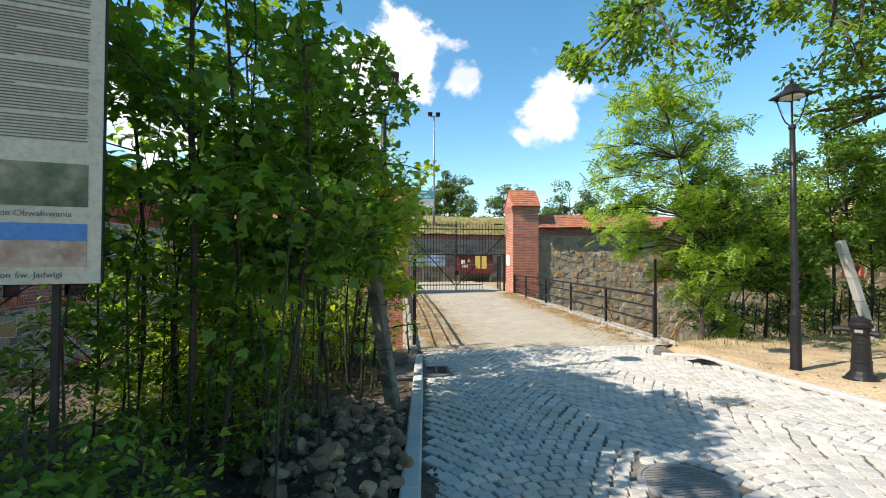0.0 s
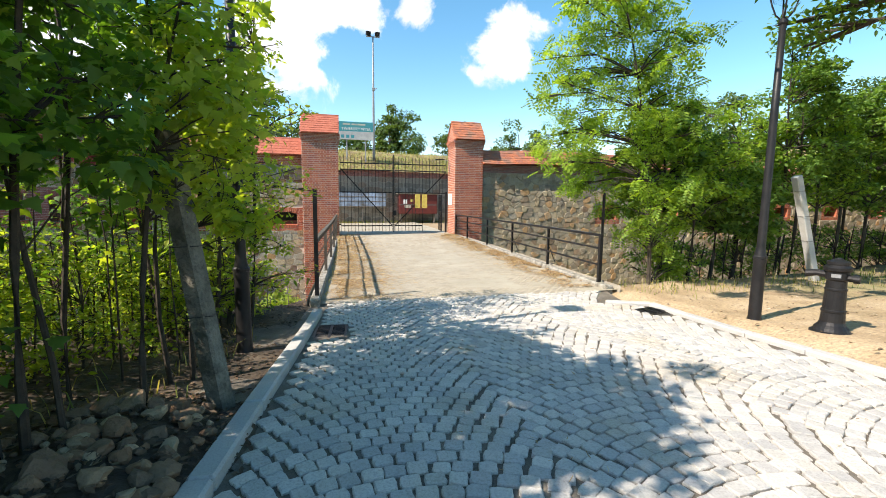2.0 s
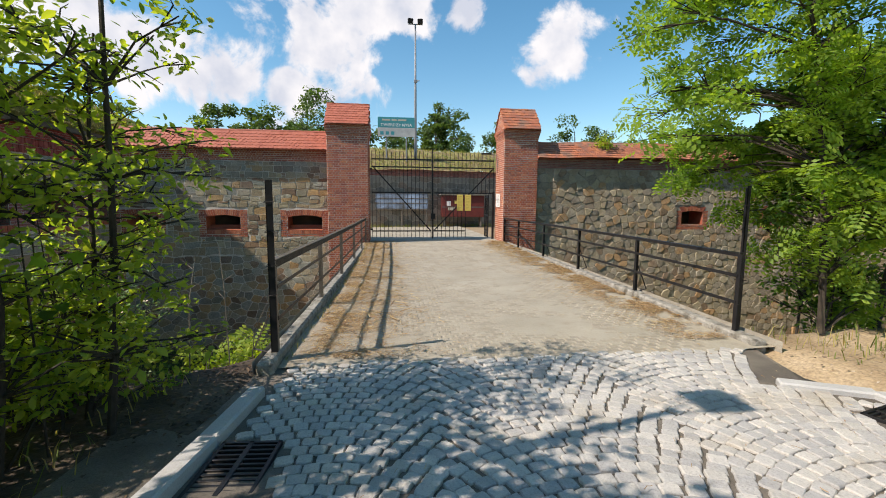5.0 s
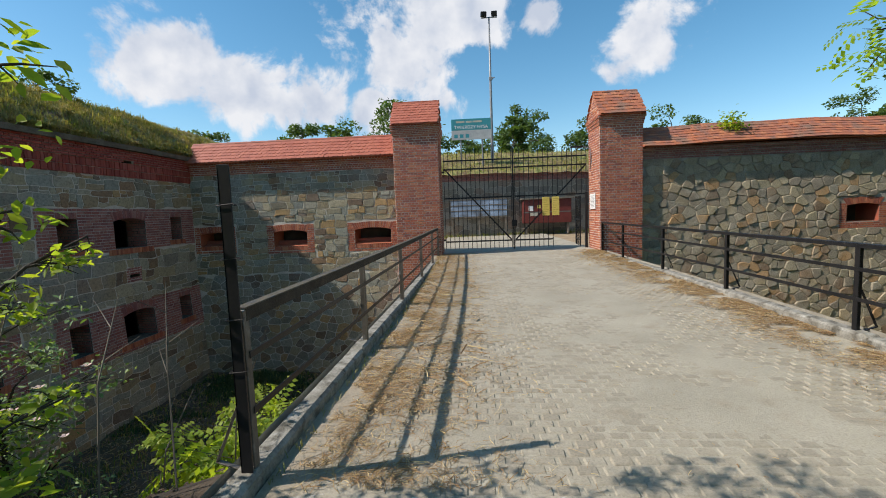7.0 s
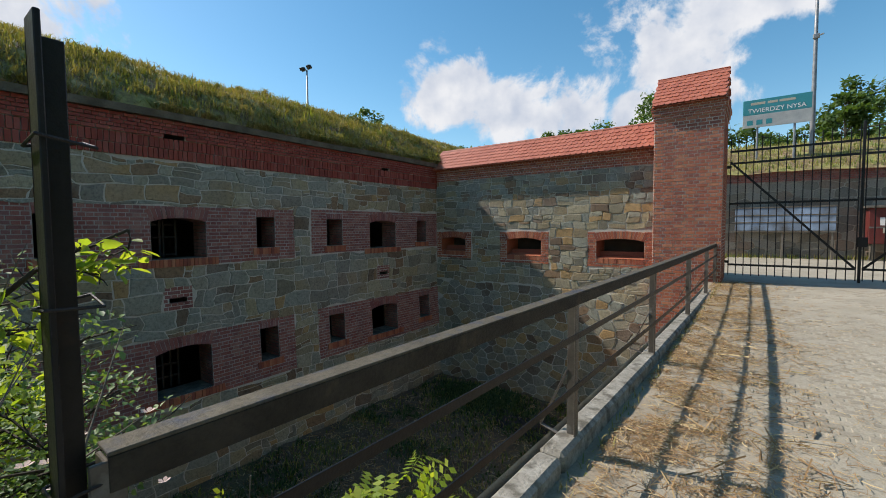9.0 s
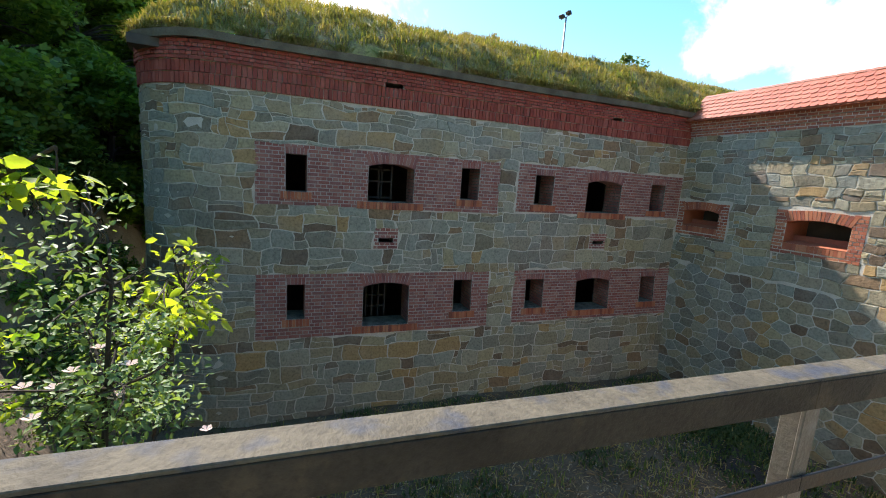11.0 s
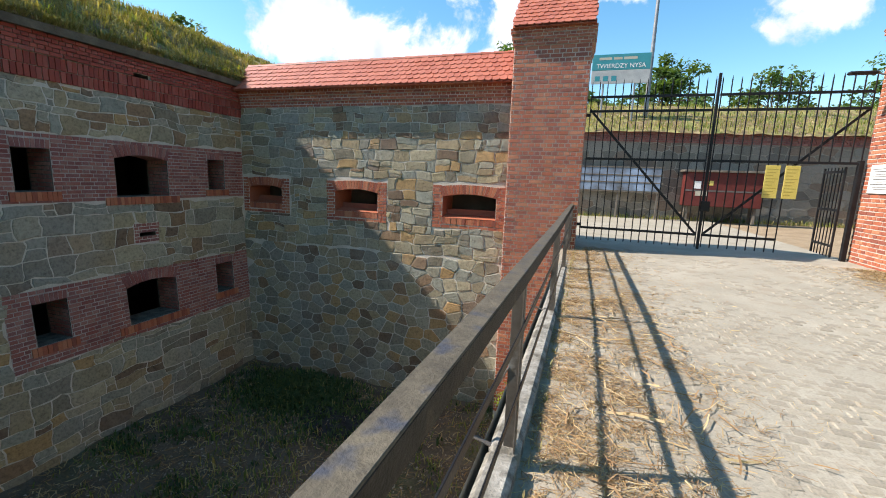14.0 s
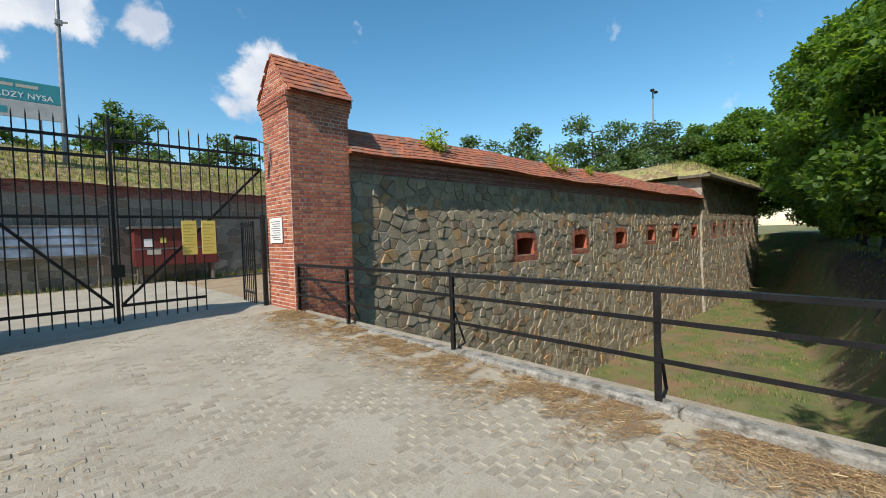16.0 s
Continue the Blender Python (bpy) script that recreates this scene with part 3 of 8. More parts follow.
# ---------------------------------------------------------------- masonry
def voronoi(u0, u1, v0, v1, sw, sh, seed, jit=0.36, holes=()):
    """Irregular stones that fill a rectangle: convex outlines, kept clear of the holes."""
    rnd = random.Random(seed)
    nu, nv = max(1, round((u1 - u0) / sw)), max(1, round((v1 - v0) / sh))
    du, dv = (u1 - u0) / nu, (v1 - v0) / nv
    pts = {}
    for j in range(-1, nv + 1):
        rowshift = rnd.uniform(0, 1)
        for i in range(-2, nu + 2):
            k = rnd.random()
            pts[(i, j)] = (u0 + (i + 0.5 + (rowshift - 0.5) + rnd.uniform(-jit, jit)) * du, v0 + (j + 0.5 + rnd.uniform(-jit, jit) * 0.75) * dv, k)
    out = []
    for (i, j), (pu, pv, k) in pts.items():
        if not (u0 < pu < u1 and v0 < pv < v1):
            continue
        if any(a < pu < c and b < pv < d for a, b, c, d in holes):
            continue
        poly = [(u0, v0), (u1, v0), (u1, v1), (u0, v1)]
        planes = []
        for dj in (-2, -1, 0, 1, 2):
            for di in (-3, -2, -1, 0, 1, 2, 3):
                q = pts.get((i + di, j + dj))
                if q is None or (di == 0 and dj == 0):
                    continue
                # flatter metric, so that beds run level
                nx, ny = (q[0] - pu) / du ** 2, (q[1] - pv) / dv ** 2
                mx, my = (q[0] + pu) / 2, (q[1] + pv) / 2
                planes.append((nx, ny, nx * mx + ny * my))
        for a, b, c, d in holes:
            if pu <= a:
                planes.append((1, 0, a)) if b - 0.1 < pv < d + 0.1 or pu > a - 0.6 and b < pv < d else None
            elif pu >= c and b - 0.1 < pv < d + 0.1:
                planes.append((-1, 0, -c))
            if pv <= b and a < pu < c:
                planes.append((0, 1, b))
            elif pv >= d and a < pu < c:
                planes.append((0, -1, -d))
            if (pu < a or pu > c) and (pv < b or pv > d):
                if min(abs(pu - a), abs(pu - c)) < du * 1.3 and min(abs(pv - b), abs(pv - d)) < dv * 1.3:
                    eu, ev = min(abs(pu - a), abs(pu - c)) / du, min(abs(pv - b), abs(pv - d)) / dv
                    if eu > ev:
                        planes.append((1, 0, a) if pu < a else (-1, 0, -c))
                    else:
                        planes.append((0, 1, b) if pv < b else (0, -1, -d))
        for nx, ny, lim in planes:
            res = []
            for t in range(len(poly)):
                p, q = poly[t], poly[(t + 1) % len(poly)]
                dp, dq = nx * p[0] + ny * p[1] - lim, nx * q[0] + ny * q[1] - lim
                if dp <= 0:
                    res.append(p)
                if (dp < 0 < dq) or (dq < 0 < dp):
                    s = dp / (dp - dq)
                    res.append((p[0] + s * (q[0] - p[0]), p[1] + s * (q[1] - p[1])))
            poly = res
            if len(poly) < 3:
                break
        if len(poly) >= 3:
            area = 0.5 * abs(sum(p[0] * q[1] - q[0] * p[1] for p, q in zip(poly, poly[1:] + poly[:1])))
            if area > 0.12 * du * dv:
                out.append(poly)
    return out


def coursed(u0, u1, v0, v1, hmin, hmax, wmin, wmax, seed, holes=()):
    """Roughly squared rubble in uneven courses, as rectangles trimmed round the holes."""
    rnd = random.Random(seed)
    rects, v = [], v0
    while v < v1 - 0.01:
        h = rnd.uniform(hmin, hmax)
        if v1 - v - h < hmin * 0.7:
            h = v1 - v
        u = u0 - rnd.uniform(0, wmax * 0.5)
        while u < u1:
            w = rnd.uniform(wmin, wmax) * (0.8 + 0.5 * h / hmax)
            a, b = max(u, u0), min(u + w, u1)
            u += w
            if b - a < 0.03:
                continue
            k = rnd.random()
            if k < 0.20 and h > hmin * 1.25:
                m = rnd.uniform(0.35, 0.65)
                rects += [(a, v, b, v + h * m), (a, v + h * m, b, v + h)]
            elif k < 0.30 and b - a > wmin * 1.4:
                m, q = rnd.uniform(0.35, 0.65), rnd.uniform(0.4, 0.6)
                rects += [(a, v, a + (b - a) * m, v + h), (a + (b - a) * m, v, b, v + h * q), (a + (b - a) * m, v + h * q, b, v + h)]
            else:
                rects.append((a, v, b, v + h))
        v += h
    for ha, hb, hc, hd in holes:
        out = []
        for a, b, c, d in rects:
            if c <= ha or a >= hc or d <= hb or b >= hd:
                out.append((a, b, c, d))
                continue
            out += [(a, b, ha, d)] if a < ha else []
            out += [(hc, b, c, d)] if c > hc else []
            a2, c2 = max(a, ha), min(c, hc)
            out += [(a2, b, c2, hb)] if b < hb else []
            out += [(a2, hd, c2, d)] if d > hd else []
        rects = [r for r in out if r[2] - r[0] > 0.07 and r[3] - r[1] > 0.06]
    return rects


def warp(u, v, k=1.0):
    """Waviness of the joints."""
    a = noise.noise_vector(Vector((u * 1.7, v * 2.1, 3.3)))
    b = noise.noise_vector(Vector((u * 5.5, v * 6.5, 7.7)))
    return u + k * (0.075 * a.x + 0.026 * b.x), v + k * (0.060 * a.y + 0.022 * b.y)


def squared(rects, bend=1.0):
    """Wavy outlines of the rectangles."""
    out = []
    for a, b, c, d in rects:
        pts = []
        for (p, q), (r, s) in (((a, b), (c, b)), ((c, b), (c, d)), ((c, d), (a, d)), ((a, d), (a, b))):
            n = 3 if max(abs(r - p), abs(s - q)) > 0.28 else 2
            pts += [warp(p + (r - p) * t / n, q + (s - q) * t / n, bend) for t in range(n)]
        out.append(pts)
    return out


def stone_geo(geo, poly, place, rnd, gap=0.0115, rise=(0.012, 0.035)):
    """One stone with rounded arrises, standing proud of the joints."""
    cx, cy = sum(p[0] for p in poly) / len(poly), sum(p[1] for p in poly) / len(poly)
    wu, wv = max(p[0] for p in poly) - min(p[0] for p in poly), max(p[1] for p in poly) - min(p[1] for p in poly)
    ku, kv = max(0.4, 1 - 2 * gap / max(wu, 0.05)), max(0.4, 1 - 2 * gap / max(wv, 0.05))
    ring = []
    if len(poly) >= 8:
        ring = [(cx + (p[0] - cx) * ku + rnd.uniform(-0.006, 0.006), cy + (p[1] - cy) * kv + rnd.uniform(-0.006, 0.006)) for p in poly]
    else:
        for p, q in zip(poly, poly[1:] + poly[:1]):
            for s in (0.10, 0.90):
                ring.append((cx + (p[0] + s * (q[0] - p[0]) - cx) * ku, cy + (p[1] + s * (q[1] - p[1]) - cy) * kv))
    h = rnd.uniform(*rise)
    tu, tv = rnd.uniform(-0.05, 0.05), rnd.uniform(-0.05, 0.05)
    n = len(ring)
    vs = [place(u, v, -0.01) for u, v in ring]
    vs += [place(cx + (u - cx) * 0.975, cy + (v - cy) * 0.975, max(0.004, h * 0.7 + tu * (u - cx))) for u, v in ring]
    vs += [place(cx + (u - cx) * 0.86, cy + (v - cy) * 0.86, max(0.006, h + tu * (u - cx) + tv * (v - cy) + rnd.uniform(-0.004, 0.004))) for u, v in ring]
    fs = [(a * n + i, a * n + (i + 1) % n, (a + 1) * n + (i + 1) % n, (a + 1) * n + i) for a in (0, 1) for i in range(n)]
    fs.append(tuple(2 * n + i for i in range(n)))
    geo.add(vs, fs)


def rubble(parent, place, polys, mats, chosen, seed, rise=(0.012, 0.035), gap=0.0115):
    """Stones of a wall: those in the chosen stretch as pieces, the rest joined."""
    rnd = random.Random(seed)
    rest, made = Geo(), 0
    for poly in polys:
        cx, cy = sum(p[0] for p in poly) / len(poly), sum(p[1] for p in poly) / len(poly)
        if made < 290 and chosen(cx, cy):
            g = Geo()
            stone_geo(g, poly, place, rnd, gap, rise)
            part("stone", g, mats[0], parent)
            made += 1
        else:
            stone_geo(rest, poly, place, rnd, gap, rise)
    if rest.v:
        tagged(part("rubble_stones", rest, mats[1], parent), kind="stuff")


def brick_rects(u0, u1, v0, v1, bl=0.25, bh=0.075, holes=(), bond=True):
    """Level courses in cross bond, clear of the holes."""
    out = []
    n = max(1, round((v1 - v0) / bh))
    h = (v1 - v0) / n
    for j in range(n):
        a, b = v0 + j * h, v0 + (j + 1) * h
        ln = bl if (j % 2 == 0 or not bond) else bl / 2
        u = u0 - (0 if j % 2 == 0 else bl / 4)
        while u < u1 - 0.02:
            p, q = max(u, u0), min(u + ln, u1)
            vm, left = (a + b) / 2, [(p, q)]
            for c, d, e, f in holes:
                if d < vm < f:
                    left = [s for i, k in left for s in ((i, min(k, c)), (max(i, e), k)) if s[1] - s[0] > 0.001]
            out += [(i, a, k, b) for i, k in left if k - i > 0.03]
            u += ln
    return out


def brick_geo(geo, rect, place, rnd, gap=0.006, proud=(0.004, 0.010)):
    u0, v0, u1, v1 = rect
    d = rnd.uniform(*proud)
    j = [rnd.uniform(-0.002, 0.002) for _ in range(4)]
    u0, v0, u1, v1 = u0 + gap + j[0], v0 + gap + j[1], u1 - gap + j[2], v1 - gap + j[3]
    e = 0.004
    vs = [place(u0, v0, -0.01), place(u1, v0, -0.01), place(u1, v1, -0.01), place(u0, v1, -0.01),
          place(u0 + e, v0 + e, d), place(u1 - e, v0 + e, d), place(u1 - e, v1 - e, d), place(u0 + e, v1 - e, d)]
    geo.add(vs, [(4, 5, 6, 7), (0, 1, 5, 4), (1, 2, 6, 5), (2, 3, 7, 6), (3, 0, 4, 7)])


def brickwork(parent, place, rects, mats, pieces, seed, name="bricks", proud=(0.004, 0.010), gap=0.006):
    rnd = random.Random(seed)
    rest = Geo()
    idx = set(rnd.sample(range(len(rects)), min(pieces, len(rects))))
    for i, r in enumerate(rects):
        if i in idx:
            g = Geo()
            brick_geo(g, r, place, rnd, gap, proud)
            part("brick", g, mats[0], parent)
        else:
            brick_geo(rest, r, place, rnd, gap, proud)
    if rest.v:
        tagged(part(name, rest, mats[1], parent), kind="stuff")


def backing(parent, place, rect, holes, mat, d=0.003):
    """Bed joints behind a brick panel."""
    us = sorted({rect[0], rect[2], *[min(max(h[i], rect[0]), rect[2]) for h in holes for i in (0, 2)]})
    vs_ = sorted({rect[1], rect[3], *[min(max(h[i], rect[1]), rect[3]) for h in holes for i in (1, 3)]})
    g = Geo()
    for a, b in zip(us, us[1:]):
        for c, e in zip(vs_, vs_[1:]):
            um, vm = (a + b) / 2, (c + e) / 2
            if not any(h[0] < um < h[2] and h[1] < vm < h[3] for h in holes):
                g.add([place(a, c, d), place(b, c, d), place(b, e, d), place(a, e, d)], [(0, 1, 2, 3)])
    part("bed_joints", g, mat, parent)


def voussoirs(u0, u1, v, rise=0.12, ht=0.26, n=None, splay=0.12):
    """A segmental arch of bricks on edge: quads, as corner lists, and the soffit curve."""
    n = n or max(5, round((u1 - u0) / 0.085))
    um, half = (u0 + u1) / 2, (u1 - u0) / 2
    out = []
    for i in range(n):
        q = []
        for s in (i / n, (i + 1) / n):
            t = 2 * s - 1
            q.append((um + t * half, v - rise * t * t, um + t * (half + splay), v - rise * t * t * 0.7 + ht))
        a, b = q
        out.append([(a[0] + 0.007, a[1]), (b[0] - 0.007, b[1]), (b[2] - 0.007, b[3]), (a[2] + 0.007, a[3])])
    return out


def quad_bricks(parent, place, quads, mat, seed, proud=(0.008, 0.02)):
    rnd = random.Random(seed)
    for q in quads:
        d = rnd.uniform(*proud)
        g = Geo()
        g.add([place(u, v, -0.02) for u, v in q] + [place(u, v, d) for u, v in q], [(4, 5, 6, 7), (0, 1, 5, 4), (1, 2, 6, 5), (2, 3, 7, 6), (3, 0, 4, 7)])
        part("brick", g, mat, parent)


def wall_core(name, place, u0, u1, v0, v1, holes, thick, mat, extra_u=(), label="", deep=None):
    """A wall with thickness: both faces, the reveals of its openings, ends, top and foot."""
    us = sorted({u0, u1, *extra_u, *[h[0] for h in holes], *[h[2] for h in holes]})
    vs_ = sorted({v0, v1, 0.0 if v0 < 0 < v1 else v0, -0.5 if v0 < -0.5 < v1 else v0, *[h[1] for h in holes], *[h[3] for h in holes]})
    us, vs_ = [u for u in us if u0 <= u <= u1], [v for v in vs_ if v0 <= v <= v1]
    g = Geo()

    def quad(*p):
        g.add([place(*q) for q in p], [(0, 1, 2, 3)])

    for a, b in zip(us, us[1:]):
        for c, d in zip(vs_, vs_[1:]):
            um, vm = (a + b) / 2, (c + d) / 2
            if any(h[0] < um < h[2] and h[1] < vm < h[3] for h in holes):
                continue
            quad((a, c, 0), (b, c, 0), (b, d, 0), (a, d, 0))
            quad((a, d, -thick), (b, d, -thick), (b, c, -thick), (a, c, -thick))
        quad((a, v1, 0), (b, v1, 0), (b, v1, -thick), (a, v1, -thick))
        quad((a, v0, -thick), (b, v0, -thick), (b, v0, 0), (a, v0, 0))
    for a, b in zip(vs_, vs_[1:]):
        quad((u0, a, -thick), (u0, a, 0), (u0, b, 0), (u0, b, -thick))
        quad((u1, a, 0), (u1, a, -thick), (u1, b, -thick), (u1, b, 0))
    ob = new(name, g.mesh(name, mat))
    rv = Geo()
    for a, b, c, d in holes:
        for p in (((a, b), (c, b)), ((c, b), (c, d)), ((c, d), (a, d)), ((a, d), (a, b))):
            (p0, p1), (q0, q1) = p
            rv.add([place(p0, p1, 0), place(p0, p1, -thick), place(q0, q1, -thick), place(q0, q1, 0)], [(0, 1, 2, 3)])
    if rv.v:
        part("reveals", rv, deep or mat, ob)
    return tagged(ob, label, "wall", kind="structure")


# ---------------------------------------------------------------- fort wall on the west, with its rounded end
TX, TY0, TYC, TR = -9.75, 24.11, 10.0, 2.2
TLEN = TY0 - TYC


def on_west(u, v, d):
    d = d + 0.055 * max(0.0, -v - 0.5)
    if u <= TLEN:
        return (TX + d, TY0 - u, v)
    a = (u - TLEN) / TR
    return (TX - TR + (TR + d) * math.cos(a), TYC - (TR + d) * math.sin(a), v)


W_UP = [(11.17, 1.06, 11.66, 1.95, 0), (13.16, 0.90, 14.39, 1.90, 1), (15.75, 1.08, 16.31, 1.95, 0), (18.17, 1.04, 18.82, 1.92, 0), (20.09, 0.88, 21.45, 1.90, 1), (22.74, 1.03, 23.35, 1.91, 0)]
W_LO = [(11.22, -2.16, 11.65, -1.27, 0), (13.13, -2.45, 14.40, -1.27, 1), (15.74, -2.17, 16.31, -1.24, 0), (18.16, -2.18, 18.80, -1.27, 0), (20.07, -2.33, 21.43, -1.28, 1), (22.79, -2.16, 23.45, -1.26, 0)]
SLOTS = [(13.49, -0.2, 13.89, -0.04, 0), (20.55, -0.16, 20.98, -0.01, 0), (13.5, 3.74, 13.96, 3.89, 0), (20.67, 3.72, 21.1, 3.87, 0)]


def flip(y0, z0, y1, z1, *_):
    return (TY0 - y1, z0, TY0 - y0, z1)


def build_west():
    holes = [flip(*w) for w in W_UP + W_LO + SLOTS]
    end = TLEN + TR * radians(118)
    arc = list(np.arange(TLEN, end, 0.3))
    # reveals of the openings take the darker concrete
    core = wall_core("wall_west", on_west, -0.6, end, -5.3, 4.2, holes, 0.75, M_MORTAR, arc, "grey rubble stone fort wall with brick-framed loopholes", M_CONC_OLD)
    panels = [(0.02, 0.80, 6.55, 2.22), (7.15, 0.72, 13.62, 2.18), (0.02, -2.62, 6.4, -0.98), (7.25, -2.66, 13.62, -1.0)]
    small = [(TY0 - 14.02, -0.35, TY0 - 13.36, 0.22), (TY0 - 21.1, -0.3, TY0 - 20.42, 0.2)]
    band = (-0.6, 3.27, end, 4.2)
    polys = squared(coursed(0.0, end, -4.95, 3.27, 0.17, 0.44, 0.18, 0.72, 11, panels + small), 1.9)
    rubble(core, on_west, polys, M_STONE, lambda u, v: 3.0 < u < 13.0 and 0.0 < v < 3.3 or 6.4 < u < 13 and -1 < v <= 0, 5, (0.005, 0.022))
    arch_boxes = []
    for k, (ps, ws) in enumerate(((panels[:2], W_UP), (panels[2:], W_LO))):
        for p in ps:
            cut = []
            for w in ws:
                a, b, c, d = flip(*w)
                ov, hd = (0.28, 0.2) if w[4] else (0.12, 0.17)
                cut += [(a, b, c, d), (a - 0.02, d - 0.01, c + 0.02, d + hd), (a - ov, b - 0.19, c + ov, b)]
            brickwork(core, on_west, brick_rects(p[0], p[2], p[1], p[3], 0.28, 0.09, cut), M_BRICK_OLD, 70, 20 + k, proud=(0.007, 0.016), gap=0.0068)
            backing(core, on_west, p, [flip(*w) for w in ws], M_JOINT_OLD)
        for w in ws:
            a, b, c, d = flip(*w)
            lintel = voussoirs(a, c, d, 0.10 if w[4] else 0.0, 0.26 if w[4] else 0.18, splay=0.1 if w[4] else 0.02)
            quad_bricks(core, on_west, lintel, M_BRICK_OLD[0], 31)
            ov = 0.28 if w[4] else 0.12
            n = max(4, round((c - a + 2 * ov) / 0.085))
            sill = [[(a - ov + (c - a + 2 * ov) * i / n + 0.005, b - 0.19), (a - ov + (c - a + 2 * ov) * (i + 1) / n - 0.005, b - 0.19), (a - ov + (c - a + 2 * ov) * (i + 1) / n - 0.005, b - 0.005), (a - ov + (c - a + 2 * ov) * i / n + 0.005, b - 0.005)] for i in range(n)]
            quad_bricks(core, on_west, sill, M_BRICK[0], 33, (0.03, 0.05))
            # bricks on the jambs and the floor of the opening
            for sd, edge in ((1, a), (-1, c)):
                jamb = (lambda edge, sd: (lambda u, v, e: on_west(edge + sd * (e - 0.002), v, -u)))(edge, sd)
                brickwork(core, jamb, brick_rects(0.02, 0.73, b, d - (0.10 if w[4] else 0.0), 0.25, 0.09), M_BRICK_OLD, 0, 35, "jamb_bricks", (0.003, 0.010), 0.008)
            if w[4]:
                # spandrels that round the head of the opening
                g = Geo()
                for s in (-1, 1):
                    um, half = (a + c) / 2, (c - a) / 2
                    pts = [(um + s * half, d)] + [(um + s * half * t, d - 0.10 * t * t) for t in (1.0, 0.8, 0.6, 0.4, 0.2)] + [(um, d)]
                    n0 = len(pts)
                    g.add([on_west(u, v, -0.005) for u, v in pts] + [on_west(u, v, -0.74) for u, v in pts], [tuple(range(n0))] + [(i, i + 1, n0 + i + 1, n0 + i) for i in range(1, n0 - 1)])
                part("arch_soffit", g, M_BRICK_OLD[1], core)
    for p in small:
        cut = [flip(*s) for s in SLOTS[:2]]
        brickwork(core, on_west, brick_rects(p[0], p[2], p[1], p[3], 0.28, 0.09, cut), M_BRICK_OLD, 12, 41)
    # brick frieze: two rows on end, then level courses stepping outward
    out = lambda e: (lambda u, v, d: on_west(u, v, d + e))
    cut = [flip(*s) for s in SLOTS[2:]]
    brickwork(core, out(0.03), brick_rects(band[0], end, 3.28, 3.78, 0.105, 0.25, cut, False), M_BRICK_RED, 60, 51, "frieze_bricks", (0.0, 0.03))
    brickwork(core, out(0.08), brick_rects(band[0], end, 3.78, 4.2, 0.25, 0.078, cut), M_BRICK_RED, 60, 52, "frieze_bricks", (0.0, 0.012))
    g = Geo()
    us = [-0.6] + list(np.arange(1.0, TLEN, 1.6)) + arc + [end]
    for a, b in zip(us, us[1:]):
        if b - a < 0.05:
            continue
        for i, (d0, v0, d1, v1) in enumerate(((0.0, 4.2, 0.2, 4.2), (0.2, 4.2, 0.22, 4.36), (0.22, 4.36, -0.5, 4.42))):
            w0, w1 = 0.015 * math.sin(a * 3.1), 0.015 * math.sin(b * 3.1)
            g.add([on_west(a, v0 + w0, d0), on_west(b, v0 + w1, d0), on_west(b, v1 + w1, d1), on_west(a, v1 + w0, d1)], [(0, 1, 2, 3)])
    part("coping", g, M_SLAB, core, "mossy stone coping slab")
    # joinery left in the two deep openings
    for (y0, z0, y1, z1, _), ups, levels in ((W_UP[1], (0.10, 0.42, 0.50, 0.78), (0.08, 0.52, 0.84)), (W_LO[1], (0.22, 0.40, 0.58, 0.76), (0.30, 0.62))):
        g = Geo()
        for q in ups:
            g.box(TX - 0.735, y0 + q - 0.022, z0 + 0.02, TX - 0.685, y0 + q + 0.022, z1 - 0.05, 0.004)
        for q in levels:
            g.box(TX - 0.74, y0 + ups[0], z0 + q - 0.02, TX - 0.68, y0 + ups[-1], z0 + q + 0.02, 0.004)
        part("window_frame", g, M_OLDWOOD, core, "blackened timber window frame")
    # back of the casemates: boxes coloured dark, so that the openings look into darkness
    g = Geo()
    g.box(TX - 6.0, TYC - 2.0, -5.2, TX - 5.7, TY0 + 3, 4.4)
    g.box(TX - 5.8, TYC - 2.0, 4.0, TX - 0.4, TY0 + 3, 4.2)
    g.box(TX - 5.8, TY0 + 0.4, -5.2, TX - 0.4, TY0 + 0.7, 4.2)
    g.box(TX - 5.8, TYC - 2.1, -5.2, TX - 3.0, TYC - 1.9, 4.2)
    part("casemate", g, M_INNERSHADE, core, "casemate box behind the loopholes, coloured dark for inner shade")
    return core


wall_west = build_west()


def mound_z(x, y):
    if y > TYC:
        e = TX - x
    elif x > TX - TR:
        e = TR - math.hypot(x - TX + TR, y - TYC)
    else:
        e = y - (TYC - TR)
    e += 0.22
    if e < 0:
        return None
    return 4.40 + 2.45 * (1 - math.exp(-e / 2.3)) + 0.20 * fbm(x, y, 0.45, 2) * min(1, e) + 0.13 * fbm(x, y, 1.6, 4)


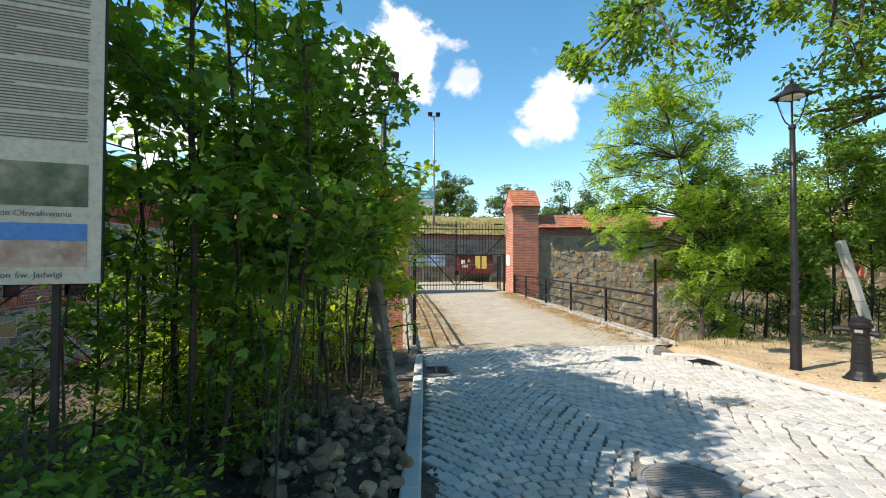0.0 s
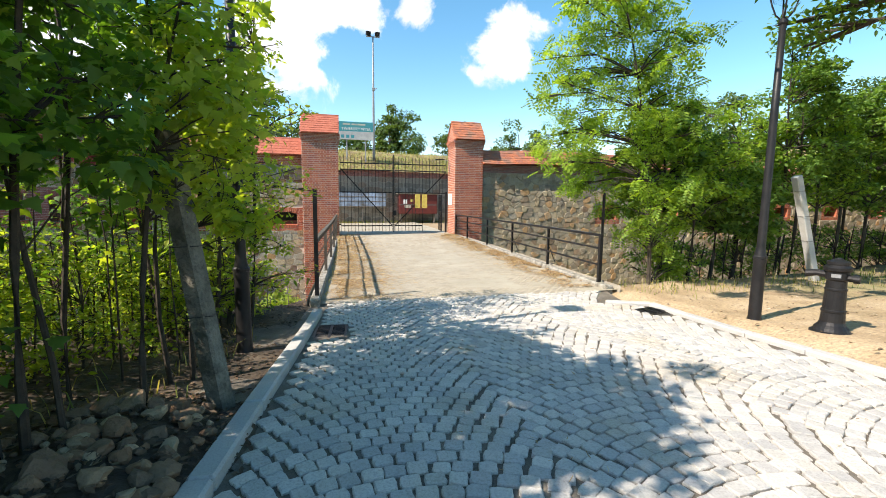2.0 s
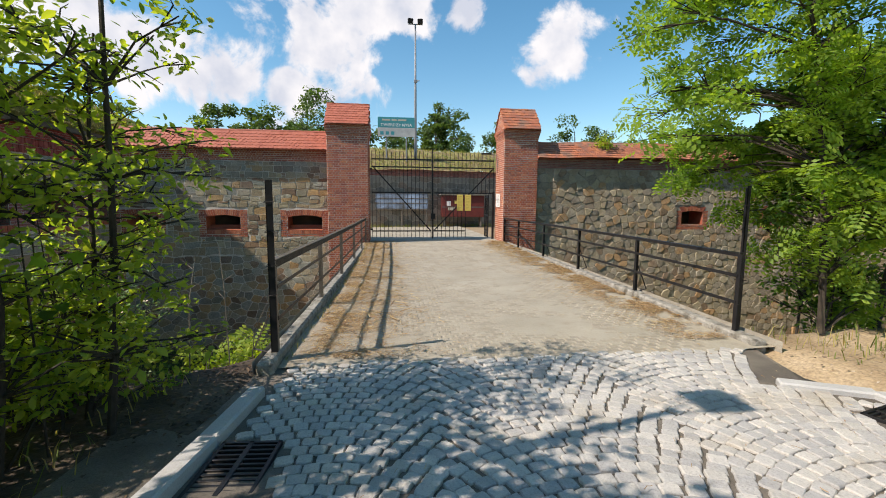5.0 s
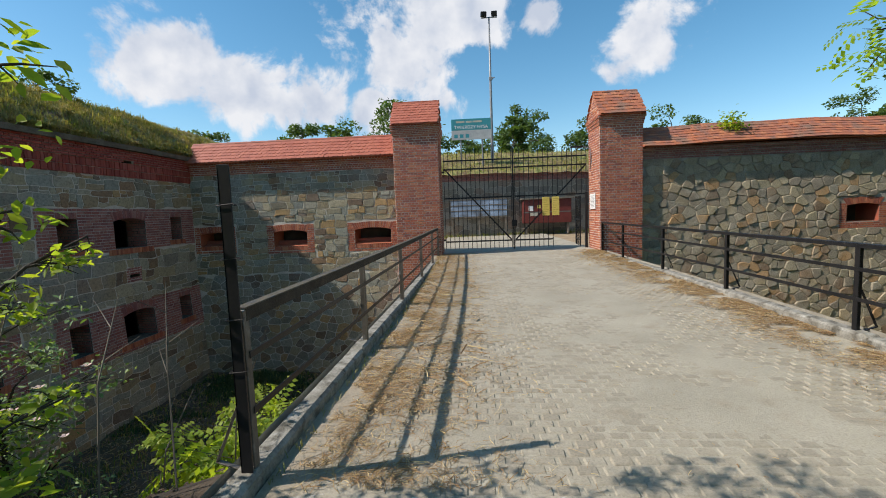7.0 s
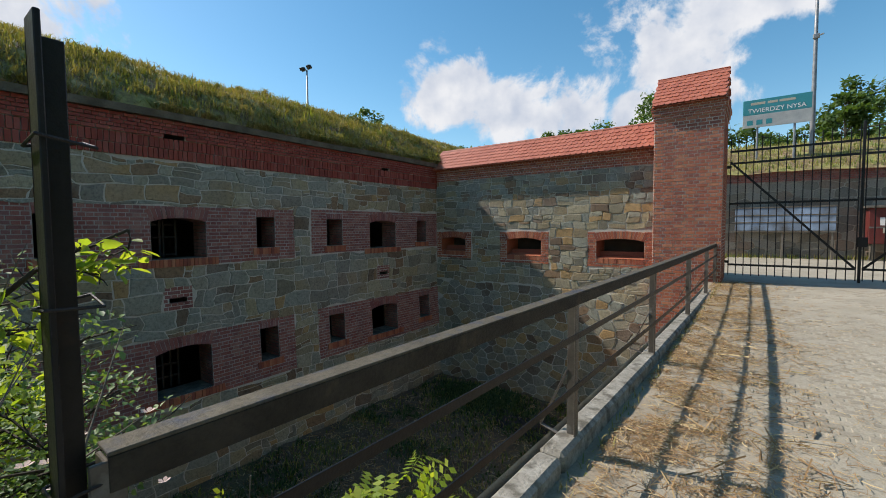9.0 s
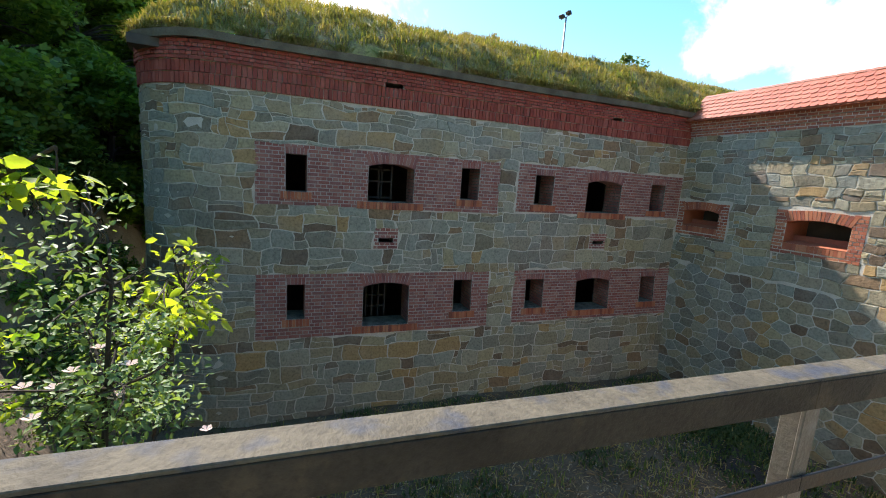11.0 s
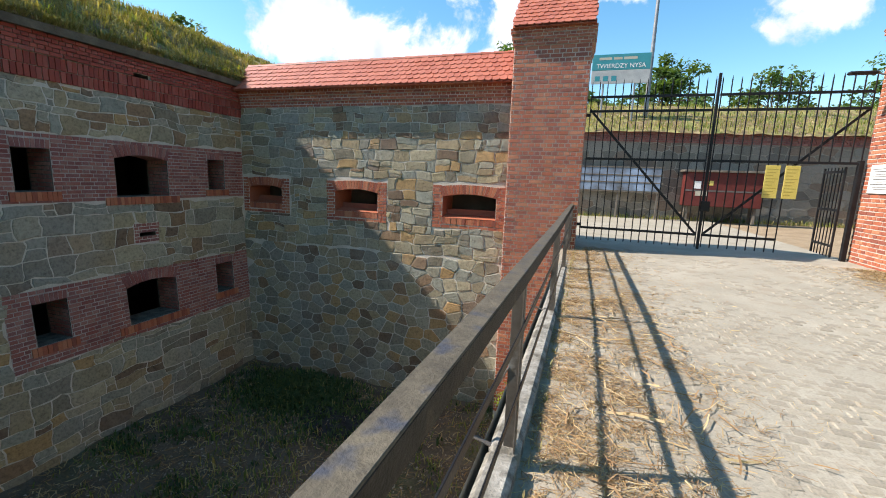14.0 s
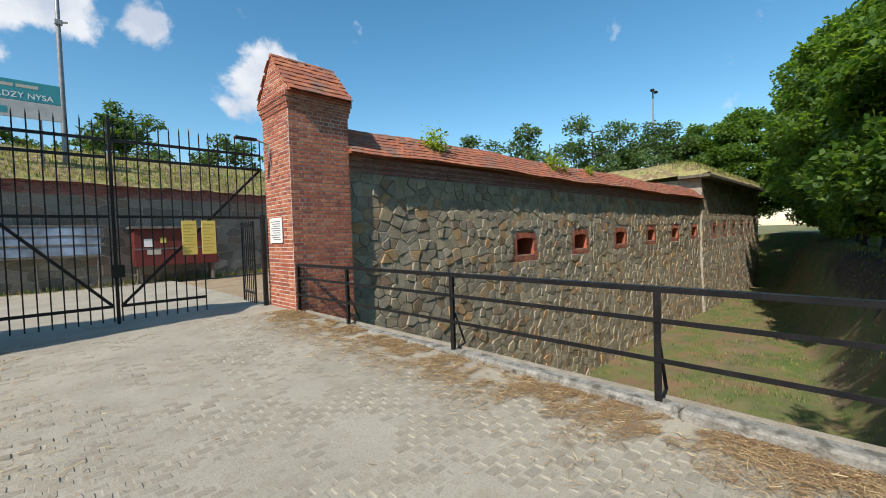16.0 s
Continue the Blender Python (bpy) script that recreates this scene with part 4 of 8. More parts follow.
def build_mound():
    us = list(np.arange(-10.0, TLEN, 0.3)) + list(np.arange(TLEN, TLEN + TR * radians(118), 0.2))
    es = [-0.18, -0.05, 0.1, 0.25, 0.45, 0.7, 1.0, 1.4, 1.9, 2.5, 3.2, 4.2, 5.5, 8.0, 14.0]
    vs, w = [], len(es)
    for u in us:
        for e in es:
            if u <= TLEN:
                x, y = TX - e, TY0 - u
            else:
                a, r = (u - TLEN) / TR, TR - e
                if r > 0.15:
                    x, y = TX - TR + r * math.cos(a), TYC - r * math.sin(a)
                else:
                    x, y = TX - TR - (0.15 - r) * 0.9, TYC + (0.15 - r) * 0.2
            z = mound_z(x, y)
            z = 4.38 if z is None or e < -0.1 else z
            vs.append((x, y, z))
    fs = [(j * w + i, j * w + i + 1, (j + 1) * w + i + 1, (j + 1) * w + i) for j in range(len(us) - 1) for i in range(w - 1)]
    m = surf("turf", [(0.13, 0.16, 0.04), (0.32, 0.28, 0.10), (0.17, 0.115, 0.06), (0.44, 0.35, 0.17)], scale=1.4, bump=0.9, fine=16.0, tint=0.5)
    ob = bulk("grass_mound", vs, fs, m, smooth=True)
    return tagged(ob, "turf-covered earth roof of the fort, half dry", "mound", kind="structure")


mound = build_mound()


def blades(name, pts, normals, hmin, hmax, width, mat, label, seed, droop=0.5):
    """Grass: bent blades of two quads each."""
    rng = np.random.default_rng(seed)
    p = np.asarray(pts, float)
    n = len(p)
    a = rng.uniform(0, 2 * np.pi, n)
    d = np.stack([np.cos(a), np.sin(a), np.zeros(n)], 1)
    side = np.stack([-np.sin(a), np.cos(a), np.zeros(n)], 1)
    h = rng.uniform(hmin, hmax, n)[:, None]
    lean = rng.uniform(0.1, droop, n)[:, None]
    up = np.asarray(normals, float) if normals is not None else np.array([[0, 0, 1.0]])
    mid = p + up * h * 0.6 + d * h * lean * 0.4
    tip = p + up * h * (1 - lean * 0.45) + d * h * lean
    w = width * rng.uniform(0.6, 1.4, n)[:, None]
    vs = np.stack([p - side * w, p + side * w, mid + side * w * 0.7, mid - side * w * 0.7, tip], 1).reshape(-1, 3)
    o = (np.arange(n) * 5)[:, None]
    tri = np.concatenate([o + np.array([[0, 1, 2]]), o + np.array([[0, 2, 3]]), o + np.array([[3, 2, 4]])], 1).reshape(-1, 3)
    ob = bulk(name, vs, tri, mat)
    return tagged(ob, label, "grass", kind="stuff")


def grow_mound():
    rnd = random.Random(3)
    pts = []
    while len(pts) < 15000:
        x, y = TX + 0.2 - abs(rnd.gauss(0, 2.2)), rnd.uniform(TYC - TR - 0.2, TY0 + 5)
        z = mound_z(x, y)
        if z is None:
            continue
        if fbm(x, y, 1.1, 9) + rnd.uniform(-0.25, 0.25) > 0.0:
            pts.append((x, y, z - 0.02))
    for _ in range(2000):
        x, y = TX + 0.15 - abs(rnd.gauss(0, 2.2)), rnd.uniform(TYC - TR, TY0 + 3)
        if mound_z(x, y) is None:
            continue
        for _k in range(14):
            p, q = x + rnd.gauss(0, 0.07), y + rnd.gauss(0, 0.07)
            z = mound_z(p, q)
            if z:
                pts.append((p, q, z - 0.02 + rnd.uniform(0, 0.05)))
    tall, fringe = [], []
    for _ in range(240):
        x, y = TX + 0.1 - abs(rnd.gauss(0, 2.0)), rnd.uniform(TYC - TR, TY0 + 3)
        if mound_z(x, y) is None or fbm(x, y, 0.8, 14) < -0.05:
            continue
        for _k in range(16):
            p, q = x + rnd.gauss(0, 0.10), y + rnd.gauss(0, 0.10)
            z = mound_z(p, q)
            if z:
                tall.append((p, q, z - 0.02))
    for _ in range(11000):
        u = rnd.uniform(-0.4, TLEN + TR * radians(112))
        if fbm(u, 0, 1.3, 17) + rnd.uniform(-0.35, 0.35) < -0.1:
            continue
        fringe.append(on_west(u, 4.38, rnd.uniform(0.02, 0.2)))
    blades("weed_tufts", tall, None, 0.12, 0.32, 0.014, M_GRASS, "taller weeds in clumps on the fort roof", 6, 0.9)
    blades("turf_fringe", fringe, None, 0.07, 0.30, 0.011, M_DRYGRASS, "ragged fringe of grass hanging over the coping", 7, 1.9)
    blades("meadow_grass", pts, None, 0.06, 0.24, 0.011, M_DRYGRASS, "dry and green tufts of grass on the fort roof", 4, 1.1)


grow_mound()


# ---------------------------------------------------------------- tiled roofs
def tile_mesh(name, w, ln, th, mat, round_end=True):
    pts = [(-w / 2, ln), (-w / 2, w * 0.42), (-w * 0.40, w * 0.18), (-w * 0.22, w * 0.05), (0, 0.0), (w * 0.22, w * 0.05), (w * 0.40, w * 0.18), (w / 2, w * 0.42), (w / 2, ln)] if round_end else [(-w / 2, ln), (-w / 2, 0), (0, 0.004), (w / 2, 0), (w / 2, ln)]
    n = len(pts)
    g = Geo()
    g.add([(x, y, 0) for x, y in pts] + [(x, y, th) for x, y in pts], [tuple(range(n, 2 * n))[::-1], tuple(range(n))] + [(i, (i + 1) % n, n + (i + 1) % n, n + i) for i in range(n)])
    return g.mesh(name, mat)


def tiled_slope(parent, x0, x1, eave, ridge, mats, w, expo, seed, pieces, old=0.0, sag=None, round_end=True, skip=None):
    """Tiles in bond from the eave up to the ridge; eave and ridge are (y, z)."""
    rnd = random.Random(seed)
    d = Vector((0, ridge[0] - eave[0], ridge[1] - eave[1]))
    ln = d.length
    d.normalize()
    nrm = Vector((1, 0, 0)).cross(d)
    if nrm.z < 0:
        nrm = -nrm
    ax = d.cross(nrm)
    rot = Matrix((ax, d, nrm)).transposed().to_4x4()
    single = tile_mesh("roof_tile", w * 0.97, expo * 1.7, 0.02, mats[0], round_end)
    base = tile_mesh("roof_tile", w * 0.97, expo * 1.7, 0.02, mats[1], round_end)
    bv, bf = [v.co.copy() for v in base.vertices], [tuple(p.vertices) for p in base.polygons]
    bpy.data.meshes.remove(base)
    rest, made = Geo(), 0
    rows, cols = int(ln / expo) + 1, int((x1 - x0) / w + 0.5)
    cw = (x1 - x0) / cols
    spots = []
    for r in range(rows):
        for c in range(cols + (r % 2)):
            x = x0 + (c + 0.5 - 0.5 * (r % 2)) * cw
            x = min(max(x, x0 + cw * 0.3), x1 - cw * 0.3)
            if r * expo > ln - expo * 1.25:
                continue
            spots.append((r, x))
    keep = set(rnd.sample(range(len(spots)), min(pieces, len(spots))))
    for i, (r, x) in enumerate(spots):
        o = Vector((x, eave[0], eave[1])) + d * (r * expo) + nrm * (0.034 + rnd.uniform(-0.004, 0.004) + old * rnd.uniform(0, 0.009))
        if sag:
            o.z += sag(x)
        tilt = Matrix.Rotation(-0.10 + rnd.uniform(-0.012, 0.012) * (1 + 2.2 * old), 4, "X") @ Matrix.Rotation(rnd.uniform(-0.01, 0.01) * (1 + 4 * old), 4, "Z")
        m = Matrix.Translation(o) @ rot @ tilt
        if i in keep:
            ob = new("roof_tile", single)
            ob.parent = parent
            ob.matrix_basis = m
        else:
            rest.add([m @ v for v in bv], bf)
    if rest.v:
        tagged(part("roof_tiles", rest, mats[1], parent), kind="stuff")


def gable_roof(parent, x0, x1, y0, y1, z0, z1, mats, w, expo, seed, pieces, old=0.0, sag=None, round_end=True, at=(0, 0, 0), ends=True):
    ym = (y0 + y1) / 2
    g = Geo()
    xs = np.linspace(x0, x1, 12)
    sg = sag or (lambda x: 0.0)
    for a, b in zip(xs, xs[1:]):
        sa, sb = sg(a), sg(b)
        for (p, q, r, s) in ((y0, z0, ym, z1), (ym, z1, y1, z0)):
            g.add([(a, p, q + sa), (b, p, q + sb), (b, r, s + sb), (a, r, s + sa)], [(0, 1, 2, 3)])
        g.add([(a, y0, z0 + sa), (a, y1, z0 + sa), (b, y1, z0 + sb), (b, y0, z0 + sb)], [(0, 1, 2, 3)])
    for x in (x0, x1) if ends else ():
        g.add([(x, y0, z0 + sg(x)), (x, y1, z0 + sg(x)), (x, ym, z1 + sg(x))], [(0, 1, 2)])
    parent = part("roof", g, M_BRICK[1], parent)
    parent.location = at
    tiled_slope(parent, x0, x1, (y0, z0), (ym, z1), mats, w, expo, seed, pieces, old, sag, round_end)
    tiled_slope(parent, x0, x1, (y1, z0), (ym, z1), mats, w, expo, seed + 1, 0, old, sag, round_end)
    n = max(2, int((x1 - x0) / 0.36))
    for i in range(n):
        a, b = x0 + (x1 - x0) * i / n, x0 + (x1 - x0) * (i + 1) / n
        r = Geo()
        k = 7
        ring = lambda x, rad: [(x, ym + rad * math.cos(math.pi * t / (k - 1)), z1 - 0.03 + sg(x) + rad * 0.8 * math.sin(math.pi * t / (k - 1))) for t in range(k)]
        r.add(ring(a, 0.095) + ring(b + 0.02, 0.08), [(t, t + 1, k + t + 1, k + t) for t in range(k - 1)] + [tuple(range(k))[::-1], tuple(range(k, 2 * k))])
        part("ridge_tile", r, mats[0], parent, smooth=False)


# ---------------------------------------------------------------- wall left of the gate
def on_north(u, v, d):
    return (TX + u, 24.11 - d - 0.02 * max(0.0, -v - 0.5), v)


def build_north():
    nic = [(-2.83, 0.53, -1.31, 1.20), (-6.29, 0.53, -4.85, 1.20), (-9.50, 0.62, -8.24, 1.20)]
    holes = [(a - TX, b, c - TX, d) for a, b, c, d in nic]
    end = -0.93 - TX
    core = wall_core("wall_north", on_north, 0.0, end, -5.3, 3.58, holes, 1.0, M_MORTAR, (), "sunlit rubble stone curtain wall with brick-arched embrasures", M_BRICK[1])
    g = Geo()
    g.box(TX, 24.13, 3.58, -0.93, 25.11, 4.06)
    part("eaves_core", g, M_JOINT, core)
    boxes = [(a - 0.3, b - 0.3, min(c + 0.3, end - 0.02), d + 0.28) for a, b, c, d in holes]
    boxes[2] = (0.02, boxes[2][1], boxes[2][2], boxes[2][3])
    polys = squared(coursed(0.0, end, -0.6, 3.58, 0.18, 0.36, 0.22, 0.60, 23, boxes), 1.8) + voronoi(0.0, end, -5.0, -0.62, 0.42, 0.31, 24, 0.42)
    rubble(core, on_north, polys, M_STONE, lambda u, v: u > 2.2 and -1.2 < v < 3.6, 6, (0.005, 0.030))
    for i, (a, b, c, d) in enumerate(holes):
        bx = boxes[i]
        cut = [(a, b - 0.18, c, d + 0.24)]
        brickwork(core, on_north, brick_rects(bx[0], bx[2], bx[1], bx[3] - 0.05, 0.27, 0.09, cut), M_BRICK, 40, 60 + i, proud=(0.005, 0.015))
        quad_bricks(core, on_north, voussoirs(a, c, d, 0.09, 0.25, splay=0.12), M_BRICK[0], 66)
        n = round((c - a) / 0.085)
        quad_bricks(core, on_north, [[(a + (c - a) * k / n + 0.004, b - 0.18), (a + (c - a) * (k + 1) / n - 0.004, b - 0.18), (a + (c - a) * (k + 1) / n - 0.004, b - 0.005), (a + (c - a) * k / n + 0.004, b - 0.005)] for k in range(n)], M_BRICK[0], 67, (0.01, 0.025))
        s = Geo()
        s.add([on_north(a, b, 0.02), on_north(c, b, 0.02), on_north(c, b + 0.07, -0.42), on_north(a, b + 0.07, -0.42)], [(0, 1, 2, 3)])
        s.add([on_north(a, b + 0.07, -0.42), on_north(c, b + 0.07, -0.42), on_north(c, b + 0.22, -0.45), on_north(a, b + 0.22, -0.45)], [(0, 1, 2, 3)])
        for sd in (-1, 1):
            um, half = (a + c) / 2, (c - a) / 2
            pts = [(um + sd * half, d)] + [(um + sd * half * t, d - 0.09 * t * t) for t in (1.0, 0.75, 0.5, 0.25)] + [(um, d)]
            s.add([on_north(u, v, -0.004) for u, v in pts] + [on_north(u, v, -0.9) for u, v in pts], [tuple(range(6))] + [(k, k + 1, 7 + k, 6 + k) for k in range(1, 5)])
        part("embrasure_sill", s, M_BRICK[1], core)
        # box added behind the embrasure, its dark colour painting the unlit inside
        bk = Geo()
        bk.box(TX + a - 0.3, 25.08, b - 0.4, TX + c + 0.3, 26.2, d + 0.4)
        part("embrasure_chamber", bk, M_INNERSHADE, core)
    for k, (v0, v1, e) in enumerate(((3.58, 3.74, 0.02), (3.74, 3.90, 0.07), (3.90, 4.06, 0.13))):
        brickwork(core, (lambda e: (lambda u, v, d: on_north(u, v, d + e)))(e), brick_rects(0.0, end, v0, v1, 0.25, 0.08), M_BRICK, 30, 70 + k, "eaves_bricks")
        g = Geo()
        g.box(TX + 0.002, 24.11 - e, v0 + 0.002, -0.934, 24.15, v1 - 0.002)
        part("eaves_step", g, M_JOINT, core)
    gable_roof(core, TX, -0.95, 23.74, 25.48, 4.05, 4.97, M_TILE, 0.19, 0.19, 80, 190)
    return core


wall_north = build_north()


# ---------------------------------------------------------------- wall right of the gate
RX, RY = 8.56, 23.85


def on_east(u, v, d):
    return (RX + u, RY - d - 0.03 * max(0.0, -v - 0.5), v)


def build_east():
    loops = [(16.2 + 4.55 * i - RX, 0.80 + 0.05 * i, 17.35 + 4.55 * i - RX, 1.48 + 0.05 * i) for i in range(6)]
    core = wall_core("wall_northeast", on_east, 0.0, 32.5, -5.6, 3.45, loops, 1.0, M_MORTAR_R, (), "warm rubble stone curtain wall with small brick loopholes", M_BRICK[1])
    boxes = [(a - 0.28, b - 0.25, c + 0.28, d + 0.28) for a, b, c, d in loops]
    polys = voronoi(0.0, 14.0, -5.4, 3.45, 0.36, 0.32, 31, 0.48, boxes[:2]) + voronoi(14.0, 32.5, -5.4, 3.45, 0.46, 0.38, 32, 0.46, boxes[2:])
    rubble(core, on_east, polys, M_STONE_R, lambda u, v: u < 7.5 and -1.2 < v < 3.5, 8, (0.010, 0.055), 0.007)
    for i, (a, b, c, d) in enumerate(loops):
        bx = boxes[i]
        brickwork(core, on_east, brick_rects(bx[0], bx[2], bx[1], d + 0.02, 0.25, 0.075, [(a, b, c, d + 0.3)]), M_BRICK, 12, 90 + i)
        quad_bricks(core, on_east, voussoirs(a, c, d, 0.07, 0.24, splay=0.16), M_BRICK[0], 96)
        # added box that closes the loophole, shade put into its colour
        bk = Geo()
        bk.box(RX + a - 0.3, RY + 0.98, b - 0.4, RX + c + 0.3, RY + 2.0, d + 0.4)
        part("loophole_chamber", bk, M_INNERSHADE, core)
    sag = lambda x: 0.035 * math.sin(x * 0.55) + 0.02 * math.sin(x * 1.7 + 1)
    for k, (v0, v1, e) in enumerate(((3.45, 3.60, 0.03), (3.60, 3.75, 0.08), (3.75, 3.90, 0.15))):
        g = Geo()
        g.box(RX, RY - e, v0 + 0.002, RX + 32.5, RY + 1.0, v1 - 0.002)
        part("eaves_step", g, M_MORTAR_R, core)
        brickwork(core, (lambda e: (lambda u, v, d: on_east(u, v, d + e)))(e), brick_rects(0.0, 32.5, v0, v1, 0.25, 0.075), M_BRICK_OLD, 30, 100 + k, "eaves_bricks")
    gable_roof(core, RX, RX + 32.5, 23.47, 25.23, 3.92, 4.74, M_TILE_OLD, 0.19, 0.16, 110, 200, 1.0, sag, False)
    return core


wall_northeast = build_east()


def build_bastion():
    place = lambda u, v, d: (41.06 + u, 23.7 - d - 0.03 * max(0.0, -v), v)
    holes = [(3.4 + 3.6 * i, 0.95 + 0.05 * i, 4.2 + 3.6 * i, 1.75 + 0.05 * i) for i in range(5)]
    # reveals coloured near-black for the shade within the holes
    core = wall_core("wall_east", place, 0.0, 23.5, -5.6, 5.6, holes, 1.2, M_MORTAR_R, (), "distant rubble stone bastion with turf roof", M_INNERSHADE)
    rubble(core, place, voronoi(0.0, 23.5, -5.4, 5.6, 0.62, 0.42, 35, 0.4, [(a - 0.3, b - 0.25, c + 0.3, d + 0.3) for a, b, c, d in holes]), M_STONE_R, lambda u, v: False, 9, (0.02, 0.05))
    g = Geo()
    for k, (a, b, c, d) in enumerate(holes):
        brickwork(core, place, brick_rects(a - 0.3, c + 0.3, b - 0.25, d + 0.3, 0.25, 0.075, [(a, b, c, d)]), M_BRICK, 8, 140 + k)
    g.box(40.3, 22.9, 5.6, 65.2, 25.2, 5.85, 0.03)
    part("coping", g, M_SLAB, core)
    g = Geo()
    g.box(41.06, 24.9, 3.0, 41.5, 34.0, 5.6)
    g.box(64.2, 24.9, -5.6, 64.56, 60.0, 5.6)
    part("flank", g, M_MORTAR_R, core)
    vs, xs, ys = [], np.linspace(40.4, 65.0, 40), np.linspace(22.95, 40.0, 22)
    for y in ys:
        for x in xs:
            e = min(x - 40.4, 65.0 - x, y - 22.95)
            vs.append((x, y, 5.84 + 1.75 * (1 - math.exp(-e / 1.6)) + 0.12 * fbm(x, y, 0.5)))
    w = len(xs)
    ob = bulk("turf_roof", vs, [(j * w + i, j * w + i + 1, (j + 1) * w + i + 1, (j + 1) * w + i) for j in range(21) for i in range(w - 1)], mound.data.materials[0], core, True)
    rnd = random.Random(5)
    pts = [(rnd.uniform(40.8, 64.6), 23.4 + abs(rnd.gauss(0, 2.0)), 0) for _ in range(3500)]
    pts = [(x, y, 5.84 + 1.75 * (1 - math.exp(-min(x - 40.4, 65.0 - x, y - 22.95) / 1.6))) for x, y, z in pts]
    blades("bastion_grass", pts, None, 0.15, 0.4, 0.025, M_GRASS, "dry grass on the bastion roof", 8)
    far = Geo()
    far.box(71.0, 4.0, -5.4, 71.8, 40.0, 0.2, 0.05)
    tagged(part("wall_far", far, surf("limewashed_wall", [(0.26, 0.25, 0.225), (0.40, 0.385, 0.35)], scale=0.8, bump=0.3, tint=0.3, stain=((0.25, 0.24, 0.20), 0.7, 0.5, 0.8))), "pale limewashed retaining wall at the end of the moat", "wall", kind="structure")


build_bastion()


# ---------------------------------------------------------------- gate pillars
def pillar(x0, x1, y0, y1, foot, top, ridge, mats, tiles, old, inner, label, seed, expo):
    th = thing("gate_pillar", label, "pillar", ((x0 + x1) / 2, (y0 + y1) / 2, foot), "gate pillars")
    off = Vector(th.location)

    def child(name, g, mat, lab=""):
        ob = part(name, g, mat, th, lab)
        ob.location = -off
        return ob

    g = Geo()
    g.box(x0 + 0.004, y0 + 0.004, foot, x1 - 0.004, y1 - 0.004, top, 0.005)
    shaft = child("shaft", g, M_JOINT)
    faces = [(lambda u, v, d: (x0 + u, y0 - d, v), x1 - x0, max(foot, -4.6)), (lambda u, v, d: (x1 + d, y0 + u, v) if inner > 0 else (x0 - d, y0 + u, v), y1 - y0, -0.6),
             (lambda u, v, d: (x0 - d, y0 + u, v) if inner > 0 else (x1 + d, y0 + u, v), y1 - y0, -3.0 if inner > 0 else 2.5)]
    for i, (pl, wd, lo) in enumerate(faces):
        brickwork(shaft, pl, brick_rects(0.0, wd, lo, top - 0.38, 0.28, 0.096), mats, (180, 90, 10)[i], seed + i, proud=(0.004, 0.011), gap=0.0095)
        for k in range(3):
            e = 0.025 + 0.03 * k
            step_pl = (lambda pl, e: (lambda u, v, d: pl(u, v, d + e)))(pl, e)
            brickwork(shaft, step_pl, brick_rects(-e, wd + e, top - 0.38 + 0.127 * k, top - 0.38 + 0.127 * (k + 1), 0.25, 0.127 / 2 + 0.01), mats, 10, seed + 5 + k)
    for k in range(3):
        e = 0.02 + 0.03 * k
        g = Geo()
        g.box(x0 - e, y0 - e, top - 0.38 + 0.127 * k, x1 + e, y1 + e, top - 0.38 + 0.127 * (k + 1) - 0.001)
        child("corbel", g, M_JOINT)
    ym = (y0 + y1) / 2
    g = Geo()
    for s, x in ((-1, x0), (1, x1)):
        for i in range(int((ridge - top) / 0.096)):
            z = top + i * 0.096
            hw = ((y1 - y0) / 2 + 0.17) * (1 - (z + 0.06 - top) / (ridge - top))
            if hw < 0.05:
                continue
            for r in brick_rects(ym - hw, ym + hw, z, z + 0.096, 0.28 if i % 2 else 0.14, 0.096):
                brick_geo(g, r, (lambda u, v, d: (x1 + d + 0.004, u, v)) if s > 0 else (lambda u, v, d: (x0 - d - 0.004, u, v)), random.Random(i), 0.008, (0.006, 0.012))
    gable = child("gable", g, mats[1])
    g = Geo()
    for x in (x0 - 0.004, x1 + 0.004):
        g.add([(x, y0 - 0.16, top), (x, y1 + 0.16, top), (x, ym, ridge - 0.02)], [(0, 1, 2)])
    part("gable_joints", g, M_JOINT, gable)
    gable_roof(th, x0 - 0.035, x1 + 0.035, y0 - 0.2, y1 + 0.2, top - 0.02, ridge, tiles, 0.17, expo, seed + 20, 90, old, None, not old, -off, False)
    return th


pillar(-0.95, 0.80, 23.40, 25.15, -5.0, 5.12, 6.14, M_BRICK, M_TILE, 0.0, 1, "tall red brick gate pillar with new clay tile roof", 200, 0.18)
pillar(6.97, 8.58, 23.60, 25.10, -5.2, 5.16, 6.20, M_BRICK, M_TILE_OLD, 1.0, -1, "tall red brick gate pillar with worn tile roof", 230, 0.19)


# ---------------------------------------------------------------- bridge
def rail_x(y):
    return float(np.interp(y, [9.65, 12.53, 15.2, 18.2, 21.2, 23.4], [0.36, 0.45, 0.53, 0.59, 0.63, 0.66]))


def rail_xr(y):
    return float(np.interp(y, [9.8, 12.6, 15.55, 18.45, 21.4, 23.6], [6.78, 6.90, 6.98, 7.05, 7.06, 7.06]))


